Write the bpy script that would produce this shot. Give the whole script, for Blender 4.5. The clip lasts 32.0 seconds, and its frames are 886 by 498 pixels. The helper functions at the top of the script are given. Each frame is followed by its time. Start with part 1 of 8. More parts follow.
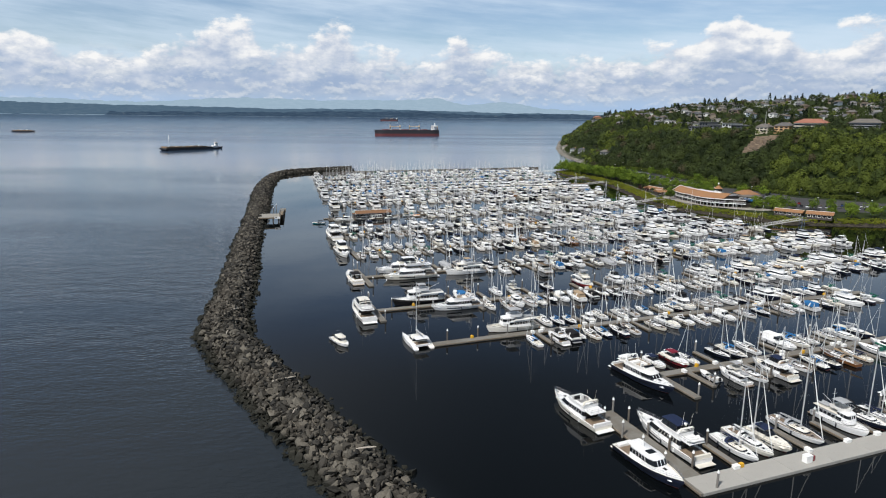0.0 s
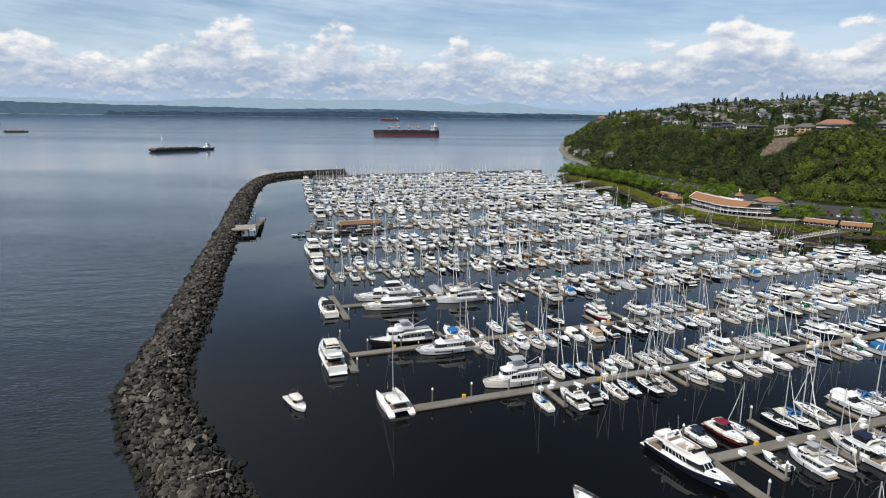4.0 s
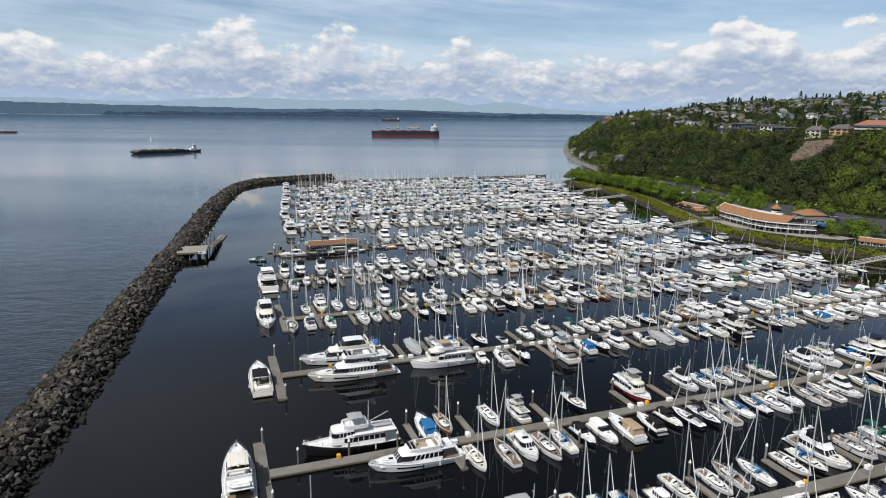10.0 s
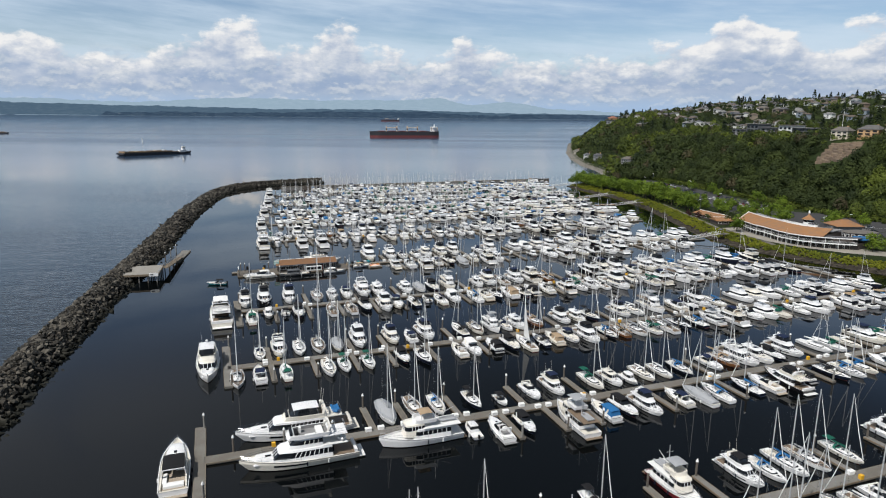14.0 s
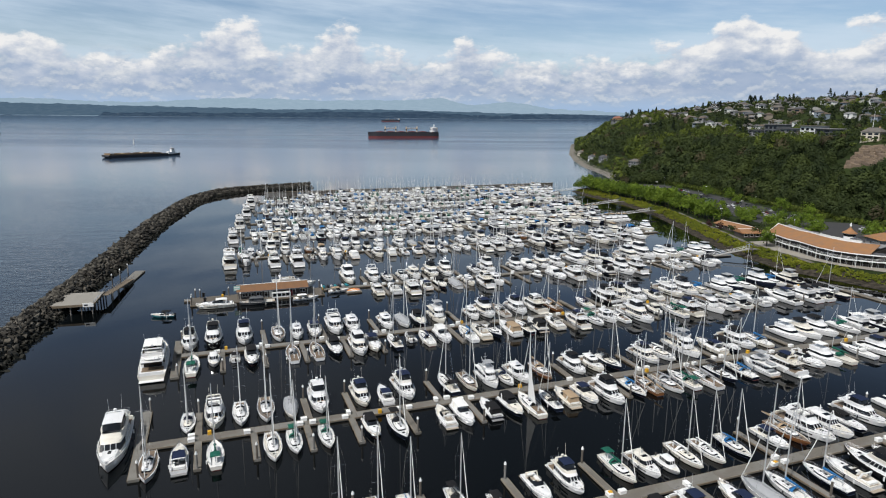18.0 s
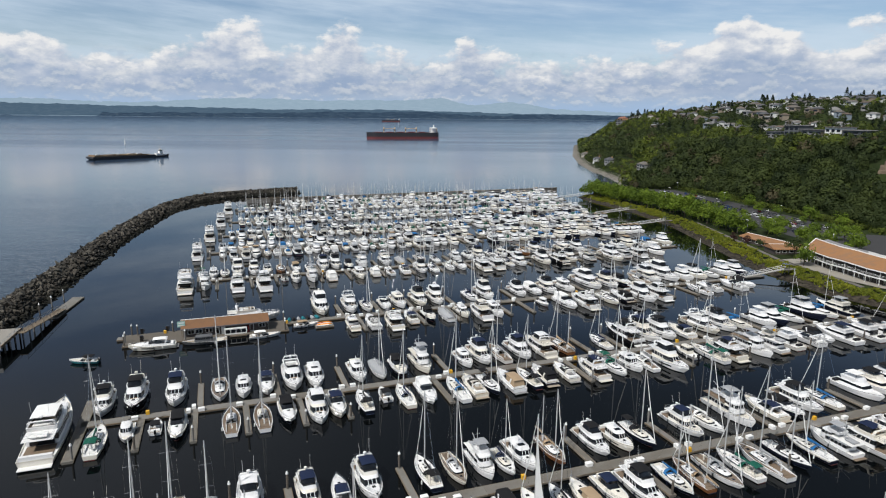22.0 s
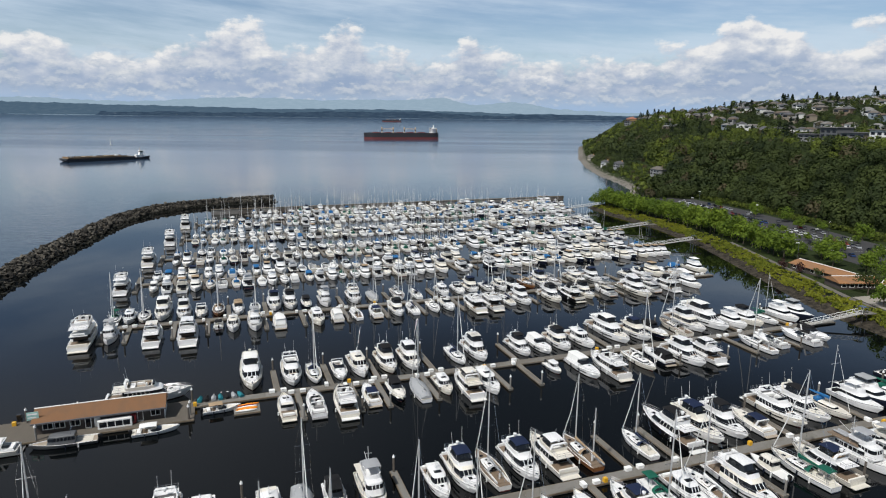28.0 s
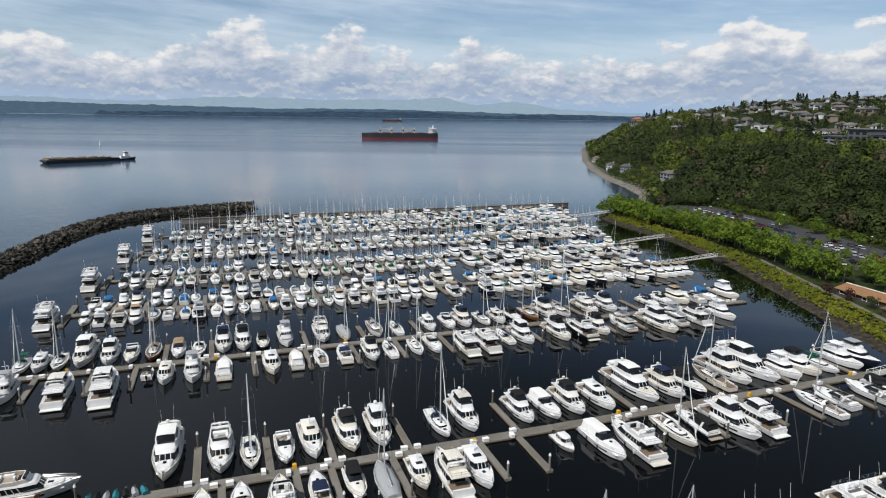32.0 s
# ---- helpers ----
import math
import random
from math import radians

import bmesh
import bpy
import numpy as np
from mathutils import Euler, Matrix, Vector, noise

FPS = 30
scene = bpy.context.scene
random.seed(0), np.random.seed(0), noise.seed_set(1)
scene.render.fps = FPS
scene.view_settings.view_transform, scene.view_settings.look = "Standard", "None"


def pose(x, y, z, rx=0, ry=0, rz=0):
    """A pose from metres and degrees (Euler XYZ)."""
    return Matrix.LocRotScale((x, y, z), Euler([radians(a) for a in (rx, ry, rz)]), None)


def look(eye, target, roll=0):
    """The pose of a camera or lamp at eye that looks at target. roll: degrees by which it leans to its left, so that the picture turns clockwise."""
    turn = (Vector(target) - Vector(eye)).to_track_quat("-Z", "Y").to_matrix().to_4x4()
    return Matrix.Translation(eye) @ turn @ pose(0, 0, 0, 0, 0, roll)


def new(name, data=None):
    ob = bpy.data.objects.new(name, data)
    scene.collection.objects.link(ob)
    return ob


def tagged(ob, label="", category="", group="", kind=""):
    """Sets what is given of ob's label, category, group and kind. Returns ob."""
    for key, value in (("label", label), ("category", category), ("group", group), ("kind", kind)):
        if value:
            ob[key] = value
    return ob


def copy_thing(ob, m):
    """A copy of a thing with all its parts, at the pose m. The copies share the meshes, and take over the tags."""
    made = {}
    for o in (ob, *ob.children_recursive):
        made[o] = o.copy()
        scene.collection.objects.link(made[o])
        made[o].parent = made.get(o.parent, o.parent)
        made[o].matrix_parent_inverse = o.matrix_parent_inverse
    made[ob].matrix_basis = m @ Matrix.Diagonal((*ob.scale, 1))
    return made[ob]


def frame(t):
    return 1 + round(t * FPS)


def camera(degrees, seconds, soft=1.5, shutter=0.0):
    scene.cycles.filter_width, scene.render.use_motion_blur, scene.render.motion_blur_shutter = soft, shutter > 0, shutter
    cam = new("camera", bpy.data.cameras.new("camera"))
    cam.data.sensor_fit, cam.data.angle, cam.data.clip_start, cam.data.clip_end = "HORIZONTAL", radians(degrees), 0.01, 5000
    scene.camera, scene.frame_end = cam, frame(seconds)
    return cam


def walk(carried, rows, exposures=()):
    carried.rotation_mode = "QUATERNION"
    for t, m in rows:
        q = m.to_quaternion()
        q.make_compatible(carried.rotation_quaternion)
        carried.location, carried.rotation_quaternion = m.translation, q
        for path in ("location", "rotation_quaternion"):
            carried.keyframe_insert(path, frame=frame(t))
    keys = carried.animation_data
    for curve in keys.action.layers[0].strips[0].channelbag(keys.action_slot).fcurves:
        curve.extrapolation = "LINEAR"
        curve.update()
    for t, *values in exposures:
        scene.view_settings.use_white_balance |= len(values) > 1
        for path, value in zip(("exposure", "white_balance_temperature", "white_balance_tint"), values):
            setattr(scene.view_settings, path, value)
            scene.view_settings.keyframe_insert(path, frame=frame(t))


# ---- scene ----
cam = camera(70.2, 32.0, soft=1.1)

# seconds, place, heading (to the left of +y), pitch, lean
ROUTE = [
    (0, 0.00, 0.00, 60.00, -0.509, -11.957, 0.544),
    (4, 3.92, 37.02, 60.15, -0.381, -11.954, 0.560),
    (8, 8.15, 72.90, 60.30, -0.248, -11.948, 0.570),
    (12, 12.45, 109.76, 60.30, -0.123, -11.932, 0.545),
    (16, 16.60, 147.00, 60.42, -0.007, -11.926, 0.480),
    (20, 20.52, 183.60, 60.52, 0.139, -11.912, 0.460),
    (24, 24.44, 220.10, 60.60, 0.246, -11.902, 0.518),
    (28, 28.57, 256.42, 60.65, 0.387, -11.912, 0.610),
    (32, 32.61, 292.62, 60.70, 0.497, -11.919, 0.690),
]


def aim(x, y, z, yaw, pitch, lean):
    a, b = radians(yaw), radians(pitch)
    way = Vector((-math.sin(a) * math.cos(b), math.cos(a) * math.cos(b), math.sin(b)))
    return look(Vector((x, y, z)), Vector((x, y, z)) + way * 100, lean)


PATH = [(t, aim(*r)) for t, *r in ROUTE]
walk(cam, PATH, exposures=[(0, 0.14), (8, 0.07), (16, 0.03), (24, -0.02), (32, -0.03)])

# ---- sky and sun ----
SUN_TURN, SUN_HIGH = -140.0, 52.0  # degrees from +y towards -x, and above the horizon


class Nodes:
    """Short hand for building a node tree."""

    def __init__(self, tree):
        self.t = tree
        tree.nodes.clear()

    def put(self, kind, ins=None):
        n = self.t.nodes.new(kind)
        for k, v in (ins or {}).items():
            if isinstance(v, bpy.types.NodeSocket):
                self.t.links.new(v, n.inputs[k])
            else:
                n.inputs[k].default_value = v
        return n

    def math(self, op, a, b=0.0, c=0.0, clamp=False):
        n = self.put("ShaderNodeMath", {0: a, 1: b, 2: c})
        n.operation, n.use_clamp = op, clamp
        return n.outputs[0]

    def times(self, colour, light):
        n = self.put("ShaderNodeVectorMath", {0: colour, 1: light})
        n.operation = "MULTIPLY"
        return n.outputs[0]

    def mix(self, fac, a, b):
        n = self.put("ShaderNodeMix")
        n.data_type = "RGBA"
        if isinstance(fac, bpy.types.NodeSocket):
            self.t.links.new(fac, n.inputs[0])
        else:
            n.inputs[0].default_value = fac
        for i, v in ((6, a), (7, b)):
            if isinstance(v, bpy.types.NodeSocket):
                self.t.links.new(v, n.inputs[i])
            else:
                n.inputs[i].default_value = (*v, 1)
        return n.outputs[2]

    def noise(self, vec, scale, detail=4.0, rough=0.55):
        ins = {"Scale": scale, "Detail": detail, "Roughness": rough}
        if vec is not None:
            ins["Vector"] = vec
        return self.put("ShaderNodeTexNoise", ins).outputs["Fac"]

    def ramp(self, v, lo, hi):
        n = self.put("ShaderNodeMapRange", {"Value": v, "From Min": lo, "From Max": hi})
        n.interpolation_type = "SMOOTHSTEP"
        return n.outputs[0]

    def vec(self, x, y, z=0.0):
        return self.put("ShaderNodeCombineXYZ", {0: x, 1: y, 2: z}).outputs[0]


def make_world():
    world = bpy.data.worlds.new("sky")
    scene.world = world
    world.use_nodes = True
    n = Nodes(world.node_tree)
    tex = n.put("ShaderNodeTexSky")
    tex.sky_type, tex.sun_disc, tex.sun_elevation, tex.sun_rotation = "NISHITA", False, radians(SUN_HIGH), radians(SUN_TURN)
    tex.air_density, tex.dust_density, tex.ozone_density = 1.0, 0.6, 1.6
    blue = n.times(tex.outputs[0], (0.092, 0.094, 0.100))
    way = n.put("ShaderNodeTexCoord").outputs["Generated"]
    sep = n.put("ShaderNodeSeparateXYZ", {0: way})
    az = n.math("ARCTAN2", sep.outputs[0], sep.outputs[1])
    el = n.math("MAXIMUM", sep.outputs[2], 0.0)
    # thin streaks high up
    streak = n.noise(n.vec(n.math("MULTIPLY", az, 2.2), n.math("ADD", n.math("MULTIPLY", el, 19.0), n.math("MULTIPLY", az, 1.6)), 3.1), 1.0, 6.0, 0.62)
    soft = n.noise(n.vec(n.math("MULTIPLY", az, 5.0), n.math("MULTIPLY", el, 16.0), 8.0), 1.0, 5.0, 0.55)
    thin = n.ramp(n.math("ADD", n.math("MULTIPLY", streak, 0.75), n.math("MULTIPLY", soft, 0.25)), 0.36, 0.62)
    thin = n.math("MULTIPLY", thin, n.ramp(el, 0.36, 0.17))
    col = n.mix(n.math("MULTIPLY", thin, 0.74), blue, (0.60, 0.71, 0.83))
    # broken grey layer overhead, out of view, added to tone water reflections; brighter left
    layer = n.ramp(n.noise(way, 2.2, 5.0, 0.6), 0.10, 0.48)
    col = n.mix(n.math("MULTIPLY", n.math("MULTIPLY", layer, n.ramp(el, 0.26, 0.42)), 0.85), col, n.mix(n.ramp(az, 0.15, -0.55), (0.085, 0.107, 0.135), (0.365, 0.392, 0.435)))
    # pale band of haze low down
    col = n.mix(n.ramp(el, 0.09, 0.0), col, (0.345, 0.480, 0.685))
    # heaped clouds
    top = n.math("ADD", 0.082, n.math("MULTIPLY", n.math("SUBTRACT", n.noise(n.vec(n.math("MULTIPLY", az, 6.0), 0.5, 1.7), 1.0, 2.0), 0.5), 0.05))
    for at, high, wide in ((-0.325, 0.044, 0.055), (-0.155, 0.050, 0.030), (-0.215, 0.016, 0.05), (0.035, 0.040, 0.034), (0.43, 0.060, 0.075), (0.64, 0.046, 0.060),
                           (-0.68, 0.028, 0.045), (-0.565, 0.026, 0.040)):
        d = n.math("DIVIDE", n.math("SUBTRACT", az, at), wide)
        g = n.math("EXPONENT", n.math("MULTIPLY", n.math("MULTIPLY", d, d), -1.0))
        top = n.math("MULTIPLY_ADD", g, high, top)
    px, py = n.math("MULTIPLY", az, 15.0), n.math("MULTIPLY", el, 26.0)
    puff = n.noise(n.vec(px, py, 0.0), 1.0, 9.0, 0.57)
    lit = n.noise(n.vec(n.math("ADD", px, -0.10), n.math("ADD", py, 0.22), 0.0), 1.0, 9.0, 0.57)
    body = n.math("ADD", n.math("DIVIDE", n.math("SUBTRACT", top, el), 0.030), n.math("MULTIPLY", n.math("SUBTRACT", puff, 0.5), 5.5))
    heap = n.ramp(body, -0.30, 0.42)
    heap = n.math("MULTIPLY", heap, n.ramp(el, 0.012, 0.040))
    relief = n.math("ADD", 0.50, n.math("MULTIPLY", n.math("SUBTRACT", puff, lit), 4.4), clamp=True)
    rise = n.ramp(n.math("SUBTRACT", n.math("ADD", el, n.math("MULTIPLY", n.math("SUBTRACT", puff, 0.5), 0.11)), n.math("MULTIPLY", top, 0.68)), -0.035, 0.045)
    shade = n.math("MULTIPLY", n.math("ADD", 0.18, n.math("MULTIPLY", rise, 0.82)), n.math("ADD", 0.42, n.math("MULTIPLY", relief, 0.75)), clamp=True)
    cloud = n.mix(shade, (0.275, 0.375, 0.55), (0.85, 0.85, 0.85))
    col = n.mix(heap, col, cloud)
    # low rows of small flat-based clouds over the far shore
    sx, sy = n.math("MULTIPLY", az, 36.0), n.math("MULTIPLY", el, 66.0)
    low_puff = n.noise(n.vec(sx, sy, 5.0), 1.0, 6.0, 0.6)
    low_lit = n.noise(n.vec(sx, n.math("ADD", sy, 0.30), 5.0), 1.0, 6.0, 0.6)
    low_mask = n.math("MULTIPLY", n.ramp(low_puff, 0.46, 0.58), n.math("MULTIPLY", n.ramp(el, 0.010, 0.026), n.ramp(el, 0.105, 0.055)))
    low_tone = n.math("MULTIPLY_ADD", n.math("SUBTRACT", low_puff, low_lit), 4.5, 0.5, clamp=True)
    col = n.mix(n.math("MULTIPLY", low_mask, 0.6), col, n.mix(low_tone, (0.28, 0.38, 0.53), (0.62, 0.66, 0.71)))
    bg = n.put("ShaderNodeBackground", {"Color": col, "Strength": 1.0})
    n.put("ShaderNodeOutputWorld", {"Surface": bg.outputs[0]})


make_world()
sun = new("sun", bpy.data.lights.new("sun", "SUN"))
sun.data.energy, sun.data.angle, sun.data.color = 4.6, radians(0.9), (1.0, 0.972, 0.935)
a, b = radians(SUN_TURN), radians(SUN_HIGH)
sun.matrix_world = look(Vector((math.sin(a) * math.cos(b), math.cos(a) * math.cos(b), math.sin(b))) * 100, (0, 0, 0))

# ---- materials ----
MATS = {}


def mat(name, colour, rough=0.5, metal=0.0, vary=0.12, scale=1.5, bump=0.0, fine=12.0, second=None, stain=None, rnd=None, coat=0.0, gloss=0.5, coords="Object"):
    """A surface of one base colour with two scales of variation; rnd: a second colour picked piece by piece."""
    if name in MATS:
        return MATS[name]
    m = MATS[name] = bpy.data.materials.new(name)
    m.use_nodes = True
    n = Nodes(m.node_tree)
    p = n.put("ShaderNodeTexCoord").outputs[coords]
    big, small = n.noise(p, scale, 3.0), n.noise(p, fine, 4.0, 0.65)
    col = n.put("ShaderNodeRGB").outputs[0]
    col.default_value = (*colour, 1)
    if rnd:
        r = n.put("ShaderNodeObjectInfo").outputs["Random"]
        col = n.mix(n.ramp(r, rnd[1], rnd[1] + 0.1), col, rnd[0])
    if second:
        col = n.mix(n.ramp(big, 0.42, 0.62), col, second)
    if stain:
        col = n.mix(n.math("MULTIPLY", n.ramp(small, 0.52, 0.74), 0.7), col, stain)
    light = n.math("ADD", 1.0 - vary, n.math("MULTIPLY", n.math("ADD", big, small), vary))
    col = n.times(col, n.vec(light, light, light))
    ins = {"Base Color": col, "Roughness": n.math("ADD", rough - 0.06, n.math("MULTIPLY", small, 0.12)), "Metallic": metal, "Coat Weight": coat, "Specular IOR Level": gloss}
    if bump:
        ins["Normal"] = n.put("ShaderNodeBump", {"Strength": bump, "Distance": 0.05, "Height": n.math("ADD", n.math("MULTIPLY", big, 0.6), small)}).outputs[0]
    n.put("ShaderNodeOutputMaterial", {"Surface": n.put("ShaderNodeBsdfPrincipled", ins).outputs[0]})
    return m


def glass(name, colour):
    m = MATS[name] = bpy.data.materials.new(name)
    m.use_nodes = True
    n = Nodes(m.node_tree)
    dirt = n.noise(n.put("ShaderNodeTexCoord").outputs["Object"], 3.0)
    n.put("ShaderNodeOutputMaterial", {"Surface": n.put("ShaderNodeBsdfPrincipled", {"Base Color": (*colour, 1), "Roughness": n.math("MULTIPLY", dirt, 0.14), "IOR": 1.5}).outputs[0]})
    return m


GEL = mat("gelcoat", (0.72, 0.72, 0.715), 0.28, vary=0.14, scale=0.5, fine=5, rnd=((0.69, 0.655, 0.575), 0.74), coat=0.2)
GELGREY = mat("deck_nonskid", (0.68, 0.68, 0.66), 0.6, vary=0.16, scale=0.8, fine=30, rnd=((0.58, 0.55, 0.48), 0.65))
DECKDARK = mat("grey_deck_mat", (0.20, 0.20, 0.20), 0.75, vary=0.25, fine=20, rnd=((0.32, 0.27, 0.21), 0.55))
WORKGREY = mat("grey_aluminium", (0.13, 0.135, 0.14), 0.45, 0.4, vary=0.3, scale=0.6, fine=6)
CREAMGEL = mat("cream_gelcoat", (0.74, 0.71, 0.63), 0.28, vary=0.10, scale=0.5, fine=5, coat=0.2)
NAVY = mat("navy_gelcoat", (0.012, 0.016, 0.030), 0.15, vary=0.1, coat=0.4)
BLACK = mat("black_gelcoat", (0.012, 0.012, 0.013), 0.2, vary=0.1, coat=0.4)
RED = mat("red_gelcoat", (0.16, 0.02, 0.025), 0.25, vary=0.1, coat=0.3)
ANTI = mat("antifouling", (0.02, 0.03, 0.06), 0.7, vary=0.3, rnd=((0.12, 0.025, 0.02), 0.6))
TEAK = mat("teak", (0.17, 0.125, 0.085), 0.6, vary=0.25, scale=2, fine=25)
GLASS = glass("smoked_glass", (0.010, 0.012, 0.015))
CANVAS = {k: mat(k + "_canvas", c, 0.85, vary=0.22, scale=1.2, fine=9, bump=0.25, gloss=0.2) for k, c in dict(
    blue=(0.022, 0.125, 0.30), navy=(0.012, 0.02, 0.05), green=(0.01, 0.09, 0.06), tan=(0.34, 0.25, 0.16), grey=(0.30, 0.31, 0.32),
    black=(0.012, 0.012, 0.013), burgundy=(0.16, 0.015, 0.03), white=(0.72, 0.72, 0.70), teal=(0.02, 0.16, 0.19), orange=(0.75, 0.25, 0.02)).items()}
STEEL = mat("stainless", (0.62, 0.62, 0.62), 0.22, 1.0, vary=0.05)
ALU = mat("mast_aluminium", (0.66, 0.66, 0.66), 0.38, 0.55, vary=0.08)
RUBBER = mat("black_rubber", (0.02, 0.02, 0.02), 0.75, vary=0.2)
WOODHULL = mat("varnished_wood", (0.20, 0.085, 0.03), 0.3, vary=0.3, scale=1, fine=14, coat=0.3)
CONC = mat("dock_concrete", (0.180, 0.172, 0.156), 0.85, vary=0.45, scale=0.35, fine=3.0, stain=(0.07, 0.066, 0.055), bump=0.3, rnd=((0.135, 0.122, 0.102), 0.45), second=(0.145, 0.138, 0.12))
CONCNEW = mat("pale_concrete", (0.31, 0.30, 0.275), 0.85, vary=0.16, scale=0.3, fine=2.4, stain=(0.24, 0.235, 0.215), bump=0.2)
TIMBER = mat("dock_timber", (0.16, 0.125, 0.085), 0.85, vary=0.4, scale=0.8, fine=8, bump=0.5, rnd=((0.20, 0.17, 0.13), 0.5))
PILE = mat("pile_timber", (0.10, 0.085, 0.07), 0.8, vary=0.4, scale=0.7, fine=6, bump=0.5, rnd=((0.19, 0.18, 0.165), 0.5))
WHITE = mat("white_plastic", (0.78, 0.78, 0.76), 0.45, vary=0.1)
YELLOW = mat("yellow_paint", (0.62, 0.34, 0.02), 0.5, vary=0.2)


def rock_material():
    """Broken stone, paler on top of the pile; a dark weed line where the tide reaches."""
    m = MATS["breakwater_rock"] = bpy.data.materials.new("breakwater_rock")
    m.use_nodes = True
    n = Nodes(m.node_tree)
    geo = n.put("ShaderNodeNewGeometry")
    pos, isl = geo.outputs["Position"], geo.outputs["Random Per Island"]
    big, small = n.noise(pos, 0.12, 3.0), n.noise(pos, 2.6, 5.0, 0.68)
    one = n.put("ShaderNodeObjectInfo").outputs["Random"]
    pick = n.math("FRACT", n.math("ADD", isl, one))
    col = n.mix(n.math("POWER", pick, 1.9), (0.013, 0.012, 0.010), (0.122, 0.110, 0.089))
    col = n.mix(n.math("MULTIPLY", n.ramp(big, 0.5, 0.68), 0.4), col, (0.062, 0.052, 0.040))
    col = n.mix(n.math("MULTIPLY", n.ramp(small, 0.5, 0.75), 0.6), col, (0.045, 0.042, 0.036))
    z = n.put("ShaderNodeSeparateXYZ", {0: pos}).outputs[2]
    col = n.mix(n.ramp(n.math("MULTIPLY_ADD", small, 0.8, z), 2.3, 1.2), col, (0.012, 0.012, 0.008))
    bump = n.put("ShaderNodeBump", {"Strength": 0.7, "Distance": 0.08, "Height": small}).outputs[0]
    n.put("ShaderNodeOutputMaterial", {"Surface": n.put("ShaderNodeBsdfPrincipled", {"Base Color": col, "Roughness": 0.85, "Specular IOR Level": 0.3, "Normal": bump}).outputs[0]})
    return m


ROCK = rock_material()
ASPHALT = mat("asphalt", (0.036, 0.036, 0.038), 0.9, vary=0.35, scale=0.12, fine=1.5, stain=(0.062, 0.06, 0.058))
TERRACE = mat("pale_paving", (0.26, 0.24, 0.205), 0.9, vary=0.25, scale=0.2, fine=2)
PATHM = mat("path_concrete", (0.115, 0.106, 0.092), 0.9, vary=0.2, scale=0.2, fine=2)
BARK = mat("bark", (0.075, 0.058, 0.042), 0.9, vary=0.4, bump=0.6)


def leafmat(name, dark, light, scale=0.06, per_tree=0.0):
    m = MATS[name] = bpy.data.materials.new(name)
    m.use_nodes = True
    n = Nodes(m.node_tree)
    geo = n.put("ShaderNodeNewGeometry")
    isl, big = geo.outputs["Random Per Island"], n.noise(geo.outputs["Position"], scale, 2.0)
    f = n.math("ADD", n.math("MULTIPLY", isl, 0.55), n.math("MULTIPLY", n.ramp(big, 0.35, 0.65), 0.45))
    if per_tree:
        tone = n.put("ShaderNodeAttribute")
        tone.attribute_name = "tone"
        f = n.math("MULTIPLY_ADD", tone.outputs["Fac"], per_tree, n.math("MULTIPLY", f, 1.0 - per_tree))
    bs = n.put("ShaderNodeBsdfPrincipled", {"Base Color": n.mix(f, dark, light), "Roughness": 0.75, "Specular IOR Level": 0.25})
    tr = n.put("ShaderNodeBsdfTranslucent", {"Color": n.mix(f, dark, light)})
    both = n.put("ShaderNodeMixShader", {0: 0.25, 1: bs.outputs[0], 2: tr.outputs[0]})
    n.put("ShaderNodeOutputMaterial", {"Surface": both.outputs[0]})
    return m


LEAF = leafmat("broad_leaves", (0.019, 0.034, 0.008), (0.128, 0.160, 0.022), per_tree=0.6)
LEAFDARK = leafmat("dark_leaves", (0.010, 0.020, 0.007), (0.058, 0.078, 0.018), per_tree=0.6)
LEAFBRIGHT = leafmat("spring_leaves", (0.046, 0.084, 0.010), (0.150, 0.215, 0.018), 0.09)
NEEDLE = leafmat("conifer_needles", (0.008, 0.016, 0.009), (0.024, 0.040, 0.017), per_tree=0.4)
LEAFOLIVE = leafmat("olive_leaves", (0.022, 0.036, 0.010), (0.065, 0.085, 0.022))
LEAFPLUM = leafmat("plum_leaves", (0.018, 0.010, 0.010), (0.060, 0.026, 0.024))
SHRUB = leafmat("bank_shrub_leaves", (0.085, 0.115, 0.012), (0.24, 0.245, 0.02))
REDLEAF = leafmat("rust_leaves", (0.026, 0.024, 0.012), (0.085, 0.074, 0.036), per_tree=0.5)


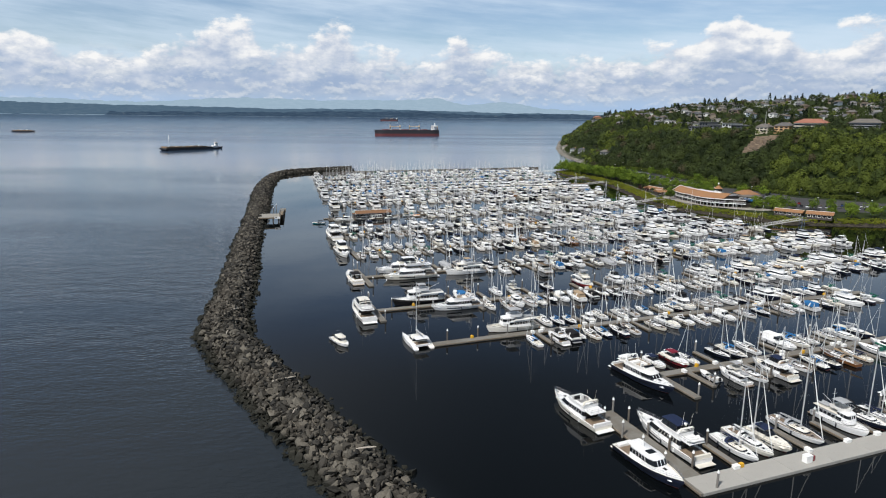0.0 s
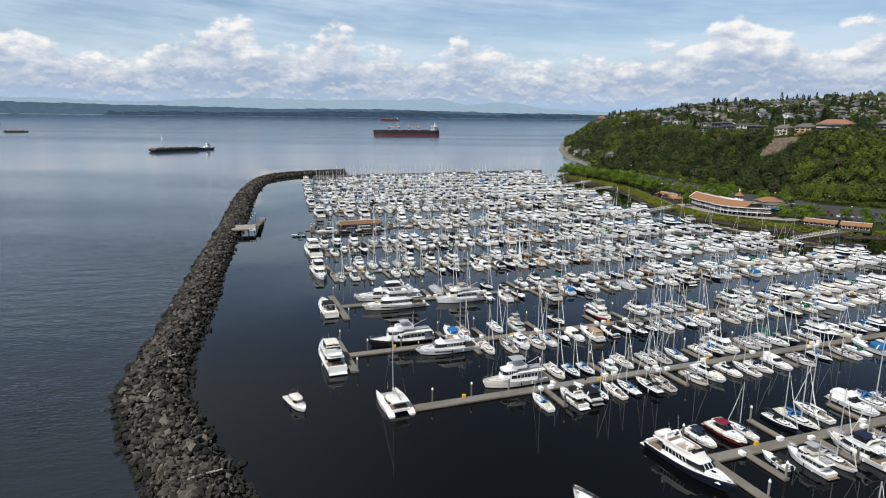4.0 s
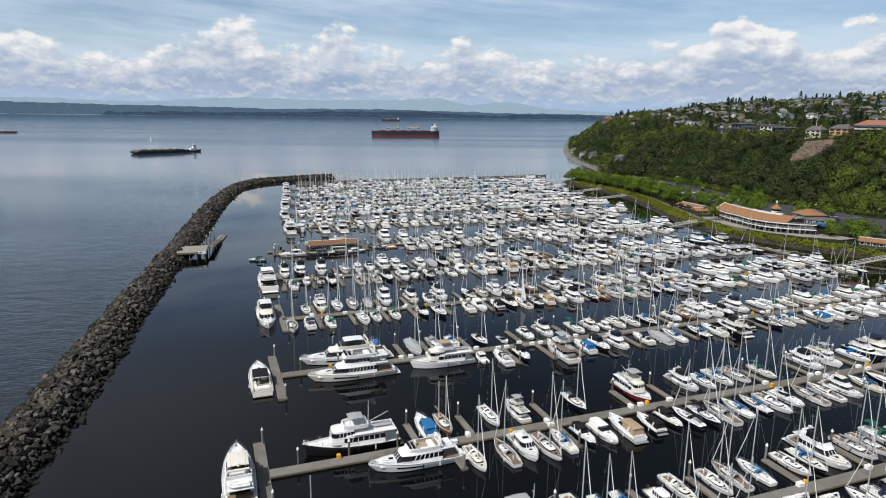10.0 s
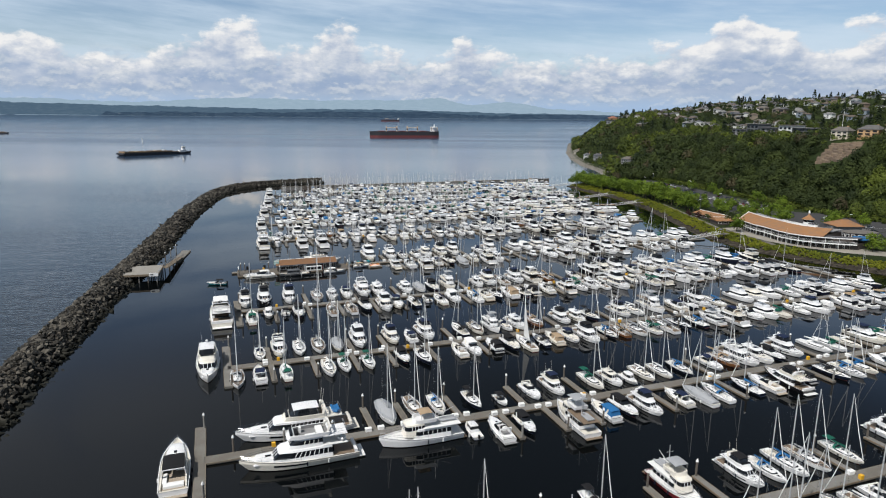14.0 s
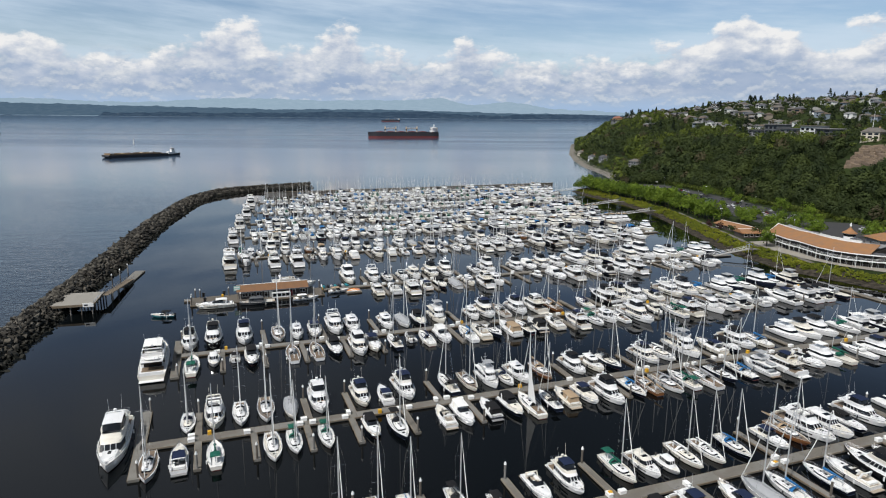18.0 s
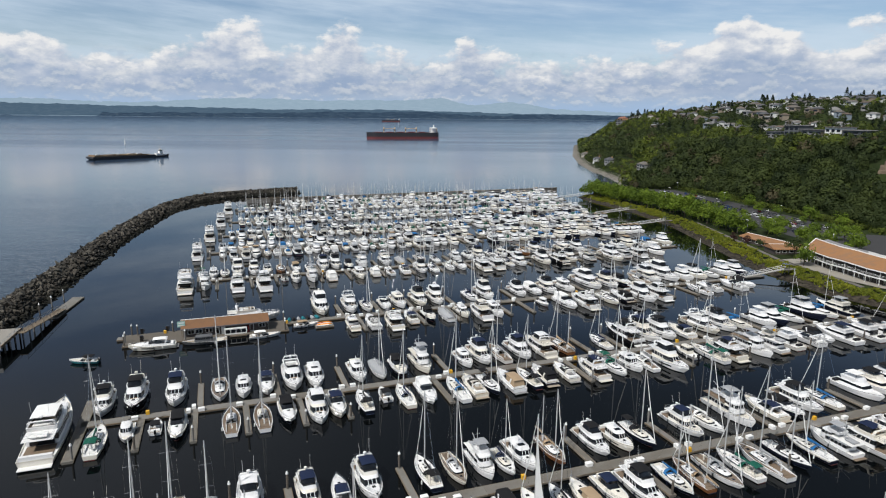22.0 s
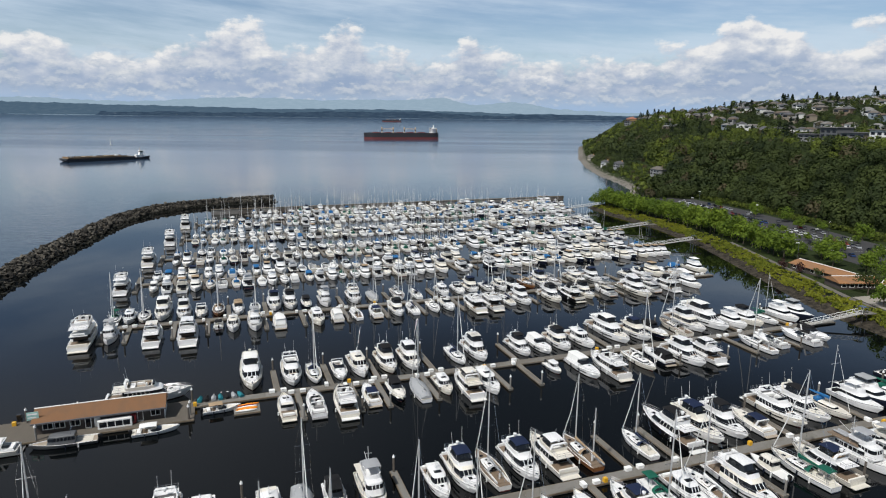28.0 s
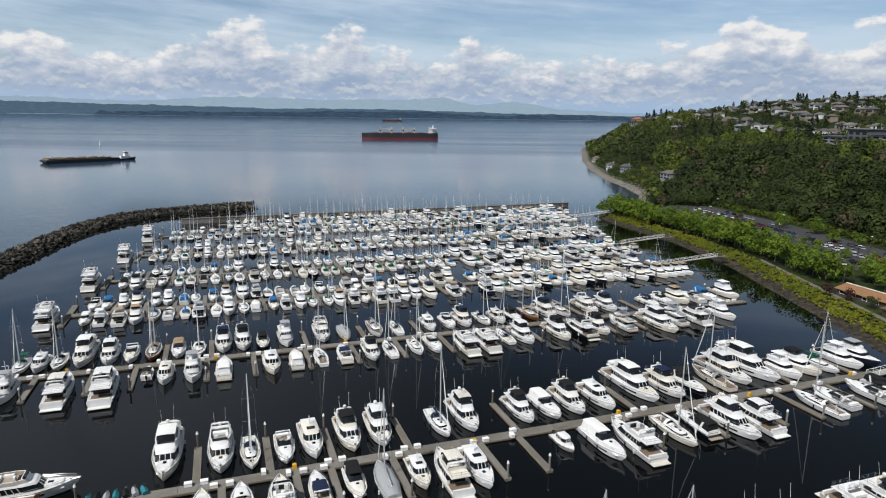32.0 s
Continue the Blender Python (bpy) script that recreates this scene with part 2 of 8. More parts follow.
def water_material():
    m = MATS["sea"] = bpy.data.materials.new("sea")
    m.use_nodes = True
    n = Nodes(m.node_tree)
    pos = n.put("ShaderNodeNewGeometry").outputs["Position"]
    sep = n.put("ShaderNodeSeparateXYZ", {0: pos})
    # ripples are livelier outside the breakwater, and die away among the berths
    edge = n.math("MULTIPLY_ADD", sep.outputs[1], 0.24, sep.outputs[0])
    edge = n.math("SUBTRACT", edge, n.math("MULTIPLY", n.ramp(sep.outputs[1], 180.0, 40.0), 48.0))
    open_sea = n.math("MAXIMUM", n.ramp(edge, -6.0, -26.0), n.ramp(sep.outputs[1], 690.0, 770.0))
    stretched = n.put("ShaderNodeMapping", {"Vector": pos, "Rotation": (0, 0, radians(-32)), "Scale": (0.5, 1.0, 1.0)}).outputs[0]
    wave = n.math("ADD", n.noise(stretched, 0.95, 3.0, 0.6), n.math("MULTIPLY", n.noise(stretched, 0.16, 3.0), 1.6))
    calm = n.noise(pos, 0.25, 2.0)
    patch = n.ramp(n.noise(n.put("ShaderNodeMapping", {"Vector": pos, "Scale": (0.0018, 0.006, 1.0)}).outputs[0], 1.0, 4.0), 0.35, 0.65)
    force = n.math("MULTIPLY_ADD", n.math("MULTIPLY", open_sea, n.math("MULTIPLY_ADD", patch, 0.7, 0.3)), 0.28, 0.022)
    height = n.math("ADD", n.math("MULTIPLY", wave, open_sea), n.math("MULTIPLY", calm, 0.5))
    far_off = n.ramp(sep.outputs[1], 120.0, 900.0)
    force = n.math("MULTIPLY", force, n.math("MULTIPLY_ADD", far_off, -0.93, 1.0))
    bump = n.put("ShaderNodeBump", {"Strength": force, "Distance": 1.0, "Height": height}).outputs[0]
    streaks = n.noise(n.put("ShaderNodeMapping", {"Vector": pos, "Scale": (0.0006, 0.0045, 1.0)}).outputs[0], 1.0, 5.0, 0.6)
    rough = n.math("MULTIPLY_ADD", open_sea, 0.06, n.math("MULTIPLY_ADD", n.ramp(sep.outputs[1], 650.0, 1100.0), 0.06, 0.03))
    rough = n.math("MULTIPLY", rough, n.math("MULTIPLY_ADD", n.math("MULTIPLY", n.ramp(streaks, 0.34, 0.62), n.ramp(sep.outputs[1], 900.0, 1600.0)), 0.8, 0.75))
    # mirrored sky put into the base colour: paler outside, bluer and brighter farther off
    sky_tint = n.mix(open_sea, (0.0018, 0.0024, 0.0027), n.mix(n.ramp(sep.outputs[1], 250.0, 1300.0), (0.0120, 0.0160, 0.0195), (0.034, 0.060, 0.104)))
    n.put("ShaderNodeOutputMaterial", {"Surface": n.put("ShaderNodeBsdfPrincipled", {"Base Color": sky_tint, "Roughness": rough, "IOR": 1.333, "Normal": bump}).outputs[0]})
    return m


SEA = water_material()


# ---- building blocks ----
class Geo:
    """Collects vertices and faces of one mesh, face by face with its material."""

    def __init__(self, first):
        self.v, self.f, self.m, self.mats, self.now = [], [], [], [first], 0

    def use(self, material):
        if material not in self.mats:
            self.mats.append(material)
        self.now = self.mats.index(material)
        return self

    def add(self, verts, faces):
        k = len(self.v)
        self.v += [tuple(p) for p in verts]
        self.f += [tuple(k + i for i in f) for f in faces]
        self.m += [self.now] * len(faces)
        return self

    def loft(self, rings, closed=True, cap0=True, cap1=True):
        n, verts, faces = len(rings[0]), [p for r in rings for p in r], []
        for i in range(len(rings) - 1):
            for j in range(n if closed else n - 1):
                a, b = i * n + j, i * n + (j + 1) % n
                faces.append((a, b, b + n, a + n))
        if cap0:
            faces.append(tuple(reversed(range(n))))
        if cap1:
            faces.append(tuple(range((len(rings) - 1) * n, len(rings) * n)))
        return self.add(verts, faces)

    def box(self, x0, x1, y0, y1, z0, z1, r=0.0):
        """An upright block; r: its top edges are cut back by that much."""
        lo = [(x0, y0), (x1, y0), (x1, y1), (x0, y1)]
        hi = [(x0 + r, y0 + r), (x1 - r, y0 + r), (x1 - r, y1 - r), (x0 + r, y1 - r)]
        rings = [[(x, y, z0) for x, y in lo], [(x, y, z1 - r) for x, y in lo]]
        if r:
            rings.append([(x, y, z1) for x, y in hi])
        return self.loft(rings)

    def tube(self, pts, r, n=5):
        pts = [Vector(p) for p in pts]
        rs = r if isinstance(r, (list, tuple)) else [r] * len(pts)
        rings = []
        for i, p in enumerate(pts):
            d = (pts[min(i + 1, len(pts) - 1)] - pts[max(i - 1, 0)]).normalized()
            side = d.cross(Vector((0, 0, 1)) if abs(d.z) < 0.9 else Vector((1, 0, 0))).normalized()
            up = side.cross(d)
            rings.append([p + (side * math.cos(t) + up * math.sin(t)) * rs[i] for t in (2 * math.pi * k / n for k in range(n))])
        return self.loft(rings)

    def mesh(self, name, smooth=40):
        me = bpy.data.meshes.new(name)
        me.from_pydata(self.v, [], self.f)
        for m in self.mats:
            me.materials.append(m)
        me.polygons.foreach_set("material_index", self.m)
        me.polygons.foreach_set("use_smooth", [bool(smooth)] * len(self.f))
        if smooth:
            me.set_sharp_from_angle(angle=radians(smooth))
        me.update()
        bm = bmesh.new()
        bm.from_mesh(me)
        bmesh.ops.recalc_face_normals(bm, faces=bm.faces)
        bm.to_mesh(me)
        bm.free()
        return me


def part(name, geo, parent, label="", smooth=40):
    """Links a mesh as one part under a thing or a part."""
    ob = new(name, geo if isinstance(geo, bpy.types.Mesh) else geo.mesh(name, smooth))
    ob.parent = parent
    return tagged(ob, label) if label else ob


def thing(name, label, category, m=None, group="", kind=""):
    ob = tagged(new(name), label, category, group, kind)
    ob.empty_display_size = 0.5
    if m is not None:
        ob.matrix_basis = m
    return ob


def numpy_mesh(name, verts, faces, materials, smooth=False):
    """A mesh from arrays: verts (n, 3), faces (m, 3 or 4)."""
    me = bpy.data.meshes.new(name)
    k = faces.shape[1]
    me.vertices.add(len(verts))
    me.vertices.foreach_set("co", np.ascontiguousarray(verts, np.float32).ravel())
    me.loops.add(faces.size)
    me.loops.foreach_set("vertex_index", np.ascontiguousarray(faces, np.int32).ravel())
    me.polygons.add(len(faces))
    me.polygons.foreach_set("loop_start", np.arange(0, faces.size, k, dtype=np.int32))
    me.polygons.foreach_set("use_smooth", np.full(len(faces), bool(smooth)))
    for m in materials:
        me.materials.append(m)
    me.update(calc_edges=True)
    me.validate()
    return me


RNG = np.random.default_rng(7)


def inside(pts, poly):
    x, y = pts[:, 0], pts[:, 1]
    hit = np.zeros(len(pts), bool)
    for (ax, ay), (bx, by) in zip(poly, poly[1:] + poly[:1]):
        cross = (ay > y) != (by > y)
        with np.errstate(divide="ignore", invalid="ignore"):
            hit ^= cross & (x < (bx - ax) * (y - ay) / (by - ay) + ax)
    return hit


def far_from(pts, line):
    best = np.full(len(pts), 1e9)
    for a, b in zip(line, line[1:]):
        a, b = np.array(a, float), np.array(b, float)
        t = np.clip(((pts - a) @ (b - a)) / ((b - a) @ (b - a)), 0, 1)[:, None]
        best = np.minimum(best, np.linalg.norm(pts - (a + t * (b - a)), axis=1))
    return best


def lumpy(x, y, size, seed=0.0):
    """Smooth unevenness between about -1 and 1."""
    out = 0 * x
    for k, (a, b, c, w) in enumerate(((1.0, 0.3, 0.1, 0.5), (-0.4, 1.1, 1.9, 0.5), (1.9, 1.3, 4.2, 0.3), (-2.3, 1.7, 0.7, 0.25), (3.9, -2.8, 2.2, 0.15))):
        out = out + w * np.sin((a * x + b * y) / size * 2.4 + c + seed * (k + 1))
    return out


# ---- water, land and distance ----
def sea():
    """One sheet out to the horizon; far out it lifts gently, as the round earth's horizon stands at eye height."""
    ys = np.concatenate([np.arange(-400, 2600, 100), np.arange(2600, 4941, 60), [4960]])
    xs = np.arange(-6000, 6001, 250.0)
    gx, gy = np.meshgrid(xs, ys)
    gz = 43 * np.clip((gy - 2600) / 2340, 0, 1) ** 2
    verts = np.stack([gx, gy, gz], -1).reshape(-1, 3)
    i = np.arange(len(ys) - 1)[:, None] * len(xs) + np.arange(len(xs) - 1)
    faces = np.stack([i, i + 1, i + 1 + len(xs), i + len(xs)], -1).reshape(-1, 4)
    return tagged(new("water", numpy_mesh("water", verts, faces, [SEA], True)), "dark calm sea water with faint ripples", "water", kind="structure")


sea()

SHORE = [(900, 200), (420, 325), (262, 350), (202, 357), (178, 385), (157, 415), (149, 455), (150, 500), (151, 555), (145, 605), (130, 655), (124, 688), (140, 704),
         (168, 740), (186, 800), (190, 860), (189, 930), (200, 1050), (223, 1206), (262, 1400), (274, 1463), (304, 1605), (430, 1900), (800, 2300)]
FOOT = [(900, 300), (440, 385), (350, 412), (310, 445), (268, 480), (250, 524), (240, 600), (232, 660), (216, 730), (206, 820), (202, 900), (203, 960), (216, 1060),
        (236, 1206), (274, 1400), (290, 1463), (318, 1605), (445, 1900), (800, 2330)]
LAND = SHORE + [(2600, 2300), (2600, 200)]
HILL = FOOT + [(2600, 2330), (2600, 300)]


def ground_height(x, y):
    p = np.stack([np.ravel(x), np.ravel(y)], -1).astype(float)
    d = far_from(p, SHORE) * np.where(inside(p, LAND), 1, -1)
    e = far_from(p, FOOT) * np.where(inside(p, HILL), 1, -1)
    d2 = np.where(p[:, 1] > 770, np.where(d > 0, d * 1.25, d), d)
    low = np.interp(d2, [-40, -6, 0, 7, 14, 20], [-6, -1.2, 0.0, 1.4, 2.9, 3.2])
    tall = np.interp(p[:, 1], [300, 600, 680, 760, 900, 1000, 1150, 1300, 1463, 1650, 2000], [1.0, 1.0, 0.88, 0.88, 1.0, 0.97, 0.94, 0.84, 0.56, 0.5, 0.7])
    up = np.interp(e, [0, 10, 30, 46, 60, 120, 250, 500, 900], [0, 6, 28, 43, 47, 54, 68, 92, 104])
    gentle = np.interp(e, [0, 10, 30, 46, 60, 90, 120, 180, 225, 300, 400, 600, 900], [0, 6, 23, 31, 34, 40, 48, 61, 68, 76, 86, 100, 108])
    north = np.interp(p[:, 1], [725, 830, 980, 1120], [0, 1, 1, 0.2])
    up = up + (gentle - up) * north
    brow = np.interp(p[:, 1], [850, 1000, 1180, 1350, 1480], [0, 9, 13, 12, 5]) * np.interp(e, [22, 90, 230, 400], [0, 1, 1, 0])
    up = up * tall + brow + lumpy(p[:, 0], p[:, 1], 60) * np.clip(e / 40, 0, 1) * 2.5
    return (low + np.where(e > 0, up, 0)).reshape(np.shape(x)), d.reshape(np.shape(x)), e.reshape(np.shape(x))


def ground_material():
    m = bpy.data.materials.new("ground")
    m.use_nodes = True
    n = Nodes(m.node_tree)
    pos = n.put("ShaderNodeNewGeometry").outputs["Position"]
    z = n.put("ShaderNodeSeparateXYZ", {0: pos}).outputs[2]
    big, small = n.noise(pos, 0.03, 4.0), n.noise(pos, 0.5, 5.0, 0.65)
    green = n.mix(n.ramp(big, 0.4, 0.6), (0.014, 0.022, 0.008), (0.026, 0.038, 0.011))
    green = n.mix(n.ramp(small, 0.5, 0.75), green, (0.032, 0.034, 0.018))
    mud = n.mix(n.ramp(small, 0.4, 0.65), (0.026, 0.023, 0.018), (0.065, 0.055, 0.042))
    north = n.ramp(n.put("ShaderNodeSeparateXYZ", {0: pos}).outputs[1], 740.0, 800.0)
    mud = n.mix(north, mud, n.mix(n.ramp(n.math("ADD", n.math("MULTIPLY", small, 0.6), n.math("MULTIPLY", n.noise(pos, 0.11, 3.0), 0.4)), 0.40, 0.58), (0.060, 0.055, 0.046), (0.215, 0.20, 0.172)))
    col = n.mix(n.ramp(n.math("MULTIPLY_ADD", small, 0.9, z), 1.9, 2.9), mud, green)
    bump = n.put("ShaderNodeBump", {"Strength": 0.6, "Distance": 0.4, "Height": small}).outputs[0]
    n.put("ShaderNodeOutputMaterial", {"Surface": n.put("ShaderNodeBsdfPrincipled", {"Base Color": col, "Roughness": 0.95, "Specular IOR Level": 0.1, "Normal": bump}).outputs[0]})
    return m


def land():
    xs, ys = np.concatenate([np.arange(100, 420, 4.0), np.arange(420, 1500, 12.0)]), np.concatenate([np.arange(250, 780, 4.0), np.arange(780, 2400, 9.0)])
    gx, gy = np.meshgrid(xs, ys)
    gz, _, _ = ground_height(gx, gy)
    verts = np.stack([gx, gy, gz], -1).reshape(-1, 3)
    i = np.arange(len(ys) - 1)[:, None] * len(xs) + np.arange(len(xs) - 1)
    faces = np.stack([i, i + 1, i + 1 + len(xs), i + len(xs)], -1).reshape(-1, 4)
    return tagged(new("ground", numpy_mesh("ground", verts, faces, [ground_material()], True)), "green hillside and low shore with a muddy bank", "ground", kind="structure")


land()


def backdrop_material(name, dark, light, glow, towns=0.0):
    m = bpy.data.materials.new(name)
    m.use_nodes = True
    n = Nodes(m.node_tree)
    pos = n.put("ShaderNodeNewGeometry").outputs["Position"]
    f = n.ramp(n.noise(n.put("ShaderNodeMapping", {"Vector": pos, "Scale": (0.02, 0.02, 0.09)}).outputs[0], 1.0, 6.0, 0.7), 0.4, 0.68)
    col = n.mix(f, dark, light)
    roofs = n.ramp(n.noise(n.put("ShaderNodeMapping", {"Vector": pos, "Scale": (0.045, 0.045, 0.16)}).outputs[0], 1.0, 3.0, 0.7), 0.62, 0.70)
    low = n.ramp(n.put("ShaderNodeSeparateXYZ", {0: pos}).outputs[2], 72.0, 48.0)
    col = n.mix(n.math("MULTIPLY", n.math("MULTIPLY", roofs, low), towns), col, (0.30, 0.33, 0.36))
    # glows by itself, with the haze of distance already mixed into its colours
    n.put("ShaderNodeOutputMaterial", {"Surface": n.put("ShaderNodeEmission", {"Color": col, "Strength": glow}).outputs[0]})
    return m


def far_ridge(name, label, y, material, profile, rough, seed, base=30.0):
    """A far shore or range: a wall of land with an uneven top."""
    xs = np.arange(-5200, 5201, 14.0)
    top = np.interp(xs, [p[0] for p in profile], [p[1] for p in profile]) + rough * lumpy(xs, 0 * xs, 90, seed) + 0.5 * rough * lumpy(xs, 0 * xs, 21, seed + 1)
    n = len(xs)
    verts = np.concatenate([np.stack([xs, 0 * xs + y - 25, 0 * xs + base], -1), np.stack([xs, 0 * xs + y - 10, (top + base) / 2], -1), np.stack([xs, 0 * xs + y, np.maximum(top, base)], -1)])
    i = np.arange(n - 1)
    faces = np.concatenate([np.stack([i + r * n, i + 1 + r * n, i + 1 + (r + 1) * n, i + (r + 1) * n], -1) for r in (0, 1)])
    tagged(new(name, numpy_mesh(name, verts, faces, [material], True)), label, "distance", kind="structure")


# blue haze is painted into each range, paler the farther it stands
far_ridge("backdrop_mountains", "pale blue mountains in haze", 4940, backdrop_material("hazed_mountains", (0.30, 0.41, 0.51), (0.33, 0.44, 0.54), 1.0),
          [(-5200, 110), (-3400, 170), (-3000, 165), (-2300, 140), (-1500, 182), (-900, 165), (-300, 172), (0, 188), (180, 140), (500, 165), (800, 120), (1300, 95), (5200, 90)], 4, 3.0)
far_ridge("backdrop_island", "hazy wooded island across the water", 4905, backdrop_material("hazed_woods_pale", (0.072, 0.122, 0.180), (0.095, 0.148, 0.205), 1.0, 0.4),
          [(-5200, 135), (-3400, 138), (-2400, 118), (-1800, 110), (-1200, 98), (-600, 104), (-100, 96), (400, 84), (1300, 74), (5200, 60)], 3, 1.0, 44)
far_ridge("backdrop_woods", "dark wooded far shore with houses", 4880, backdrop_material("hazed_woods", (0.035, 0.063, 0.105), (0.062, 0.100, 0.150), 1.0, 0.6),
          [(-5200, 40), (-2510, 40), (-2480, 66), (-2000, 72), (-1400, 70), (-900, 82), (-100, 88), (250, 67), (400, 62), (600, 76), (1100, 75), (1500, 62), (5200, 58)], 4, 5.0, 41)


# ---- breakwater of piled rock ----
MOLE = [(30, 32), (8, 65), (-10, 92), (-28.3, 118.7), (-45.8, 144.2), (-58.2, 163.4), (-64.8, 187), (-69.3, 210), (-76.8, 240), (-85.3, 273), (-94.5, 312), (-112.0, 390), (-130.6, 465), (-142.5, 515),
        (-152, 566), (-159, 608), (-156, 645), (-143, 670), (-120, 688), (-96, 704)]


def along(line, step):
    """Points along a line at even steps, with the way across it (to the right)."""
    pts = [Vector(p) for p in line]
    lens = [(b - a).length for a, b in zip(pts, pts[1:])]
    s, total, out = 0.0, sum(lens), []
    while s <= total:
        r, k = s, 0
        while k < len(lens) - 1 and r > lens[k]:
            r -= lens[k]
            k += 1
        d = (pts[k + 1] - pts[k]).normalized()
        out.append((pts[k] + d * r, Vector((d.y, -d.x)), s))
        s += step
    return out


def rock_shapes(count):
    """A few broken, angular stones of about 1 m."""
    shapes = []
    for k in range(count):
        bm = bmesh.new()
        bmesh.ops.create_icosphere(bm, subdivisions=1, radius=0.62)
        rng = random.Random(100 + k)
        for _ in range(9):
            d = Vector((rng.uniform(-1, 1), rng.uniform(-1, 1), rng.uniform(-1, 1))).normalized()
            cut = rng.uniform(0.26, 0.46)
            for v in bm.verts:
                over = v.co.dot(d) - cut
                if over > 0:
                    v.co -= d * over
        for v in bm.verts:
            v.co += Vector((rng.uniform(-1, 1), rng.uniform(-1, 1), rng.uniform(-1, 1))) * 0.09
            v.co.x *= 1.25
        shapes.append((np.array([v.co[:] for v in bm.verts]), np.array([[w.index for w in f.verts] for f in bm.faces])))
        bm.free()
    return shapes


MOLE_HIGH = 3.9


def mole_half(y):
    """Half the width at the waterline, which swells and narrows a little along the way."""
    return float(np.interp(y, [60, 110, 155, 185, 330, 400, 600], [6.5, 7.1, 7.7, 6.7, 5.9, 7.0, 7.6])) + 0.45 * float(lumpy(np.array([y]), np.array([0.0]), 9)[0])


def mole_height(off, half):
    return float(np.interp(abs(off), [0, 1.9, half, half + 3], [MOLE_HIGH, MOLE_HIGH - 0.25, 0.0, -1.6]))


def breakwater():
    mole = thing("breakwater", "long breakwater of piled dark grey boulders", "breakwater", kind="structure")
    rings = []
    for p, n, s in along(MOLE, 3.0):
        half = mole_half(p.y)
        rings.append([(p.x + n.x * o, p.y + n.y * o, mole_height(o, half) - 0.75) for o in (-half - 3, -half, -half * 0.6, -1.9, 0, 1.9, half * 0.6, half, half + 3)])
    part("core", Geo(ROCK).loft(rings, closed=False, cap0=False, cap1=False), mole, "dark packed rubble")
    shapes = rock_shapes(12)
    rng = random.Random(4)
    verts, faces, base, single = [], [], 0, 0
    stones = [numpy_mesh("boulder", v, f, [ROCK]) for v, f in shapes]
    for p, n, s in along(MOLE, 0.78):
        fine = 0.80 if s < 420 else 1.1
        half = mole_half(p.y)
        o = -half - 0.9
        while o < half + 0.9:
            o += fine * rng.uniform(0.75, 1.3)
            if s > 420 and rng.random() < 0.3:
                continue
            size = rng.choice((0.5, 0.6, 0.75, 0.85, 0.95, 1.1, 1.3, 1.6, 2.0)) * (1.0 if s < 420 else 1.2)
            lift = rng.uniform(-0.45, 0.2) + (rng.uniform(0.1, 0.5) if rng.random() < 0.12 else 0)
            at = Vector((p.x + n.x * o + rng.uniform(-0.5, 0.5), p.y + n.y * o + rng.uniform(-0.5, 0.5), mole_height(o, half) + lift - 0.18 * max(0, size - 1)))
            m = Matrix.LocRotScale(at, Euler((rng.uniform(-0.9, 0.9), rng.uniform(-0.9, 0.9), rng.uniform(0, 6.28))), Vector((size * rng.uniform(0.8, 1.4), size, size * rng.uniform(0.55, 0.95))))
            k = rng.randrange(len(shapes))
            if 84 < s < 150 and abs(o) < 6 and single < 240 and rng.random() < 0.25:
                ob = new("boulder", stones[k])
                ob.parent, ob.matrix_basis = mole, m
                single += 1
                continue
            v, f = shapes[k]
            mm = np.array(m)
            verts.append(v @ mm[:3, :3].T + mm[:3, 3])
            faces.append(f + base)
            base += len(v)
    ob = new("boulders", numpy_mesh("boulders", np.concatenate(verts), np.concatenate(faces), [ROCK]))
    ob.parent = mole
    tagged(ob, "grey broken boulders", kind="stuff")
    return mole


breakwater()
LOG = mat("driftwood", (0.36, 0.32, 0.27), 0.9, vary=0.3, scale=1.0, fine=7)
for x, y, z, turn, long in ((-33, 128, 3.9, 40, 5.5), (-27, 114, 3.9, 75, 4.0), (-12, 99, 4.0, 20, 3.5), (-55, 158, 3.9, 100, 4.5), (-60, 178, 3.7, 60, 4.0), (-20, 108, 3.8, 130, 2.6), (-71, 214, 3.8, 80, 4.2)):
    g = Geo(LOG).tube([(-long / 2, 0, 0), (-long / 4, 0.1, 0.03), (long / 4, 0.02, 0), (long / 2, -0.1, 0.04)], [0.15, 0.19, 0.17, 0.11], 7)
    ob = tagged(new("driftwood_log", g.mesh("driftwood_log")), "bleached driftwood log lying on the breakwater", "log")
    ob.matrix_basis = pose(x, y, z, 0, 3, turn)


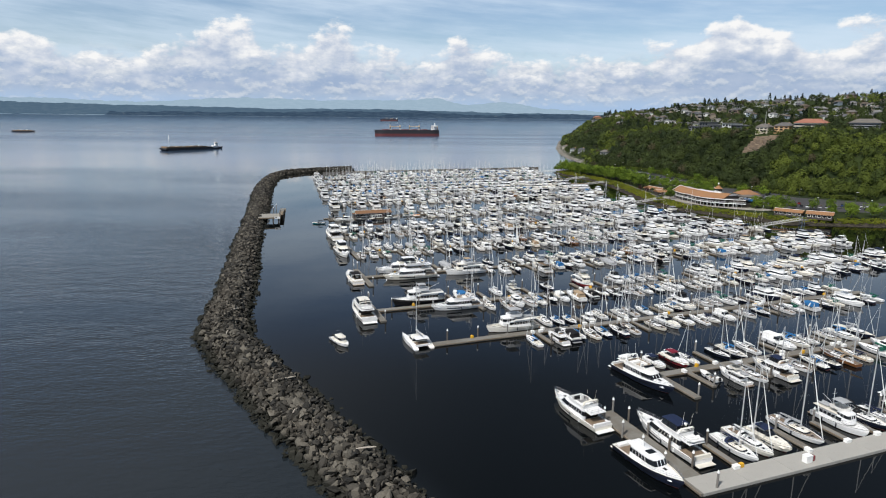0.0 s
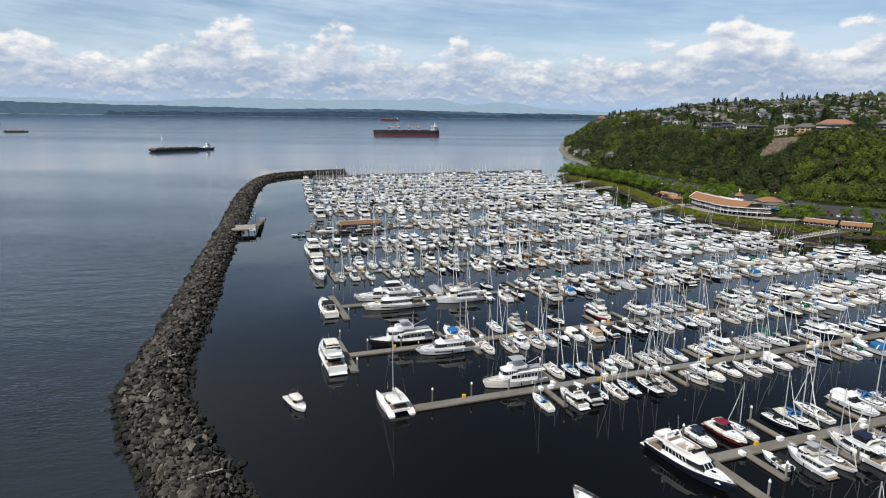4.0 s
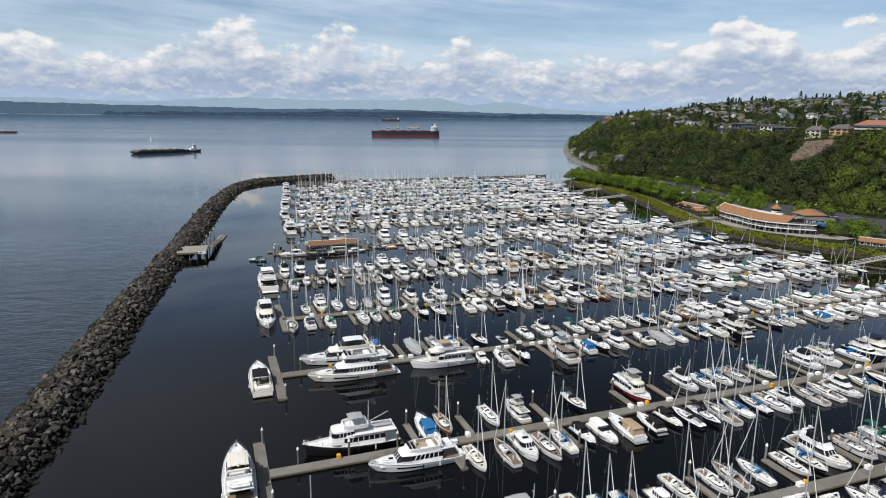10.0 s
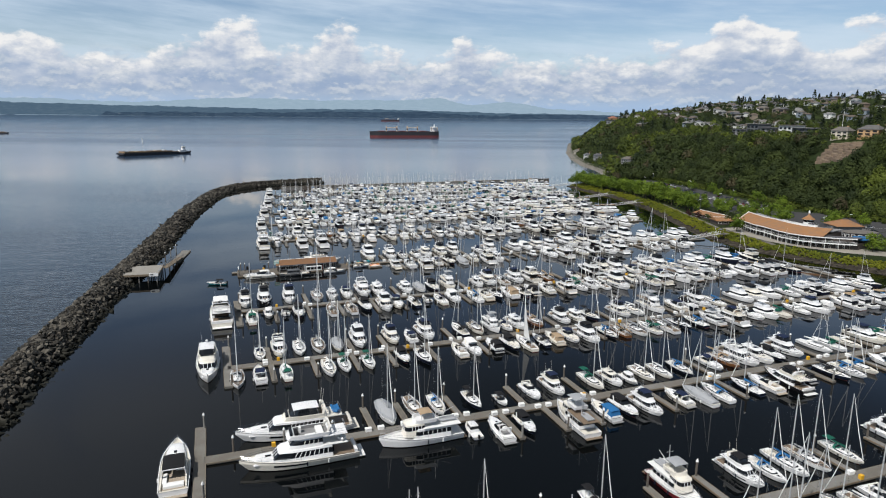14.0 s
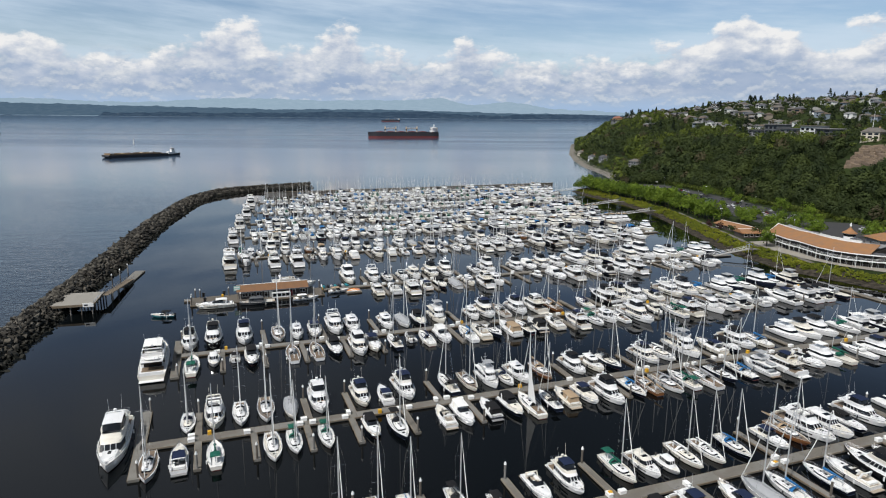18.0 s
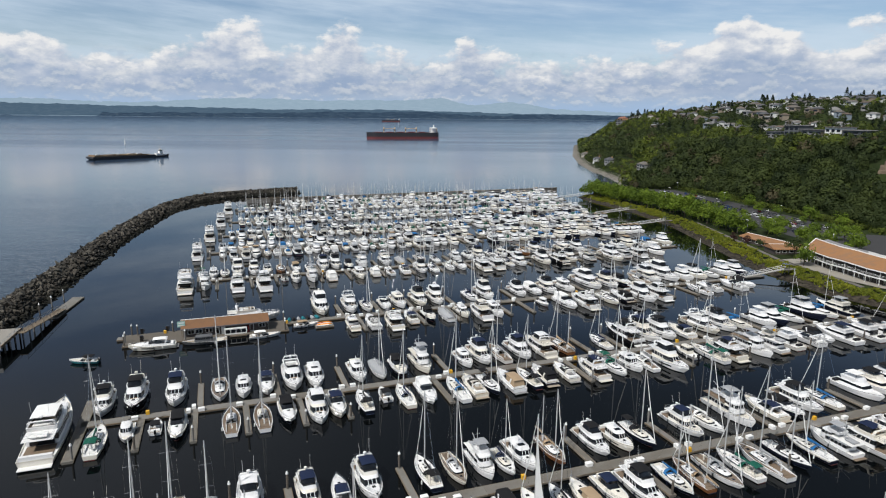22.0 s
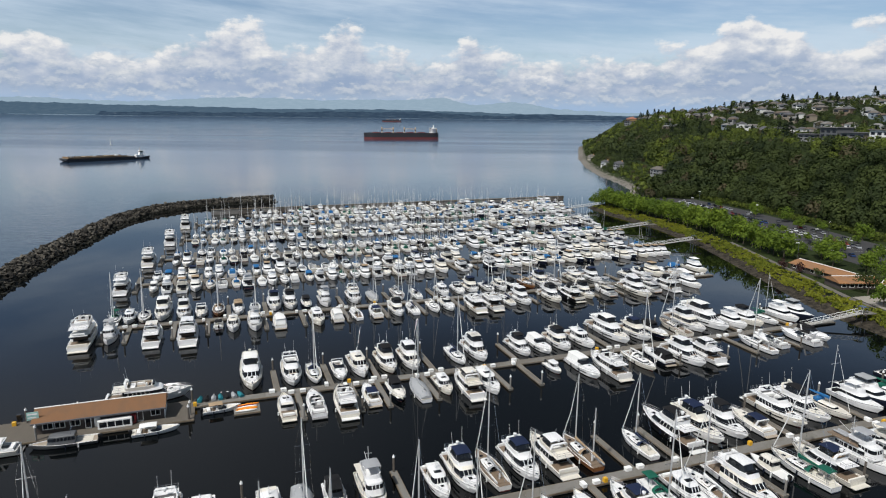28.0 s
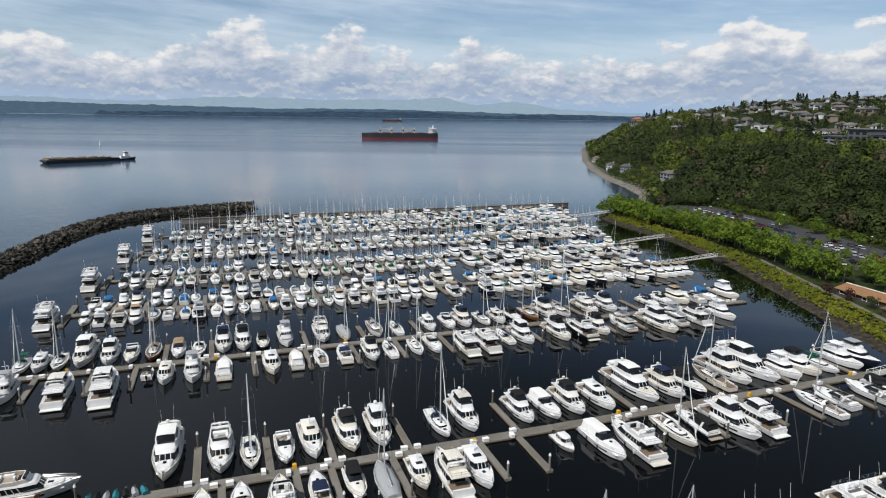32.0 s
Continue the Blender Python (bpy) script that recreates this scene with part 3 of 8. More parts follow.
def timber_wall():
    """The far breakwater: a wall of dark piles with a cap beam."""
    wall = thing("timber_breakwater", "long dark wall of timber piles across the far end", "breakwater", kind="structure")
    a, b = Vector((-116, 637, 0)), Vector((118, 728, 0))
    d = (b - a).normalized()
    turn = math.degrees(math.atan2(d.y, d.x))
    n = int((b - a).length / 8.0)
    pile_mesh = Geo(PILE)
    for k in range(10):
        x = -4 + 0.8 * k + 0.4
        pile_mesh.box(x - 0.39, x + 0.39, -0.2, 0.2, -2, 2.9 + 0.12 * ((k * 7) % 3))
    panel = pile_mesh.mesh("sheet_panel")
    cap = Geo(TIMBER).box(-4, 4, -0.45, 0.45, 2.9, 3.25, 0.04).mesh("cap_beam")
    for k in range(n):
        p = a + d * (8.0 * k + 4)
        for name, me in (("sheet_panel", panel), ("cap_beam", cap)):
            ob = part(name, me, wall)
            ob.matrix_basis = pose(p.x, p.y, 0, 0, 0, turn)


timber_wall()


# ---- boats: bow along +x, water at z = 0 ----
def beam_at(s, B, fine):
    f = fine + (1 - fine) * math.sin(min(s / 0.45, 1) * math.pi / 2) if s < 0.45 else 1 - ((s - 0.45) / 0.55) ** 2.3
    return max(B / 2 * f, 0.03)


def hull_parts(boat, L, B, h0, h1, fine=0.88, paint=None, rake=0.9, deck=None, drop=0.18, stripe=None, full=True, ports=False):
    """Hull with boot top and bulwark, and the deck inside it."""
    g, dk, rings = Geo(paint or GEL), Geo(deck or GELGREY), []
    for i in range(12):
        s = i / 11
        x, b, h = -L / 2 + L * s, beam_at(s, B, fine), h0 + (h1 - h0) * s * s
        back = rake * max(0, s - 0.55) ** 2 / 0.2
        rings.append(dict(sheer=[(x, -b, h), (x, b, h)], rub=[(x, -b * 0.985, h * 0.72), (x, b * 0.985, h * 0.72)],
                          low=[(x - back * 0.75, -b * 0.86, 0.16), (x - back * 0.75, b * 0.86, 0.16)], keel=(x - back, 0, -0.55),
                          ins=[(x, -max(b - 0.13, 0.01), h), (x, max(b - 0.13, 0.01), h)], floor=[(x, -max(b - 0.15, 0.01), h - drop), (x, max(b - 0.15, 0.01), h - drop)]))
    g.loft([[r["sheer"][0], r["rub"][0]] for r in rings], False, False, False)
    g.loft([[r["sheer"][1], r["rub"][1]] for r in rings], False, False, False)
    if stripe:
        g.use(stripe)
    g.loft([[r["rub"][0], r["low"][0]] for r in rings], False, False, False)
    g.loft([[r["rub"][1], r["low"][1]] for r in rings], False, False, False)
    r = rings[0]
    g.add([r["sheer"][0], r["low"][0], r["low"][1], r["sheer"][1]], [(0, 1, 2, 3)])
    g.use(ANTI).loft([[r["low"][0], r["keel"], r["low"][1]] for r in rings], False, False, False)
    g.add([r["low"][0], r["keel"], r["low"][1]], [(0, 1, 2)])
    g.use(GEL)
    for k in (0, 1):
        g.loft([[r["sheer"][k], r["ins"][k], r["floor"][k]] for r in rings], False, False, False)
    if ports:
        for sy in (-1, 1):
            row = []
            for r in rings[5:9]:
                (x, y, z1_), (_, y2, z2_) = r["rub"][0], r["low"][0]
                f0, f1 = 0.10, 0.42
                row.append([(x, sy * (abs(y) + (abs(y2) - abs(y)) * f + 0.025), z1_ + (z2_ - z1_) * f) for f in (f0, f1)])
            g.use(GLASS).loft(row, False, False, False)
    if full:
        # fenders hung over the sides
        for i, sy in ((3, 0), (5, 1), (6, 0), (3, 1)):
            p = Vector(rings[i]["rub"][sy]) + Vector((0, -0.14 if sy == 0 else 0.14, 0))
            g.use(NAVY if (i + sy) % 3 == 0 else WHITE).tube([p + Vector((0, 0, 0.15)), p + Vector((0, 0, -0.55))], [0.13, 0.12], 6)
    g.use(RUBBER)
    for sy in (0, 1):
        g.tube([Vector(r["sheer"][sy]) + Vector((0, -0.01 if sy == 0 else 0.01, -0.10)) for r in rings], 0.035, 3)
    g.use(GEL)
    a = rings[0]
    g.add([a["sheer"][0], a["sheer"][1], a["floor"][1], a["floor"][0]], [(0, 1, 2, 3)])
    dk.loft([[r["floor"][0], r["floor"][1]] for r in rings], False, False, False)
    if not full:
        g.use(deck or GELGREY).loft([[r["floor"][0], r["floor"][1]] for r in rings], False, False, False)
        return g
    part("hull", g, boat)
    part("deck", dk, boat)


def outline(x0, x1, w, z, nose=0.5, blunt=0.45):
    return [(x0, -w, z), (x1 - nose * (x1 - x0) * 0.5, -w, z), (x1 - nose * 0.3, -w * (blunt + 0.35), z), (x1, -w * blunt, z), (x1, w * blunt, z), (x1 - nose * 0.3, w * (blunt + 0.35), z),
            (x1 - nose * (x1 - x0) * 0.5, w, z), (x0, w, z)]


def cabin_rings(x0, x1, w, z0, z1, rake=0.8, aft=0.25, tuck=0.18, nose=0.5):
    """Lower and upper outline of a deckhouse, and a rounded roof edge."""
    lo, hi = outline(x0, x1, w, z0, nose), outline(x0 + aft, x1 - rake, w - tuck, z1 - 0.1, nose)
    return lo, hi, outline(x0 + aft + 0.1, x1 - rake - 0.15, w - tuck - 0.12, z1, nose)


def lerp(a, b, t):
    return tuple(p + (q - p) * t for p, q in zip(a, b))


def panes(g, lo, hi, a, b, wide=1.3, out=0.025, skip=()):
    """One bent strip of glazing a little proud of a deckhouse's sides, between two heights."""
    n = len(lo)
    cx = sum(p[0] for p in lo) / n
    order = [i % n for i in range(7, 15)] if 7 in skip else list(range(n)) + [0]
    if 7 in skip:
        order = list(range(n))
    rows = []
    for i in order:
        row = []
        for t in (a, b):
            p = Vector(lerp(lo[i], hi[i], t))
            away = Vector((p.x - cx, p.y * 1.6, 0))
            row.append(p + away.normalized() * out * 1.5)
        rows.append(row)
    g.loft(rows, False, False, False)


def cabin(boat, x0, x1, w, z0, z1, rake=0.8, aft=0.25, tuck=0.18, nose=0.5, win=(0.38, 0.86), wide=1.3, name="cabin", material=None, geo=None):
    lo, hi, roof = cabin_rings(x0, x1, w, z0, z1, rake, aft, tuck, nose)
    g = geo or Geo(material or GEL)
    if geo:
        g.use(material or GEL)
    g.loft([lo, hi, roof], True, False, True)
    if geo:
        panes(g.use(GLASS), lo, hi, *win, wide)
        return
    body = part(name, g, boat)
    wg = Geo(GLASS)
    panes(wg, lo, hi, *win, wide)
    wg.use(material or GEL)
    long = x1 - x0
    a, b = win
    count = max(2, round(long / wide))
    for sy in (-1, 1):
        for i in range(1, count):
            t = i / count
            ends = []
            for f in (a - 0.02, b + 0.02):
                p, q = Vector(lerp(lo[0], hi[0], f)), Vector(lerp(lo[1], hi[1], f))
                r = p.lerp(q, t)
                ends.append(Vector((r.x, sy * (abs(r.y) + 0.045), r.z)))
            wg.tube(ends, 0.05, 4)
    # posts across the front
    for t in (0.0, 0.5, 1.0):
        ends = [Vector(lerp(lo[3], hi[3], f)).lerp(Vector(lerp(lo[4], hi[4], f)), t) + Vector((0.05, 0, 0.02)) for f in (a, b)]
        wg.tube(ends, 0.05, 4)
    part("window_band", wg, body, "dark tinted panes between white posts", smooth=0)
    return body


def bow_rail(boat, L, B, h0, h1, fine, start=0.5, high=0.65):
    g = Geo(STEEL)
    for top in (high, high * 0.5):
        pts = []
        for side in (-1, 1):
            row = []
            for i in range(7):
                s = start + (0.985 - start) * i / 6
                row.append((-L / 2 + L * s, side * max(beam_at(s, B, fine) - 0.1, 0.05), h0 + (h1 - h0) * s * s + top))
            pts += row if side < 0 else row[::-1]
        g.tube(pts, 0.022, 4)
    for i in range(0, 7, 2):
        s = start + (0.985 - start) * i / 6
        for side in (-1, 1):
            x, y, z = -L / 2 + L * s, side * max(beam_at(s, B, fine) - 0.1, 0.05), h0 + (h1 - h0) * s * s
            g.tube([(x, y, z - 0.05), (x, y, z + high)], 0.02, 4)
    part("bow_rail", g, boat, "thin stainless steel rail")


def canopy(boat, x0, x1, w, z0, z1, material, name="bimini", label="", posts=True):
    """A cloth or hard top on slim posts."""
    rings = []
    for i in range(5):
        t = i / 4
        x, lift = x0 + (x1 - x0) * t, 0.10 * math.sin(math.pi * t)
        rings.append([(x, -w, z1 - 0.10 + lift), (x, -w * 0.6, z1 + lift), (x, w * 0.6, z1 + lift), (x, w, z1 - 0.10 + lift), (x, w * 0.98, z1 - 0.16 + lift), (x, 0, z1 - 0.06 + lift), (x, -w * 0.98, z1 - 0.16 + lift)])
    g = Geo(material).loft(rings).use(STEEL)
    for x in (x0 + 0.25, x1 - 0.25):
        for y in (-w + 0.08, w - 0.08):
            g.tube([(x, y, z0), (x, y, z1 - 0.1)], 0.03, 4)
    return part(name, g, boat, label)


def motor_yacht(L=13.0, B=4.2, paint=None, top="hard", canvas="navy", stripe=None, label="", name="motor_yacht", decks=1, label_top=""):
    boat = thing(name, label, "boat", group="boats moored in the marina")
    k = 1 + (L / 13.0 - 1) * 0.38
    h0, h1 = 1.1 * k, 1.85 * k
    hull_parts(boat, L, B, h0, h1, 0.88, paint, 1.6 * k, drop=0.2, stripe=stripe, ports=True)
    z = h0 - 0.05
    part("cockpit", Geo(TEAK).box(-L * 0.47, -L * 0.28, -B * 0.36, B * 0.36, z - 0.3, z + 0.02).use(GELGREY).box(-L / 2 - 0.9 * k, -L / 2 + 0.05, -B * 0.40, B * 0.40, 0.28, 0.42, 0.03)
         .use(GEL).box(-L * 0.485, -L * 0.46, -B * 0.40, B * 0.40, z - 0.3, z + 0.5 * k, 0.04), boat, "teak-planked cockpit with swim platform")
    zr = z + 1.75 * k
    cabin(boat, -L * 0.27, L * 0.27, B * 0.40, z, zr, 1.7 * k, 0.1, 0.16, 0.55, (0.36, 0.84), 1.25)
    # raised foredeck in front of the deckhouse
    fd = outline(L * 0.10, L * 0.40, B * 0.30, z, 0.9), outline(L * 0.12, L * 0.37, B * 0.24, z + 0.75 * k, 0.9)
    trunk = Geo(GEL).loft(list(fd), True, False, True).use(CANVAS["grey" if L < 12.4 else "tan"]).box(L * 0.15, L * 0.22, -B * 0.17, B * 0.17, z + 0.74 * k, z + 0.82 * k, 0.04).use(GLASS).box(L * 0.24, L * 0.29, -0.3, 0.3, z + 0.74 * k, z + 0.79 * k, 0.02)
    zb = h0 + (h1 - h0) * 0.8
    trunk.use(STEEL).box(L * 0.42, L * 0.445, -0.16, 0.16, zb - 0.3, zb + 0.12, 0.03).tube([(L * 0.45, 0, zb + 0.02), (L * 0.515, 0, zb + 0.22)], 0.06, 4)
    for sy in (-1, 1):
        trunk.use(DECKDARK).box(L * 0.30, L * 0.345, sy * B * 0.11 - 0.16, sy * B * 0.11 + 0.16, z + 0.55 * k, z + 0.72 * k, 0.03)
        trunk.use(STEEL).tube([(L * 0.13, sy * B * 0.215, z + 0.75 * k), (L * 0.13, sy * B * 0.215, z + 1.0 * k), (L * 0.33, sy * B * 0.19, z + 1.0 * k), (L * 0.33, sy * B * 0.19, z + 0.7 * k)], 0.022, 4)
    part("foredeck", trunk, boat)
    part("aft_door", Geo(GLASS).box(-L * 0.285, -L * 0.26, -B * 0.30, B * 0.30, z + 0.15, zr - 0.35 * k), boat, "dark glass door to the cockpit")
    zf = zr
    if decks > 1:
        top = ""
        cabin(boat, -L * 0.19, L * 0.12, B * 0.33, zr, zr + 1.45 * k, 1.3 * k, 0.1, 0.14, 0.55, (0.40, 0.84), 1.2, name="upper_deckhouse")
        part("boat_deck", Geo(GELGREY).box(-L * 0.40, -L * 0.19, -B * 0.37, B * 0.37, zr - 0.05, zr + 0.1, 0.03), boat)
        zf = zr + 1.45 * k
    lo, hi = outline(-L * 0.24, L * 0.11, B * 0.36, zf, 0.6), outline(-L * 0.25, L * 0.08, B * 0.38, zf + 0.62 * k, 0.6)
    inn = [lerp(p, (-L * 0.07, 0, p[2]), 0.1) for p in hi]
    low = [(p[0], p[1], zf + 0.08) for p in inn]
    bridge = Geo(GEL).loft([lo, hi, inn], True, False, False).use(DECKDARK).loft([inn, low], True, False, True)
    bridge.use(GEL).box(-L * 0.40, -L * 0.20, -B * 0.38, B * 0.38, zf - 0.08, zf + 0.06, 0.03)
    bridge.use(CANVAS["tan" if L < 12.3 else "white"]).box(-L * 0.20, -L * 0.14, -B * 0.28, B * 0.28, zf + 0.05, zf + 0.5 * k, 0.05)
    bridge.use(CANVAS["black"]).box(L * 0.01, L * 0.05, -B * 0.24, B * 0.1, zf + 0.05, zf + 0.55 * k, 0.05)
    # console, helm seats, settee and rail of the bridge
    bridge.use(GEL).box(L * 0.045, L * 0.075, -B * 0.26, B * 0.26, zf + 0.05, zf + 0.72 * k, 0.06).use(GLASS).box(L * 0.06, L * 0.085, -B * 0.27, B * 0.27, zf + 0.62 * k, zf + 0.92 * k, 0.03)
    bridge.use(CANVAS["white"]).box(-L * 0.02, L * 0.0, -B * 0.22, -B * 0.08, zf + 0.05, zf + 0.95 * k, 0.05).box(-L * 0.13, -L * 0.04, B * 0.2, B * 0.31, zf + 0.05, zf + 0.48 * k, 0.05)
    bridge.use(STEEL)
    for zz in (0.45, 0.8):
        bridge.tube([(-L * 0.24, -B * 0.36, zf + zz * k), (-L * 0.395, -B * 0.36, zf + zz * k), (-L * 0.395, B * 0.36, zf + zz * k), (-L * 0.24, B * 0.36, zf + zz * k)], 0.024, 4)
    for xx, yy in ((-0.395, -0.36), (-0.395, 0.0), (-0.395, 0.36), (-0.32, -0.36), (-0.32, 0.36)):
        bridge.tube([(L * xx, B * yy, zf), (L * xx, B * yy, zf + 0.8 * k)], 0.022, 4)
    part("flybridge", bridge, boat)
    if top:
        a_, b_ = outline(-L * 0.19, L * 0.055, B * 0.33, zf + 0.6 * k, 0.5), outline(-L * 0.18, L * 0.015, B * 0.29, zf + 1.56 * k, 0.5)
        clear = Geo(GLASS)
        panes(clear, a_, b_, 0.0, 1.0, 1.2, 0.0, skip=(7,))
        part("enclosure", clear, boat, "clear side curtains round the bridge", smooth=0)
    if L > 17:
        xt = -L * 0.33
        part("tender", Geo(CANVAS["blue" if 21 < L < 23 and decks < 2 else "white"]).tube([(xt - 1.1, -1.5, zr + 0.5), (xt - 1.1, 1.0, zr + 0.55), (xt - 0.6, 1.6, zr + 0.6), (xt + 0.0, 1.0, zr + 0.55), (xt, -1.5, zr + 0.5)], 0.26, 6)
             .box(xt - 1.1, xt, -1.5, 1.1, zr + 0.3, zr + 0.62, 0.1), boat, "covered tender on the boat deck")
    if top == "hard":
        canopy(boat, -L * 0.20, L * 0.02, B * 0.30, zf + 0.5 * k, zf + 1.68 * k, GEL, "hardtop")
    elif top == "soft":
        canopy(boat, -L * 0.20, L * 0.03, B * 0.31, zf + 0.5 * k, zf + 1.68 * k, CANVAS[canvas], "bimini", canvas + " canvas top")
    arch = Geo(GEL)
    xa = -L * 0.23
    arch.loft([[(xa - 0.5 * k * t + d, B * 0.37 * sy, zf + h) for d in (0, 0.45)] + [(xa - 0.5 * k * t + d, B * 0.37 * sy * 0.93, zf + h - (0.12 if h > 1 else 0)) for d in (0.45, 0)]
               for sy, h, t in ((-1, 0, 0), (-0.92, 1.3 * k, 0.8), (-0.8, 1.5 * k, 1), (0.8, 1.5 * k, 1), (0.92, 1.3 * k, 0.8), (1, 0, 0))], True, True, True)
    dome = arch
    zt = zf + (1.95 * k if top else 1.5 * k)
    dome.loft([[(xa + 0.1 + r * math.cos(t), r * math.sin(t), zt + h) for t in (i * math.pi / 4 for i in range(8))] for r, h in ((0.16, -0.3), (0.32, 0.05), (0.30, 0.2), (0.12, 0.3))])
    dome.tube([(xa, B * 0.2, zt - 0.4), (xa - 0.4, B * 0.22, zt + 2.4 * k)], 0.02, 4).tube([(xa, -B * 0.2, zt - 0.4), (xa - 0.4, -B * 0.22, zt + 1.8 * k)], 0.02, 4)
    part("radar_arch", dome, boat, "white arch with radar dome and aerials")
    bow_rail(boat, L, B, h0, h1, 0.88)
    return boat


def express_cruiser(L=10.5, B=3.5, paint=None, canvas=None, label="", stripe=None, covered=False, name="express_cruiser"):
    boat = thing(name, label, "boat", group="boats moored in the marina")
    k = 1 + (L / 10.5 - 1) * 0.4
    h0, h1 = 1.05 * k, 1.55 * k
    hull_parts(boat, L, B, h0, h1, 0.92, paint, 1.3, stripe=stripe, ports=True)
    z = h0 - 0.1
    fd = [outline(-L * 0.02, L * 0.41, B * 0.36, z, 0.9), outline(-L * 0.02, L * 0.34, B * 0.28, z + 0.72 * k, 0.9), outline(-L * 0.01, L * 0.29, B * 0.2, z + 0.82 * k, 0.9)]
    hatch = Geo(GEL).loft(fd, True, False, True).use(GLASS).box(L * 0.12, L * 0.17, -0.25, 0.25, z + 0.80 * k, z + 0.86 * k, 0.02).box(L * 0.02, L * 0.06, -0.7, -0.3, z + 0.8 * k, z + 0.85 * k, 0.02)
    part("foredeck", hatch, boat, "white foredeck with dark hatches")
    lo, hi = outline(-L * 0.20, L * 0.10, B * 0.36, z + 0.65 * k, 0.7), outline(-L * 0.22, L * 0.0, B * 0.31, z + 1.35 * k, 0.7)
    ws = Geo(GLASS)
    panes(ws, lo, hi, 0.05, 0.98, 1.2, 0.0, skip=(7,))
    part("windscreen", ws, boat, "raked tinted windscreen", smooth=0)
    st = Geo(DECKDARK).box(-L * 0.46, -L * 0.03, -B * 0.34, B * 0.34, z - 0.25, z + 0.04).box(-L / 2 - 0.7, -L / 2 + 0.05, -B * 0.42, B * 0.42, 0.25, 0.38, 0.03).use(CANVAS["white"])
    st.box(-L * 0.45, -L * 0.38, -B * 0.33, B * 0.30, z, z + 0.5, 0.06).box(-L * 0.38, -L * 0.2, B * 0.2, B * 0.34, z, z + 0.45, 0.06).box(-L * 0.14, -L * 0.09, -B * 0.28, -B * 0.05, z, z + 0.85, 0.06)
    side = st.use(GEL)
    for sy in (-1, 1):
        side.loft([[(-L * 0.47, sy * B * 0.36, z), (-L * 0.47, sy * B * 0.43, z), (-L * 0.47, sy * B * 0.42, z + 0.35), (-L * 0.47, sy * B * 0.37, z + 0.35)],
                   [(0, sy * B * 0.34, z), (0, sy * B * 0.42, z), (0, sy * B * 0.37, z + 0.78 * k), (0, sy * B * 0.33, z + 0.78 * k)]])
    side.use(CANVAS["black"]).box(-L * 0.10, -L * 0.06, -B * 0.28, B * 0.02, z + 0.3, z + 0.95 * k, 0.05)
    part("cockpit", side, boat, "open cockpit with pale cushioned seats")
    xa = -L * 0.28
    arch = Geo(GEL).loft([[(xa - t, B * 0.41 * sy, z + h), (xa - t + 0.35, B * 0.41 * sy, z + h), (xa - t + 0.35, B * 0.37 * sy, z + h - 0.1), (xa - t, B * 0.37 * sy, z + h - 0.1)]
                          for sy, h, t in ((-1, 0.3, 0), (-0.9, 1.6 * k, 0.5), (0.9, 1.6 * k, 0.5), (1, 0.3, 0))])
    part("radar_arch", arch, boat)
    if canvas:
        canopy(boat, -L * (0.44 if covered else 0.30), -L * 0.02, B * 0.34, z + 1.0 * k, z + 1.72 * k, CANVAS[canvas], "bimini", canvas + " canvas top")
        if covered:
            lo, hi = outline(-L * 0.45, -L * 0.05, B * 0.37, z + 0.3, 0.2), outline(-L * 0.42, -L * 0.07, B * 0.33, z + 1.62 * k, 0.2)
            part("enclosure", Geo(CANVAS[canvas]).loft([lo, hi], True, False, False), boat, "clear and " + canvas + " cloth side curtains")
    bow_rail(boat, L, B, h0, h1, 0.92, 0.5, 0.5)
    return boat


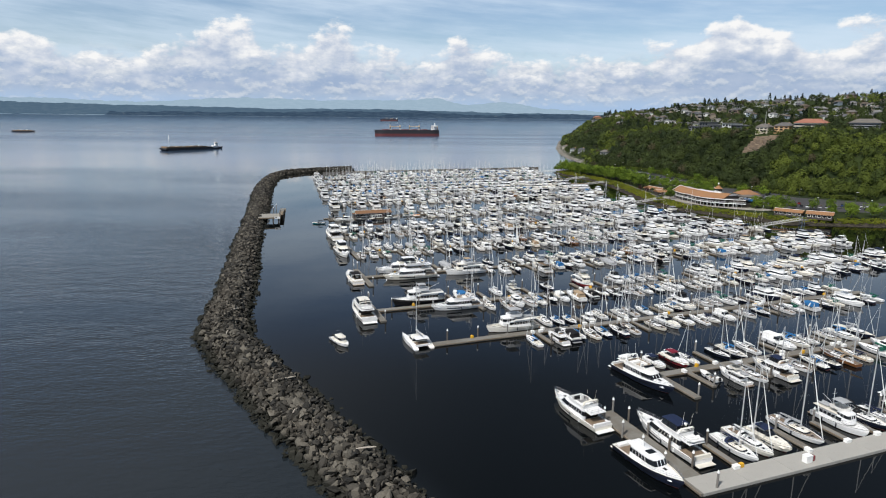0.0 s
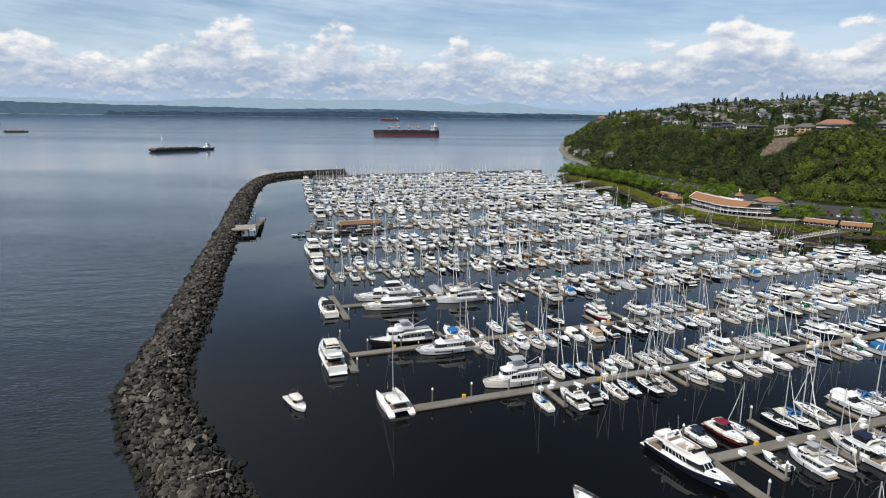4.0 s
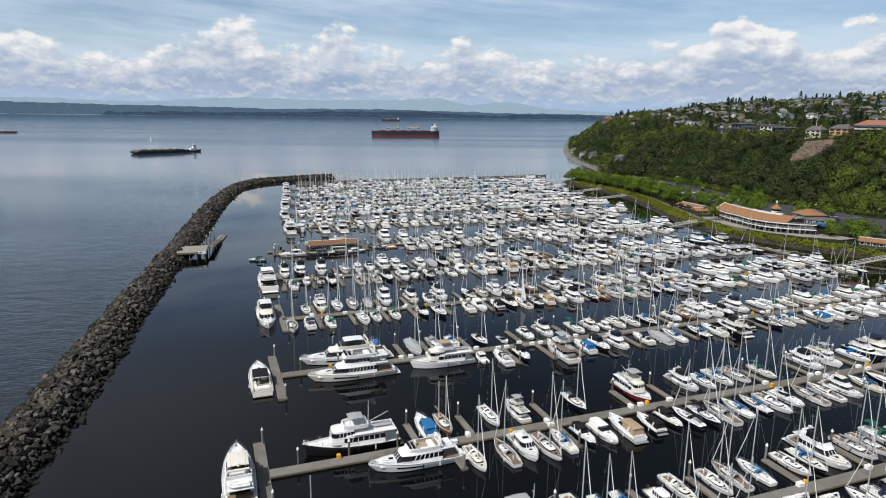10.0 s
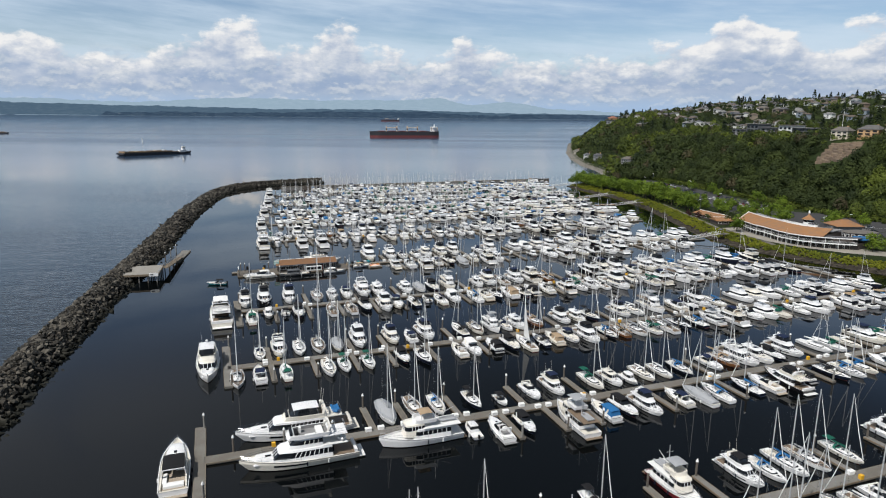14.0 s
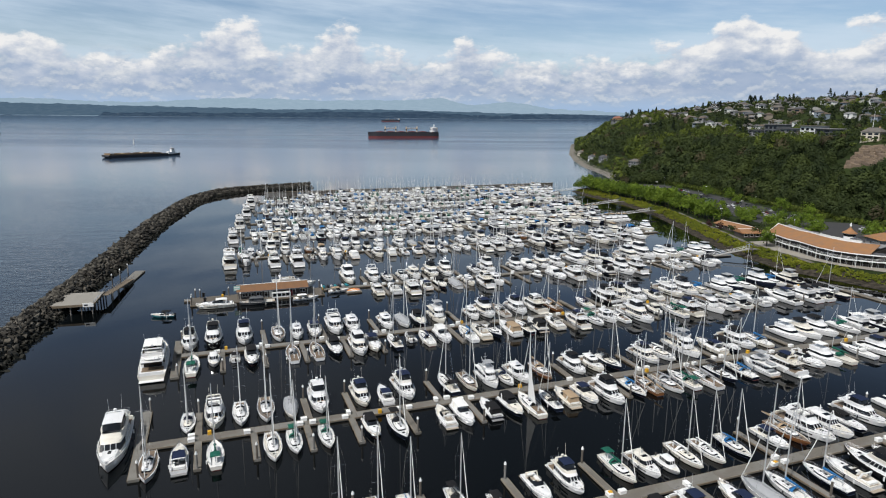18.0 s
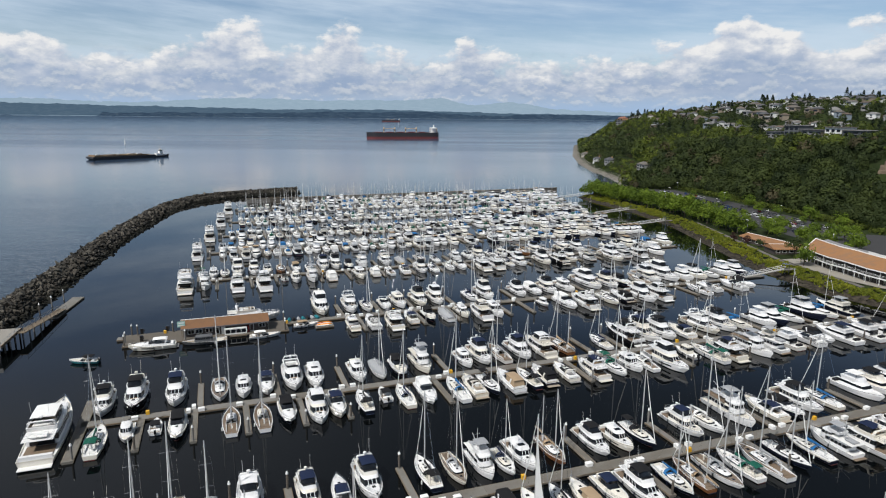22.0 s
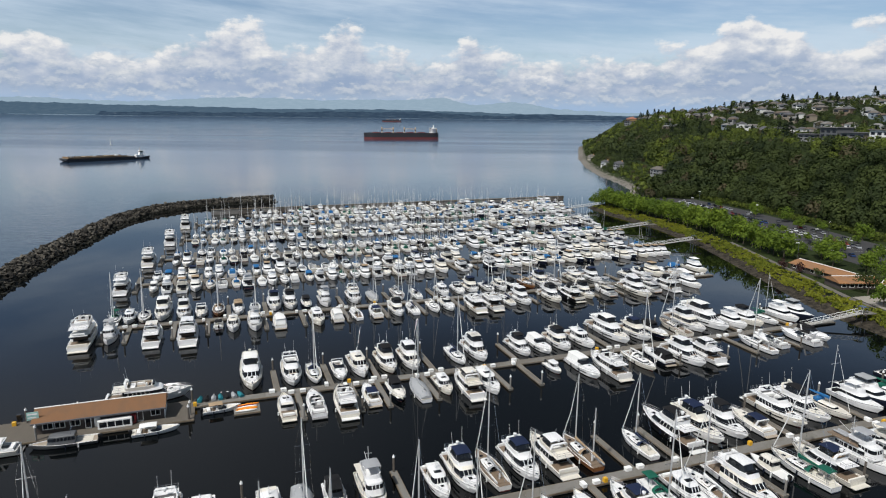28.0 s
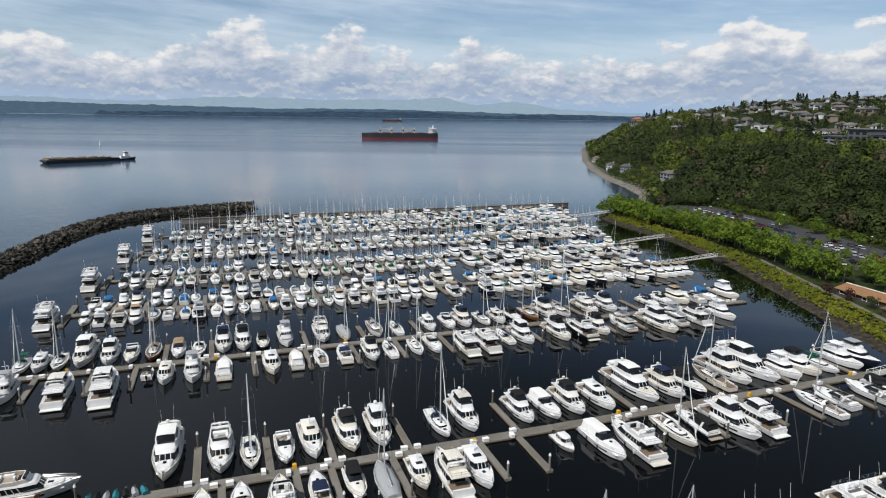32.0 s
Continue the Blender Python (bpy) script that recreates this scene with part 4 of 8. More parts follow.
def sailboat(L=11.5, B=3.5, paint=None, canvas="blue", tall=15.5, label="", stripe=None, deck=None, masts=1, cover=False, sail=False, dodger=True, name="sailboat"):
    boat = thing(name, label, "boat", group="boats moored in the marina")
    k = L / 11.5
    h0, h1 = 0.95 * k, 1.3 * k
    hull_parts(boat, L, B, h0, h1, 0.66, paint, 1.2, deck, 0.08, stripe)
    z = h0 - 0.02
    lo, hi, roof = cabin_rings(-L * 0.12, L * 0.24, B * 0.30, z, z + 0.52 * k, 0.5, 0.1, 0.12, 0.7)
    wg = Geo(GEL).loft([lo, hi, roof], True, False, True).use(GLASS)
    panes(wg, lo, hi, 0.3, 0.8, 0.9)
    for xx, ww in ((0.02, 0.28), (0.12, 0.22), (0.30, 0.30)):
        wg.box(L * xx - ww, L * xx + ww, -ww, ww, z + (0.5 if xx < 0.2 else 0.02) * k, z + (0.57 if xx < 0.2 else 0.18) * k, 0.02)
    wg.use(TEAK).box(-L * 0.08, L * 0.06, B * 0.2, B * 0.22, z + 0.5 * k, z + 0.57 * k).box(-L * 0.08, L * 0.06, -B * 0.22, -B * 0.2, z + 0.5 * k, z + 0.57 * k)
    wg.use(BLACK).box(-L * 0.135, -L * 0.07, -0.34, 0.34, z + 0.12, z + 0.56 * k, 0.02)
    for sy in (-1, 1):
        wg.use(STEEL).tube([(-L * 0.2, sy * B * 0.28, z + 0.3), (-L * 0.2, sy * B * 0.28, z + 0.5)], 0.1, 6)
        wg.use(RUBBER).tube([(-L * 0.07, sy * 0.3, z + 0.56 * k), (L * 0.08, sy * 0.12, z + 0.58 * k)], 0.025, 3)
    part("coachroof", wg, boat, "white coachroof with dark windows and hatches")
    ck = Geo(TEAK if L > 11 else GELGREY).box(-L * 0.42, -L * 0.13, -B * 0.25, B * 0.25, z - 0.2, z + 0.03).use(GEL)
    for sy in (-1, 1):
        ck.box(-L * 0.42, -L * 0.12, sy * B * 0.27 - 0.08, sy * B * 0.27 + 0.08, z - 0.05, z + 0.32 * k, 0.03)
    ck.use(STEEL).tube([(-L * 0.33, 0.5 * math.cos(t), z + 0.85 + 0.5 * math.sin(t)) for t in (i * math.pi / 6 for i in range(13))], 0.025, 4)
    ck.use(GEL).box(-L * 0.33 + 0.04, -L * 0.33 + 0.24, -0.12, 0.12, z, z + 1.0, 0.03)
    part("cockpit", ck, boat, "cockpit with coamings and steering wheel")
    if dodger:
        rings = []
        for x, w, h in ((-L * 0.16, 0.30, 1.15), (-L * 0.12, 0.31, 1.12), (-L * 0.06, 0.27, 0.55)):
            rings.append([(x, B * w * math.cos(t), z + 0.3 * k + (h - 0.3) * k * math.sin(t)) for t in (i * math.pi / 6 for i in range(7))])
        clear = [[Vector(p) * 0.4 + Vector(q) * 0.6 + Vector((0.03, 0, 0.03)) for p, q in zip(rings[1][1:6], rings[2][1:6])], [Vector(p) * 0.85 + Vector(q) * 0.15 + Vector((0.03, 0, 0.03)) for p, q in zip(rings[1][1:6], rings[2][1:6])]]
        part("dodger", Geo(CANVAS[canvas]).loft(rings, False, False, False).use(GLASS).loft(clear, False, False, False), boat, canvas + " canvas spray hood")
    if dodger and L > 10.7 and canvas in ("navy", "green", "black"):
        canopy(boat, -L * 0.43, -L * 0.24, B * 0.27, z + 0.3, z + 1.95 * k, CANVAS[canvas], "bimini", canvas + " canvas sun top")
    spots = [(L * 0.08, 1.0)] if masts == 1 else [(L * 0.14, 1.0), (-L * 0.34, 0.72)]
    for xm, f in spots:
        H = tall * f * k
        rg = Geo(ALU).tube([(xm, 0, z + 0.2), (xm, 0, z + H * 0.6), (xm, 0, z + H)], [0.125, 0.12, 0.085], 6).use(STEEL)
        for t in (0.42, 0.70):
            rg.tube([(xm, -1.15 * f * k, z + H * t), (xm, 1.15 * f * k, z + H * t)], 0.035, 4)
        for sy in (-1, 1):
            rg.tube([(xm - 0.1, sy * B * 0.44, z), (xm, sy * 1.12 * f * k, z + H * 0.42), (xm, sy * 1.1 * f * k, z + H * 0.70), (xm, 0, z + H * 0.98)], 0.014, 3)
        rg.tube([(-L * 0.49, 0, z), (xm, 0, z + H * 0.99)], 0.014, 3)
        rg.box(xm - 0.05, xm + 0.45, -0.03, 0.03, z + H, z + H + 0.05)
        if xm > 0:
            rg.use(CANVAS["white"]).tube([(L * 0.47, 0, h1 + 0.3), (L * 0.30, 0, z + H * 0.42), (xm + 0.15, 0, z + H * 0.97)], [0.07, 0.09, 0.03], 5)
        mast = part("mast", rg, boat, "bare aluminium mast with rigging and rolled headsail")
        boom_l = L * 0.40 * f
        if not sail:
            rings = [[(xm - boom_l * t, r * 0.55 * math.cos(a), z + 1.42 * k + r * 0.5 + r * math.sin(a)) for a in (i * math.pi / 3 for i in range(6))] for t, r in ((0.0, 0.34), (0.15, 0.27), (0.6, 0.2), (1.0, 0.1))]
            part("boom", Geo(CANVAS[canvas]).loft(rings).use(ALU).tube([(xm, 0, z + 1.35 * k), (xm - boom_l, 0, z + 1.35 * k)], 0.07, 5), mast, "boom under a " + canvas + " canvas sail cover")
        else:
            v = [(xm - 0.12, 0.02, z + 1.4), (xm - boom_l, 0.55, z + 1.4), (xm - boom_l * 0.62, 0.75, z + 1.4 + H * 0.33), (xm - boom_l * 0.28, 0.5, z + 1.4 + H * 0.62), (xm - 0.1, 0.02, z + H * 0.95), (xm - 0.1, 0.02, z + 1.4 + H * 0.33), (xm - 0.1, 0.02, z + 1.4 + H * 0.62)]
            part("mainsail", Geo(CANVAS["white"]).add(v, [(0, 1, 2, 5), (5, 2, 3, 6), (6, 3, 4)]), mast, "raised white mainsail")
    if cover:
        rings = [[(L * x, B * w * math.cos(a), z + 0.05 + h * math.sin(a)) for a in (i * math.pi / 6 for i in range(7))] for x, w, h in ((-0.47, 0.36, 0.5), (-0.2, 0.5, 1.2), (0.1, 0.48, 1.25), (0.3, 0.34, 0.9), (0.46, 0.08, 0.3))]
        part("boat_cover", Geo(CANVAS[canvas]).loft(rings, False), boat, canvas + " winter cover over the whole deck")
    bow_rail(boat, L, B, h0, h1, 0.66, 0.05, 0.6)
    return boat


def sedan_cruiser(L=12.0, B=3.9, paint=None, label="", name="sedan_cruiser", deck=None):
    """A low yacht with one long glazed house and an open cockpit."""
    boat = thing(name, label, "boat", group="boats moored in the marina")
    k = 1 + (L / 12.0 - 1) * 0.4
    h0, h1 = 1.05 * k, 1.75 * k
    hull_parts(boat, L, B, h0, h1, 0.9, paint, 1.2 * k, deck, ports=True)
    z = h0 - 0.1
    part("cockpit", Geo(TEAK).box(-L * 0.47, -L * 0.22, -B * 0.36, B * 0.36, z - 0.3, z + 0.03).use(GELGREY).box(-L / 2 - 0.7, -L / 2 + 0.05, -B * 0.40, B * 0.40, 0.26, 0.40, 0.03)
         .use(CANVAS["white"]).box(-L * 0.46, -L * 0.40, -B * 0.34, B * 0.34, z, z + 0.5, 0.06), boat, "teak cockpit with a pale bench")
    body = cabin(boat, -L * 0.22, L * 0.20, B * 0.38, z, z + 1.85 * k, 1.0 * k, 0.05, 0.14, 0.45, (0.42, 0.86), 1.1)
    fd = [outline(L * 0.08, L * 0.40, B * 0.30, z, 0.9), outline(L * 0.10, L * 0.36, B * 0.24, z + 0.65 * k, 0.9)]
    part("foredeck", Geo(GEL).loft(fd, True, False, True).use(GLASS).box(L * 0.20, L * 0.25, -0.28, 0.28, z + 0.64 * k, z + 0.70 * k, 0.02), boat)
    top = Geo(GLASS).box(-L * 0.05, L * 0.03, -B * 0.18, B * 0.18, z + 1.84 * k, z + 1.90 * k, 0.02)
    top.use(GEL).box(-L * 0.30, -L * 0.20, -B * 0.33, B * 0.33, z + 1.72 * k, z + 1.84 * k, 0.03)
    part("roof_hatch", top, boat)
    m = Geo(GEL).tube([(-L * 0.12, 0, z + 1.8 * k), (-L * 0.14, 0, z + 3.2 * k)], [0.12, 0.06], 6).tube([(-L * 0.13, -0.5, z + 2.6 * k), (-L * 0.13, 0.5, z + 2.6 * k)], 0.05, 4)
    part("mast", m, boat)
    bow_rail(boat, L, B, h0, h1, 0.9, 0.5, 0.6)
    return boat


def trawler(L=13.0, B=4.3, paint=None, stripe=None, trim=None, label="", name="trawler_yacht", wood=False):
    boat = thing(name, label, "boat", group="boats moored in the marina")
    k = 1 + (L / 13.0 - 1) * 0.5
    h0, h1 = 1.15 * k, 2.0 * k
    hull_parts(boat, L, B, h0, h1, 0.86, paint, 1.0, drop=0.35, stripe=stripe)
    z = h0 - 0.15
    cabin(boat, -L * 0.34, L * 0.12, B * 0.38, z, z + 1.9 * k, 0.2, 0.05, 0.1, 0.25, (0.42, 0.82), 1.1, "saloon")
    cabin(boat, -L * 0.02, L * 0.22, B * 0.34, z + 0.6 * k, z + 2.75 * k, 0.35, 0.05, 0.12, 0.35, (0.55, 0.88), 0.8, "wheelhouse")
    part("boat_deck", Geo(trim or GELGREY).box(-L * 0.46, L * 0.0, -B * 0.42, B * 0.42, z + 1.9 * k, z + 2.0 * k, 0.03), boat)
    lo, hi = outline(-L * 0.16, L * 0.10, B * 0.32, z + 2.75 * k, 0.5), outline(-L * 0.17, L * 0.09, B * 0.34, z + 3.4 * k, 0.5)
    inn = [lerp(p, (-L * 0.04, 0, p[2]), 0.1) for p in hi]
    part("flybridge", Geo(GEL).loft([lo, hi, inn, [(p[0], p[1], z + 2.85 * k) for p in inn]], True, False, True), boat)
    canopy(boat, -L * (0.15 if L < 16 else 0.12), L * (0.07 if L < 16 else 0.03), B * (0.32 if L < 16 else 0.27), z + 3.3 * k, z + (4.7 if L < 16 else 4.4) * k, CANVAS["grey"] if not wood else CANVAS["tan"])
    m = Geo(ALU).tube([(-L * 0.18, 0, z + 2.0 * k), (-L * 0.19, 0, z + 6.6 * k)], [0.1, 0.05], 6).tube([(-L * 0.18, 0, z + 3.0 * k), (-L * 0.40, 0, z + 4.3 * k)], 0.05, 5)
    m.tube([(-L * 0.185, -0.6, z + 5.4 * k), (-L * 0.185, 0.6, z + 5.4 * k)], 0.04, 4)
    part("mast", m, boat)
    dinghy = Geo(CANVAS["grey"]).tube([(-L * 0.43, -0.6, z + 2.35 * k), (-L * 0.25, -0.6, z + 2.35 * k), (-L * 0.215, 0, z + 2.42 * k), (-L * 0.25, 0.6, z + 2.35 * k), (-L * 0.43, 0.6, z + 2.35 * k)], 0.2, 6)
    dinghy.box(-L * 0.42, -L * 0.25, -0.5, 0.5, z + 2.15 * k, z + 2.3 * k)
    part("tender", dinghy, boat, "grey inflatable tender on the boat deck")
    part("swim_platform", Geo(TEAK).box(-L / 2 - 0.7, -L / 2 + 0.05, -B * 0.4, B * 0.4, 0.25, 0.36, 0.02), boat)
    bow_rail(boat, L, B, h0, h1, 0.86, 0.45, 0.75)
    return boat


def runabout(L=6.0, B=2.3, paint=None, canvas=None, label="", stripe=None, pilot=False, name="runabout", house=None, deck=None):
    boat = thing(name, label, "boat", group="boats moored in the marina")
    h0, h1 = 0.75, 1.05
    hull_parts(boat, L, B, h0, h1, 0.92, paint, 0.8, deck=deck, stripe=stripe)
    part("cockpit_floor", Geo(TEAK if not pilot else GELGREY).box(-L * 0.42, L * 0.12, -B * 0.38, B * 0.38, 0.45, 0.62), boat)
    if pilot:
        cabin(boat, -L * 0.18, L * 0.24, B * 0.36, 0.6, 2.3, 0.5, 0.05, 0.1, 0.4, (0.5, 0.88), 0.8, material=house)
        part("roof_rack", Geo(STEEL).tube([(-L * 0.12, -B * 0.25, 2.3), (-L * 0.12, -B * 0.25, 3.3), (-L * 0.12, B * 0.25, 3.3), (-L * 0.12, B * 0.25, 2.3)], 0.035, 4).tube([(-L * 0.12, 0, 3.3), (-L * 0.14, 0, 4.4)], 0.03, 4), boat, "thin light mast on the roof")
    else:
        lo, hi = outline(-L * 0.08, L * 0.12, B * 0.40, 0.75, 0.6), outline(-L * 0.12, L * 0.02, B * 0.36, 1.25, 0.6)
        ws = Geo(GLASS)
        panes(ws, lo, hi, 0.05, 0.95, 1.0, 0.0, skip=(7,))
        part("windscreen", ws, boat, smooth=0)
        part("seat", Geo(CANVAS["white"]).box(-L * 0.40, -L * 0.30, -B * 0.36, B * 0.36, 0.5, 0.98, 0.05).box(-L * 0.16, -L * 0.08, -B * 0.3, -B * 0.06, 0.5, 1.1, 0.05), boat)
    if canvas:
        canopy(boat, -L * 0.34, L * 0.02, B * 0.38, 1.0, 1.9, CANVAS[canvas], "bimini", canvas + " canvas top")
    part("outboard_motor", Geo(BLACK).box(-L * 0.56, -L * 0.49, -0.2, 0.2, 0.55, 1.3, 0.08).box(-L * 0.55, -L * 0.52, -0.06, 0.06, -0.4, 0.6), boat, "black outboard engine")
    return boat


def dinghy(label, name="dinghy"):
    boat = thing(name, label, "boat", group="boats moored in the marina")
    L = 3.3
    part("tubes", Geo(CANVAS["grey"]).tube([(-L / 2, -0.62, 0.28), (L * 0.25, -0.62, 0.3), (L * 0.48, -0.25, 0.4), (L * 0.48, 0.25, 0.4), (L * 0.25, 0.62, 0.3), (-L / 2, 0.62, 0.28)], 0.22, 7), boat)
    part("floor", Geo(GELGREY).box(-L * 0.45, L * 0.4, -0.5, 0.5, 0.0, 0.16), boat)
    part("outboard_motor", Geo(BLACK).box(-L * 0.60, -L * 0.5, -0.15, 0.15, 0.3, 0.95, 0.06), boat)
    return boat


def catamaran(label):
    boat = thing("sailing_catamaran", label, "boat", group="boats moored in the marina")
    L, B = 13.5, 7.2
    for sy in (-1, 1):
        rings = []
        for i in range(9):
            s = i / 8
            x, w = -L / 2 + L * s, max(1.0 * (0.85 + 0.15 * math.sin(s * 3)) * (1 if s < 0.5 else 1 - ((s - 0.5) / 0.5) ** 2.2), 0.05)
            h = 1.35 + 0.35 * s * s - (0.9 if s < 0.05 else 0.35 if s < 0.15 else 0)
            rings.append([(x, sy * 2.6 - w, h), (x, sy * 2.6 - w * 0.8, 0.1), (x, sy * 2.6, -0.5), (x, sy * 2.6 + w * 0.8, 0.1), (x, sy * 2.6 + w, h)])
        part("hull", Geo(GEL).loft(rings), boat)
    part("bridge_deck", Geo(GEL).box(-L * 0.40, L * 0.22, -2.4, 2.4, 0.75, 1.45, 0.1), boat)
    cabin(boat, -L * 0.20, L * 0.20, 2.5, 1.4, 2.75, 1.3, 0.1, 0.4, 0.8, (0.35, 0.8), 1.2)
    part("net", Geo(CANVAS["grey"]).box(L * 0.22, L * 0.40, -1.7, 1.7, 1.15, 1.18), boat, "grey trampoline net")
    canopy(boat, -L * 0.40, -L * 0.18, 2.3, 1.5, 3.2, GEL, "hardtop")
    part("cockpit_floor", Geo(TEAK).box(-L * 0.39, -L * 0.2, -2.1, 2.1, 1.4, 1.48), boat)
    mast = part("mast", Geo(ALU).tube([(0.6, 0, 2.6), (0.6, 0, 20)], [0.13, 0.09], 6), boat, "tall aluminium mast")
    rg = Geo(STEEL)
    for sy in (-1, 1):
        rg.tube([(-0.6, sy * 3.3, 1.5), (0.6, 0, 18.5)], 0.02, 3).tube([(0.5, 0, 11), (0.3, sy * 1.4, 11)], 0.04, 4)
    rg.tube([(L * 0.42, 0, 1.4), (0.6, 0, 18.5)], 0.05, 4)
    part("rigging", rg, mast)
    bm_ = part("boom", Geo(ALU).tube([(0.6, 0, 3.9), (-5.0, 0, 3.9)], 0.1, 6), mast)
    part("sail_cover", Geo(CANVAS["grey"]).tube([(0.5, 0, 4.3), (-2, 0, 4.2), (-4.9, 0, 4.05)], [0.38, 0.28, 0.14], 6), bm_)
    return boat


# simpler boats for the berths at the far end
def far_motor(L, B, paint, canvas, label, name="motor_yacht"):
    boat = tagged(new(name, hull_parts(None, L, B, 1.1, 1.8, 0.88, paint, 1.2, full=False).mesh("hull")), label, "boat", "boats moored in the marina")
    g = Geo(GEL)
    cabin(boat, -L * 0.26, L * 0.27, B * 0.40, 1.0, 2.7, 1.5, 0.1, 0.16, 0.55, (0.48, 0.80), 1.6, geo=g)
    g.use(GEL)
    lo, hi = outline(-L * 0.25, L * 0.1, B * 0.36, 2.7, 0.6), outline(-L * 0.26, L * 0.08, B * 0.38, 3.3, 0.6)
    g.loft([lo, hi], True, False, True)
    lo2, hi2 = outline(-L * 0.19, L * 0.05, B * 0.32, 3.3, 0.6), outline(-L * 0.18, L * 0.01, B * 0.28, 4.2, 0.6)
    if canvas != "white":
        panes(g.use(GLASS), lo2, hi2, 0.35, 1.0, 1.2, 0.0, skip=(7,))
    g.use(GLASS).box(-L * 0.275, -L * 0.25, -B * 0.3, B * 0.3, 1.15, 2.4)
    g.use(GELGREY).box(-L * 0.46, -L * 0.28, -B * 0.36, B * 0.36, 0.9, 1.0)
    g.use(CANVAS["black"]).box(-L * 0.43, -L * 0.36, -B * 0.3, B * 0.1, 0.9, 1.45, 0.05)
    g.use(RUBBER).box(L * 0.14, L * 0.19, -0.4, 0.4, 1.75, 1.95, 0.02)
    g.use(CANVAS[canvas]).box(-L * 0.2, L * 0.03, -B * 0.30, B * 0.30, 4.2, 4.36, 0.06)
    g.use(STEEL)
    for sy in (-1, 1):
        g.tube([(-L * 0.19, sy * B * 0.32, 3.2), (-L * 0.19, sy * B * 0.32, 4.35)], 0.05, 3).tube([(L * 0.03, sy * B * 0.32, 3.2), (L * 0.03, sy * B * 0.32, 4.35)], 0.05, 3)
    part("superstructure", g, boat)
    return boat


def far_express(L, B, paint, canvas, label, name="express_cruiser"):
    """A low open cruiser with a raked screen and a canvas or open cockpit."""
    boat = tagged(new(name, hull_parts(None, L, B, 1.05, 1.55, 0.92, paint, 1.2, full=False).mesh("hull")), label, "boat", "boats moored in the marina")
    g = Geo(GEL)
    g.loft([outline(-L * 0.02, L * 0.41, B * 0.36, 0.95, 0.9), outline(-L * 0.02, L * 0.34, B * 0.28, 1.7, 0.9), outline(-L * 0.01, L * 0.29, B * 0.2, 1.8, 0.9)], True, False, True)
    panes(g.use(GLASS), outline(-L * 0.20, L * 0.10, B * 0.36, 1.65, 0.7), outline(-L * 0.22, 0.0, B * 0.31, 2.35, 0.7), 0.05, 0.98, 1.2, 0.0, skip=(7,))
    g.use(DECKDARK).box(-L * 0.46, -L * 0.03, -B * 0.34, B * 0.34, 0.9, 1.02).use(CANVAS["white"]).box(-L * 0.45, -L * 0.38, -B * 0.33, B * 0.30, 0.95, 1.5, 0.06)
    g.use(GLASS).box(L * 0.12, L * 0.17, -0.3, 0.3, 1.78, 1.86, 0.02)
    xa = -L * 0.28
    g.use(GEL).loft([[(xa - t, B * 0.41 * sy, 0.95 + h), (xa - t + 0.35, B * 0.41 * sy, 0.95 + h), (xa - t + 0.35, B * 0.37 * sy, 0.85 + h), (xa - t, B * 0.37 * sy, 0.85 + h)] for sy, h, t in ((-1, 0.3, 0), (-0.9, 1.6, 0.5), (0.9, 1.6, 0.5), (1, 0.3, 0))])
    if canvas:
        g.use(CANVAS[canvas]).loft([outline(-L * 0.45, -L * 0.03, B * 0.36, 1.4, 0.2), outline(-L * 0.42, -L * 0.05, B * 0.32, 2.55, 0.2), outline(-L * 0.40, -L * 0.08, B * 0.22, 2.68, 0.2)], True, False, True)
    part("superstructure", g, boat)
    return boat


def far_sail(L, B, paint, canvas, tall, label, name="sloop"):
    boat = tagged(new(name, hull_parts(None, L, B, 0.95, 1.25, 0.66, paint, 1.1, drop=0.08, full=False).mesh("hull")), label, "boat", "boats moored in the marina")
    g = Geo(GEL)
    cabin(boat, -L * 0.12, L * 0.24, B * 0.3, 0.93, 1.45, 0.5, 0.1, 0.12, 0.7, (0.3, 0.8), 1.2, geo=g)
    g.use(CANVAS[canvas]).tube([(L * 0.07, 0, 2.5), (-L * 0.1, 0, 2.45), (-L * 0.33, 0, 2.35)], [0.3, 0.24, 0.12], 5)
    g.box(-L * 0.17, -L * 0.08, -B * 0.28, B * 0.28, 1.3, 2.0, 0.2)
    g.use(ALU).tube([(L * 0.08, 0, 1.2), (L * 0.08, 0, tall)], [0.085, 0.055], 4)
    for t in (0.45, 0.72):
        g.tube([(L * 0.08, -1.1, tall * t), (L * 0.08, 1.1, tall * t)], 0.035, 3)
    g.use(CANVAS["white"]).tube([(L * 0.46, 0, 1.5), (L * 0.09, 0, tall * 0.95)], [0.06, 0.02], 4)
    part("rig_and_cabin", g, boat)
    return boat


# ---- the plan of the berths ----
TURN = 20.0
UC, US = math.cos(radians(TURN)), math.sin(radians(TURN))


def spot(u, v):
    """From the marina's own axes (u along the docks, v across them) to the world."""
    return u * UC - v * US, u * US + v * UC


class Fleet:
    """One kind of boat: the first is built, the others are copies of it."""

    def __init__(self, long, wide, build):
        self.long, self.wide, self.build, self.first = long, wide, build, None

    def place(self, x, y, heading, size=1.0):
        m = pose(x, y, 0, 0, 0, heading)
        if self.first is None:
            self.first = self.build()
            self.first.matrix_basis = m
            return self.first
        return copy_thing(self.first, m @ Matrix.Diagonal((size, min(size, 1.08), size, 1)))


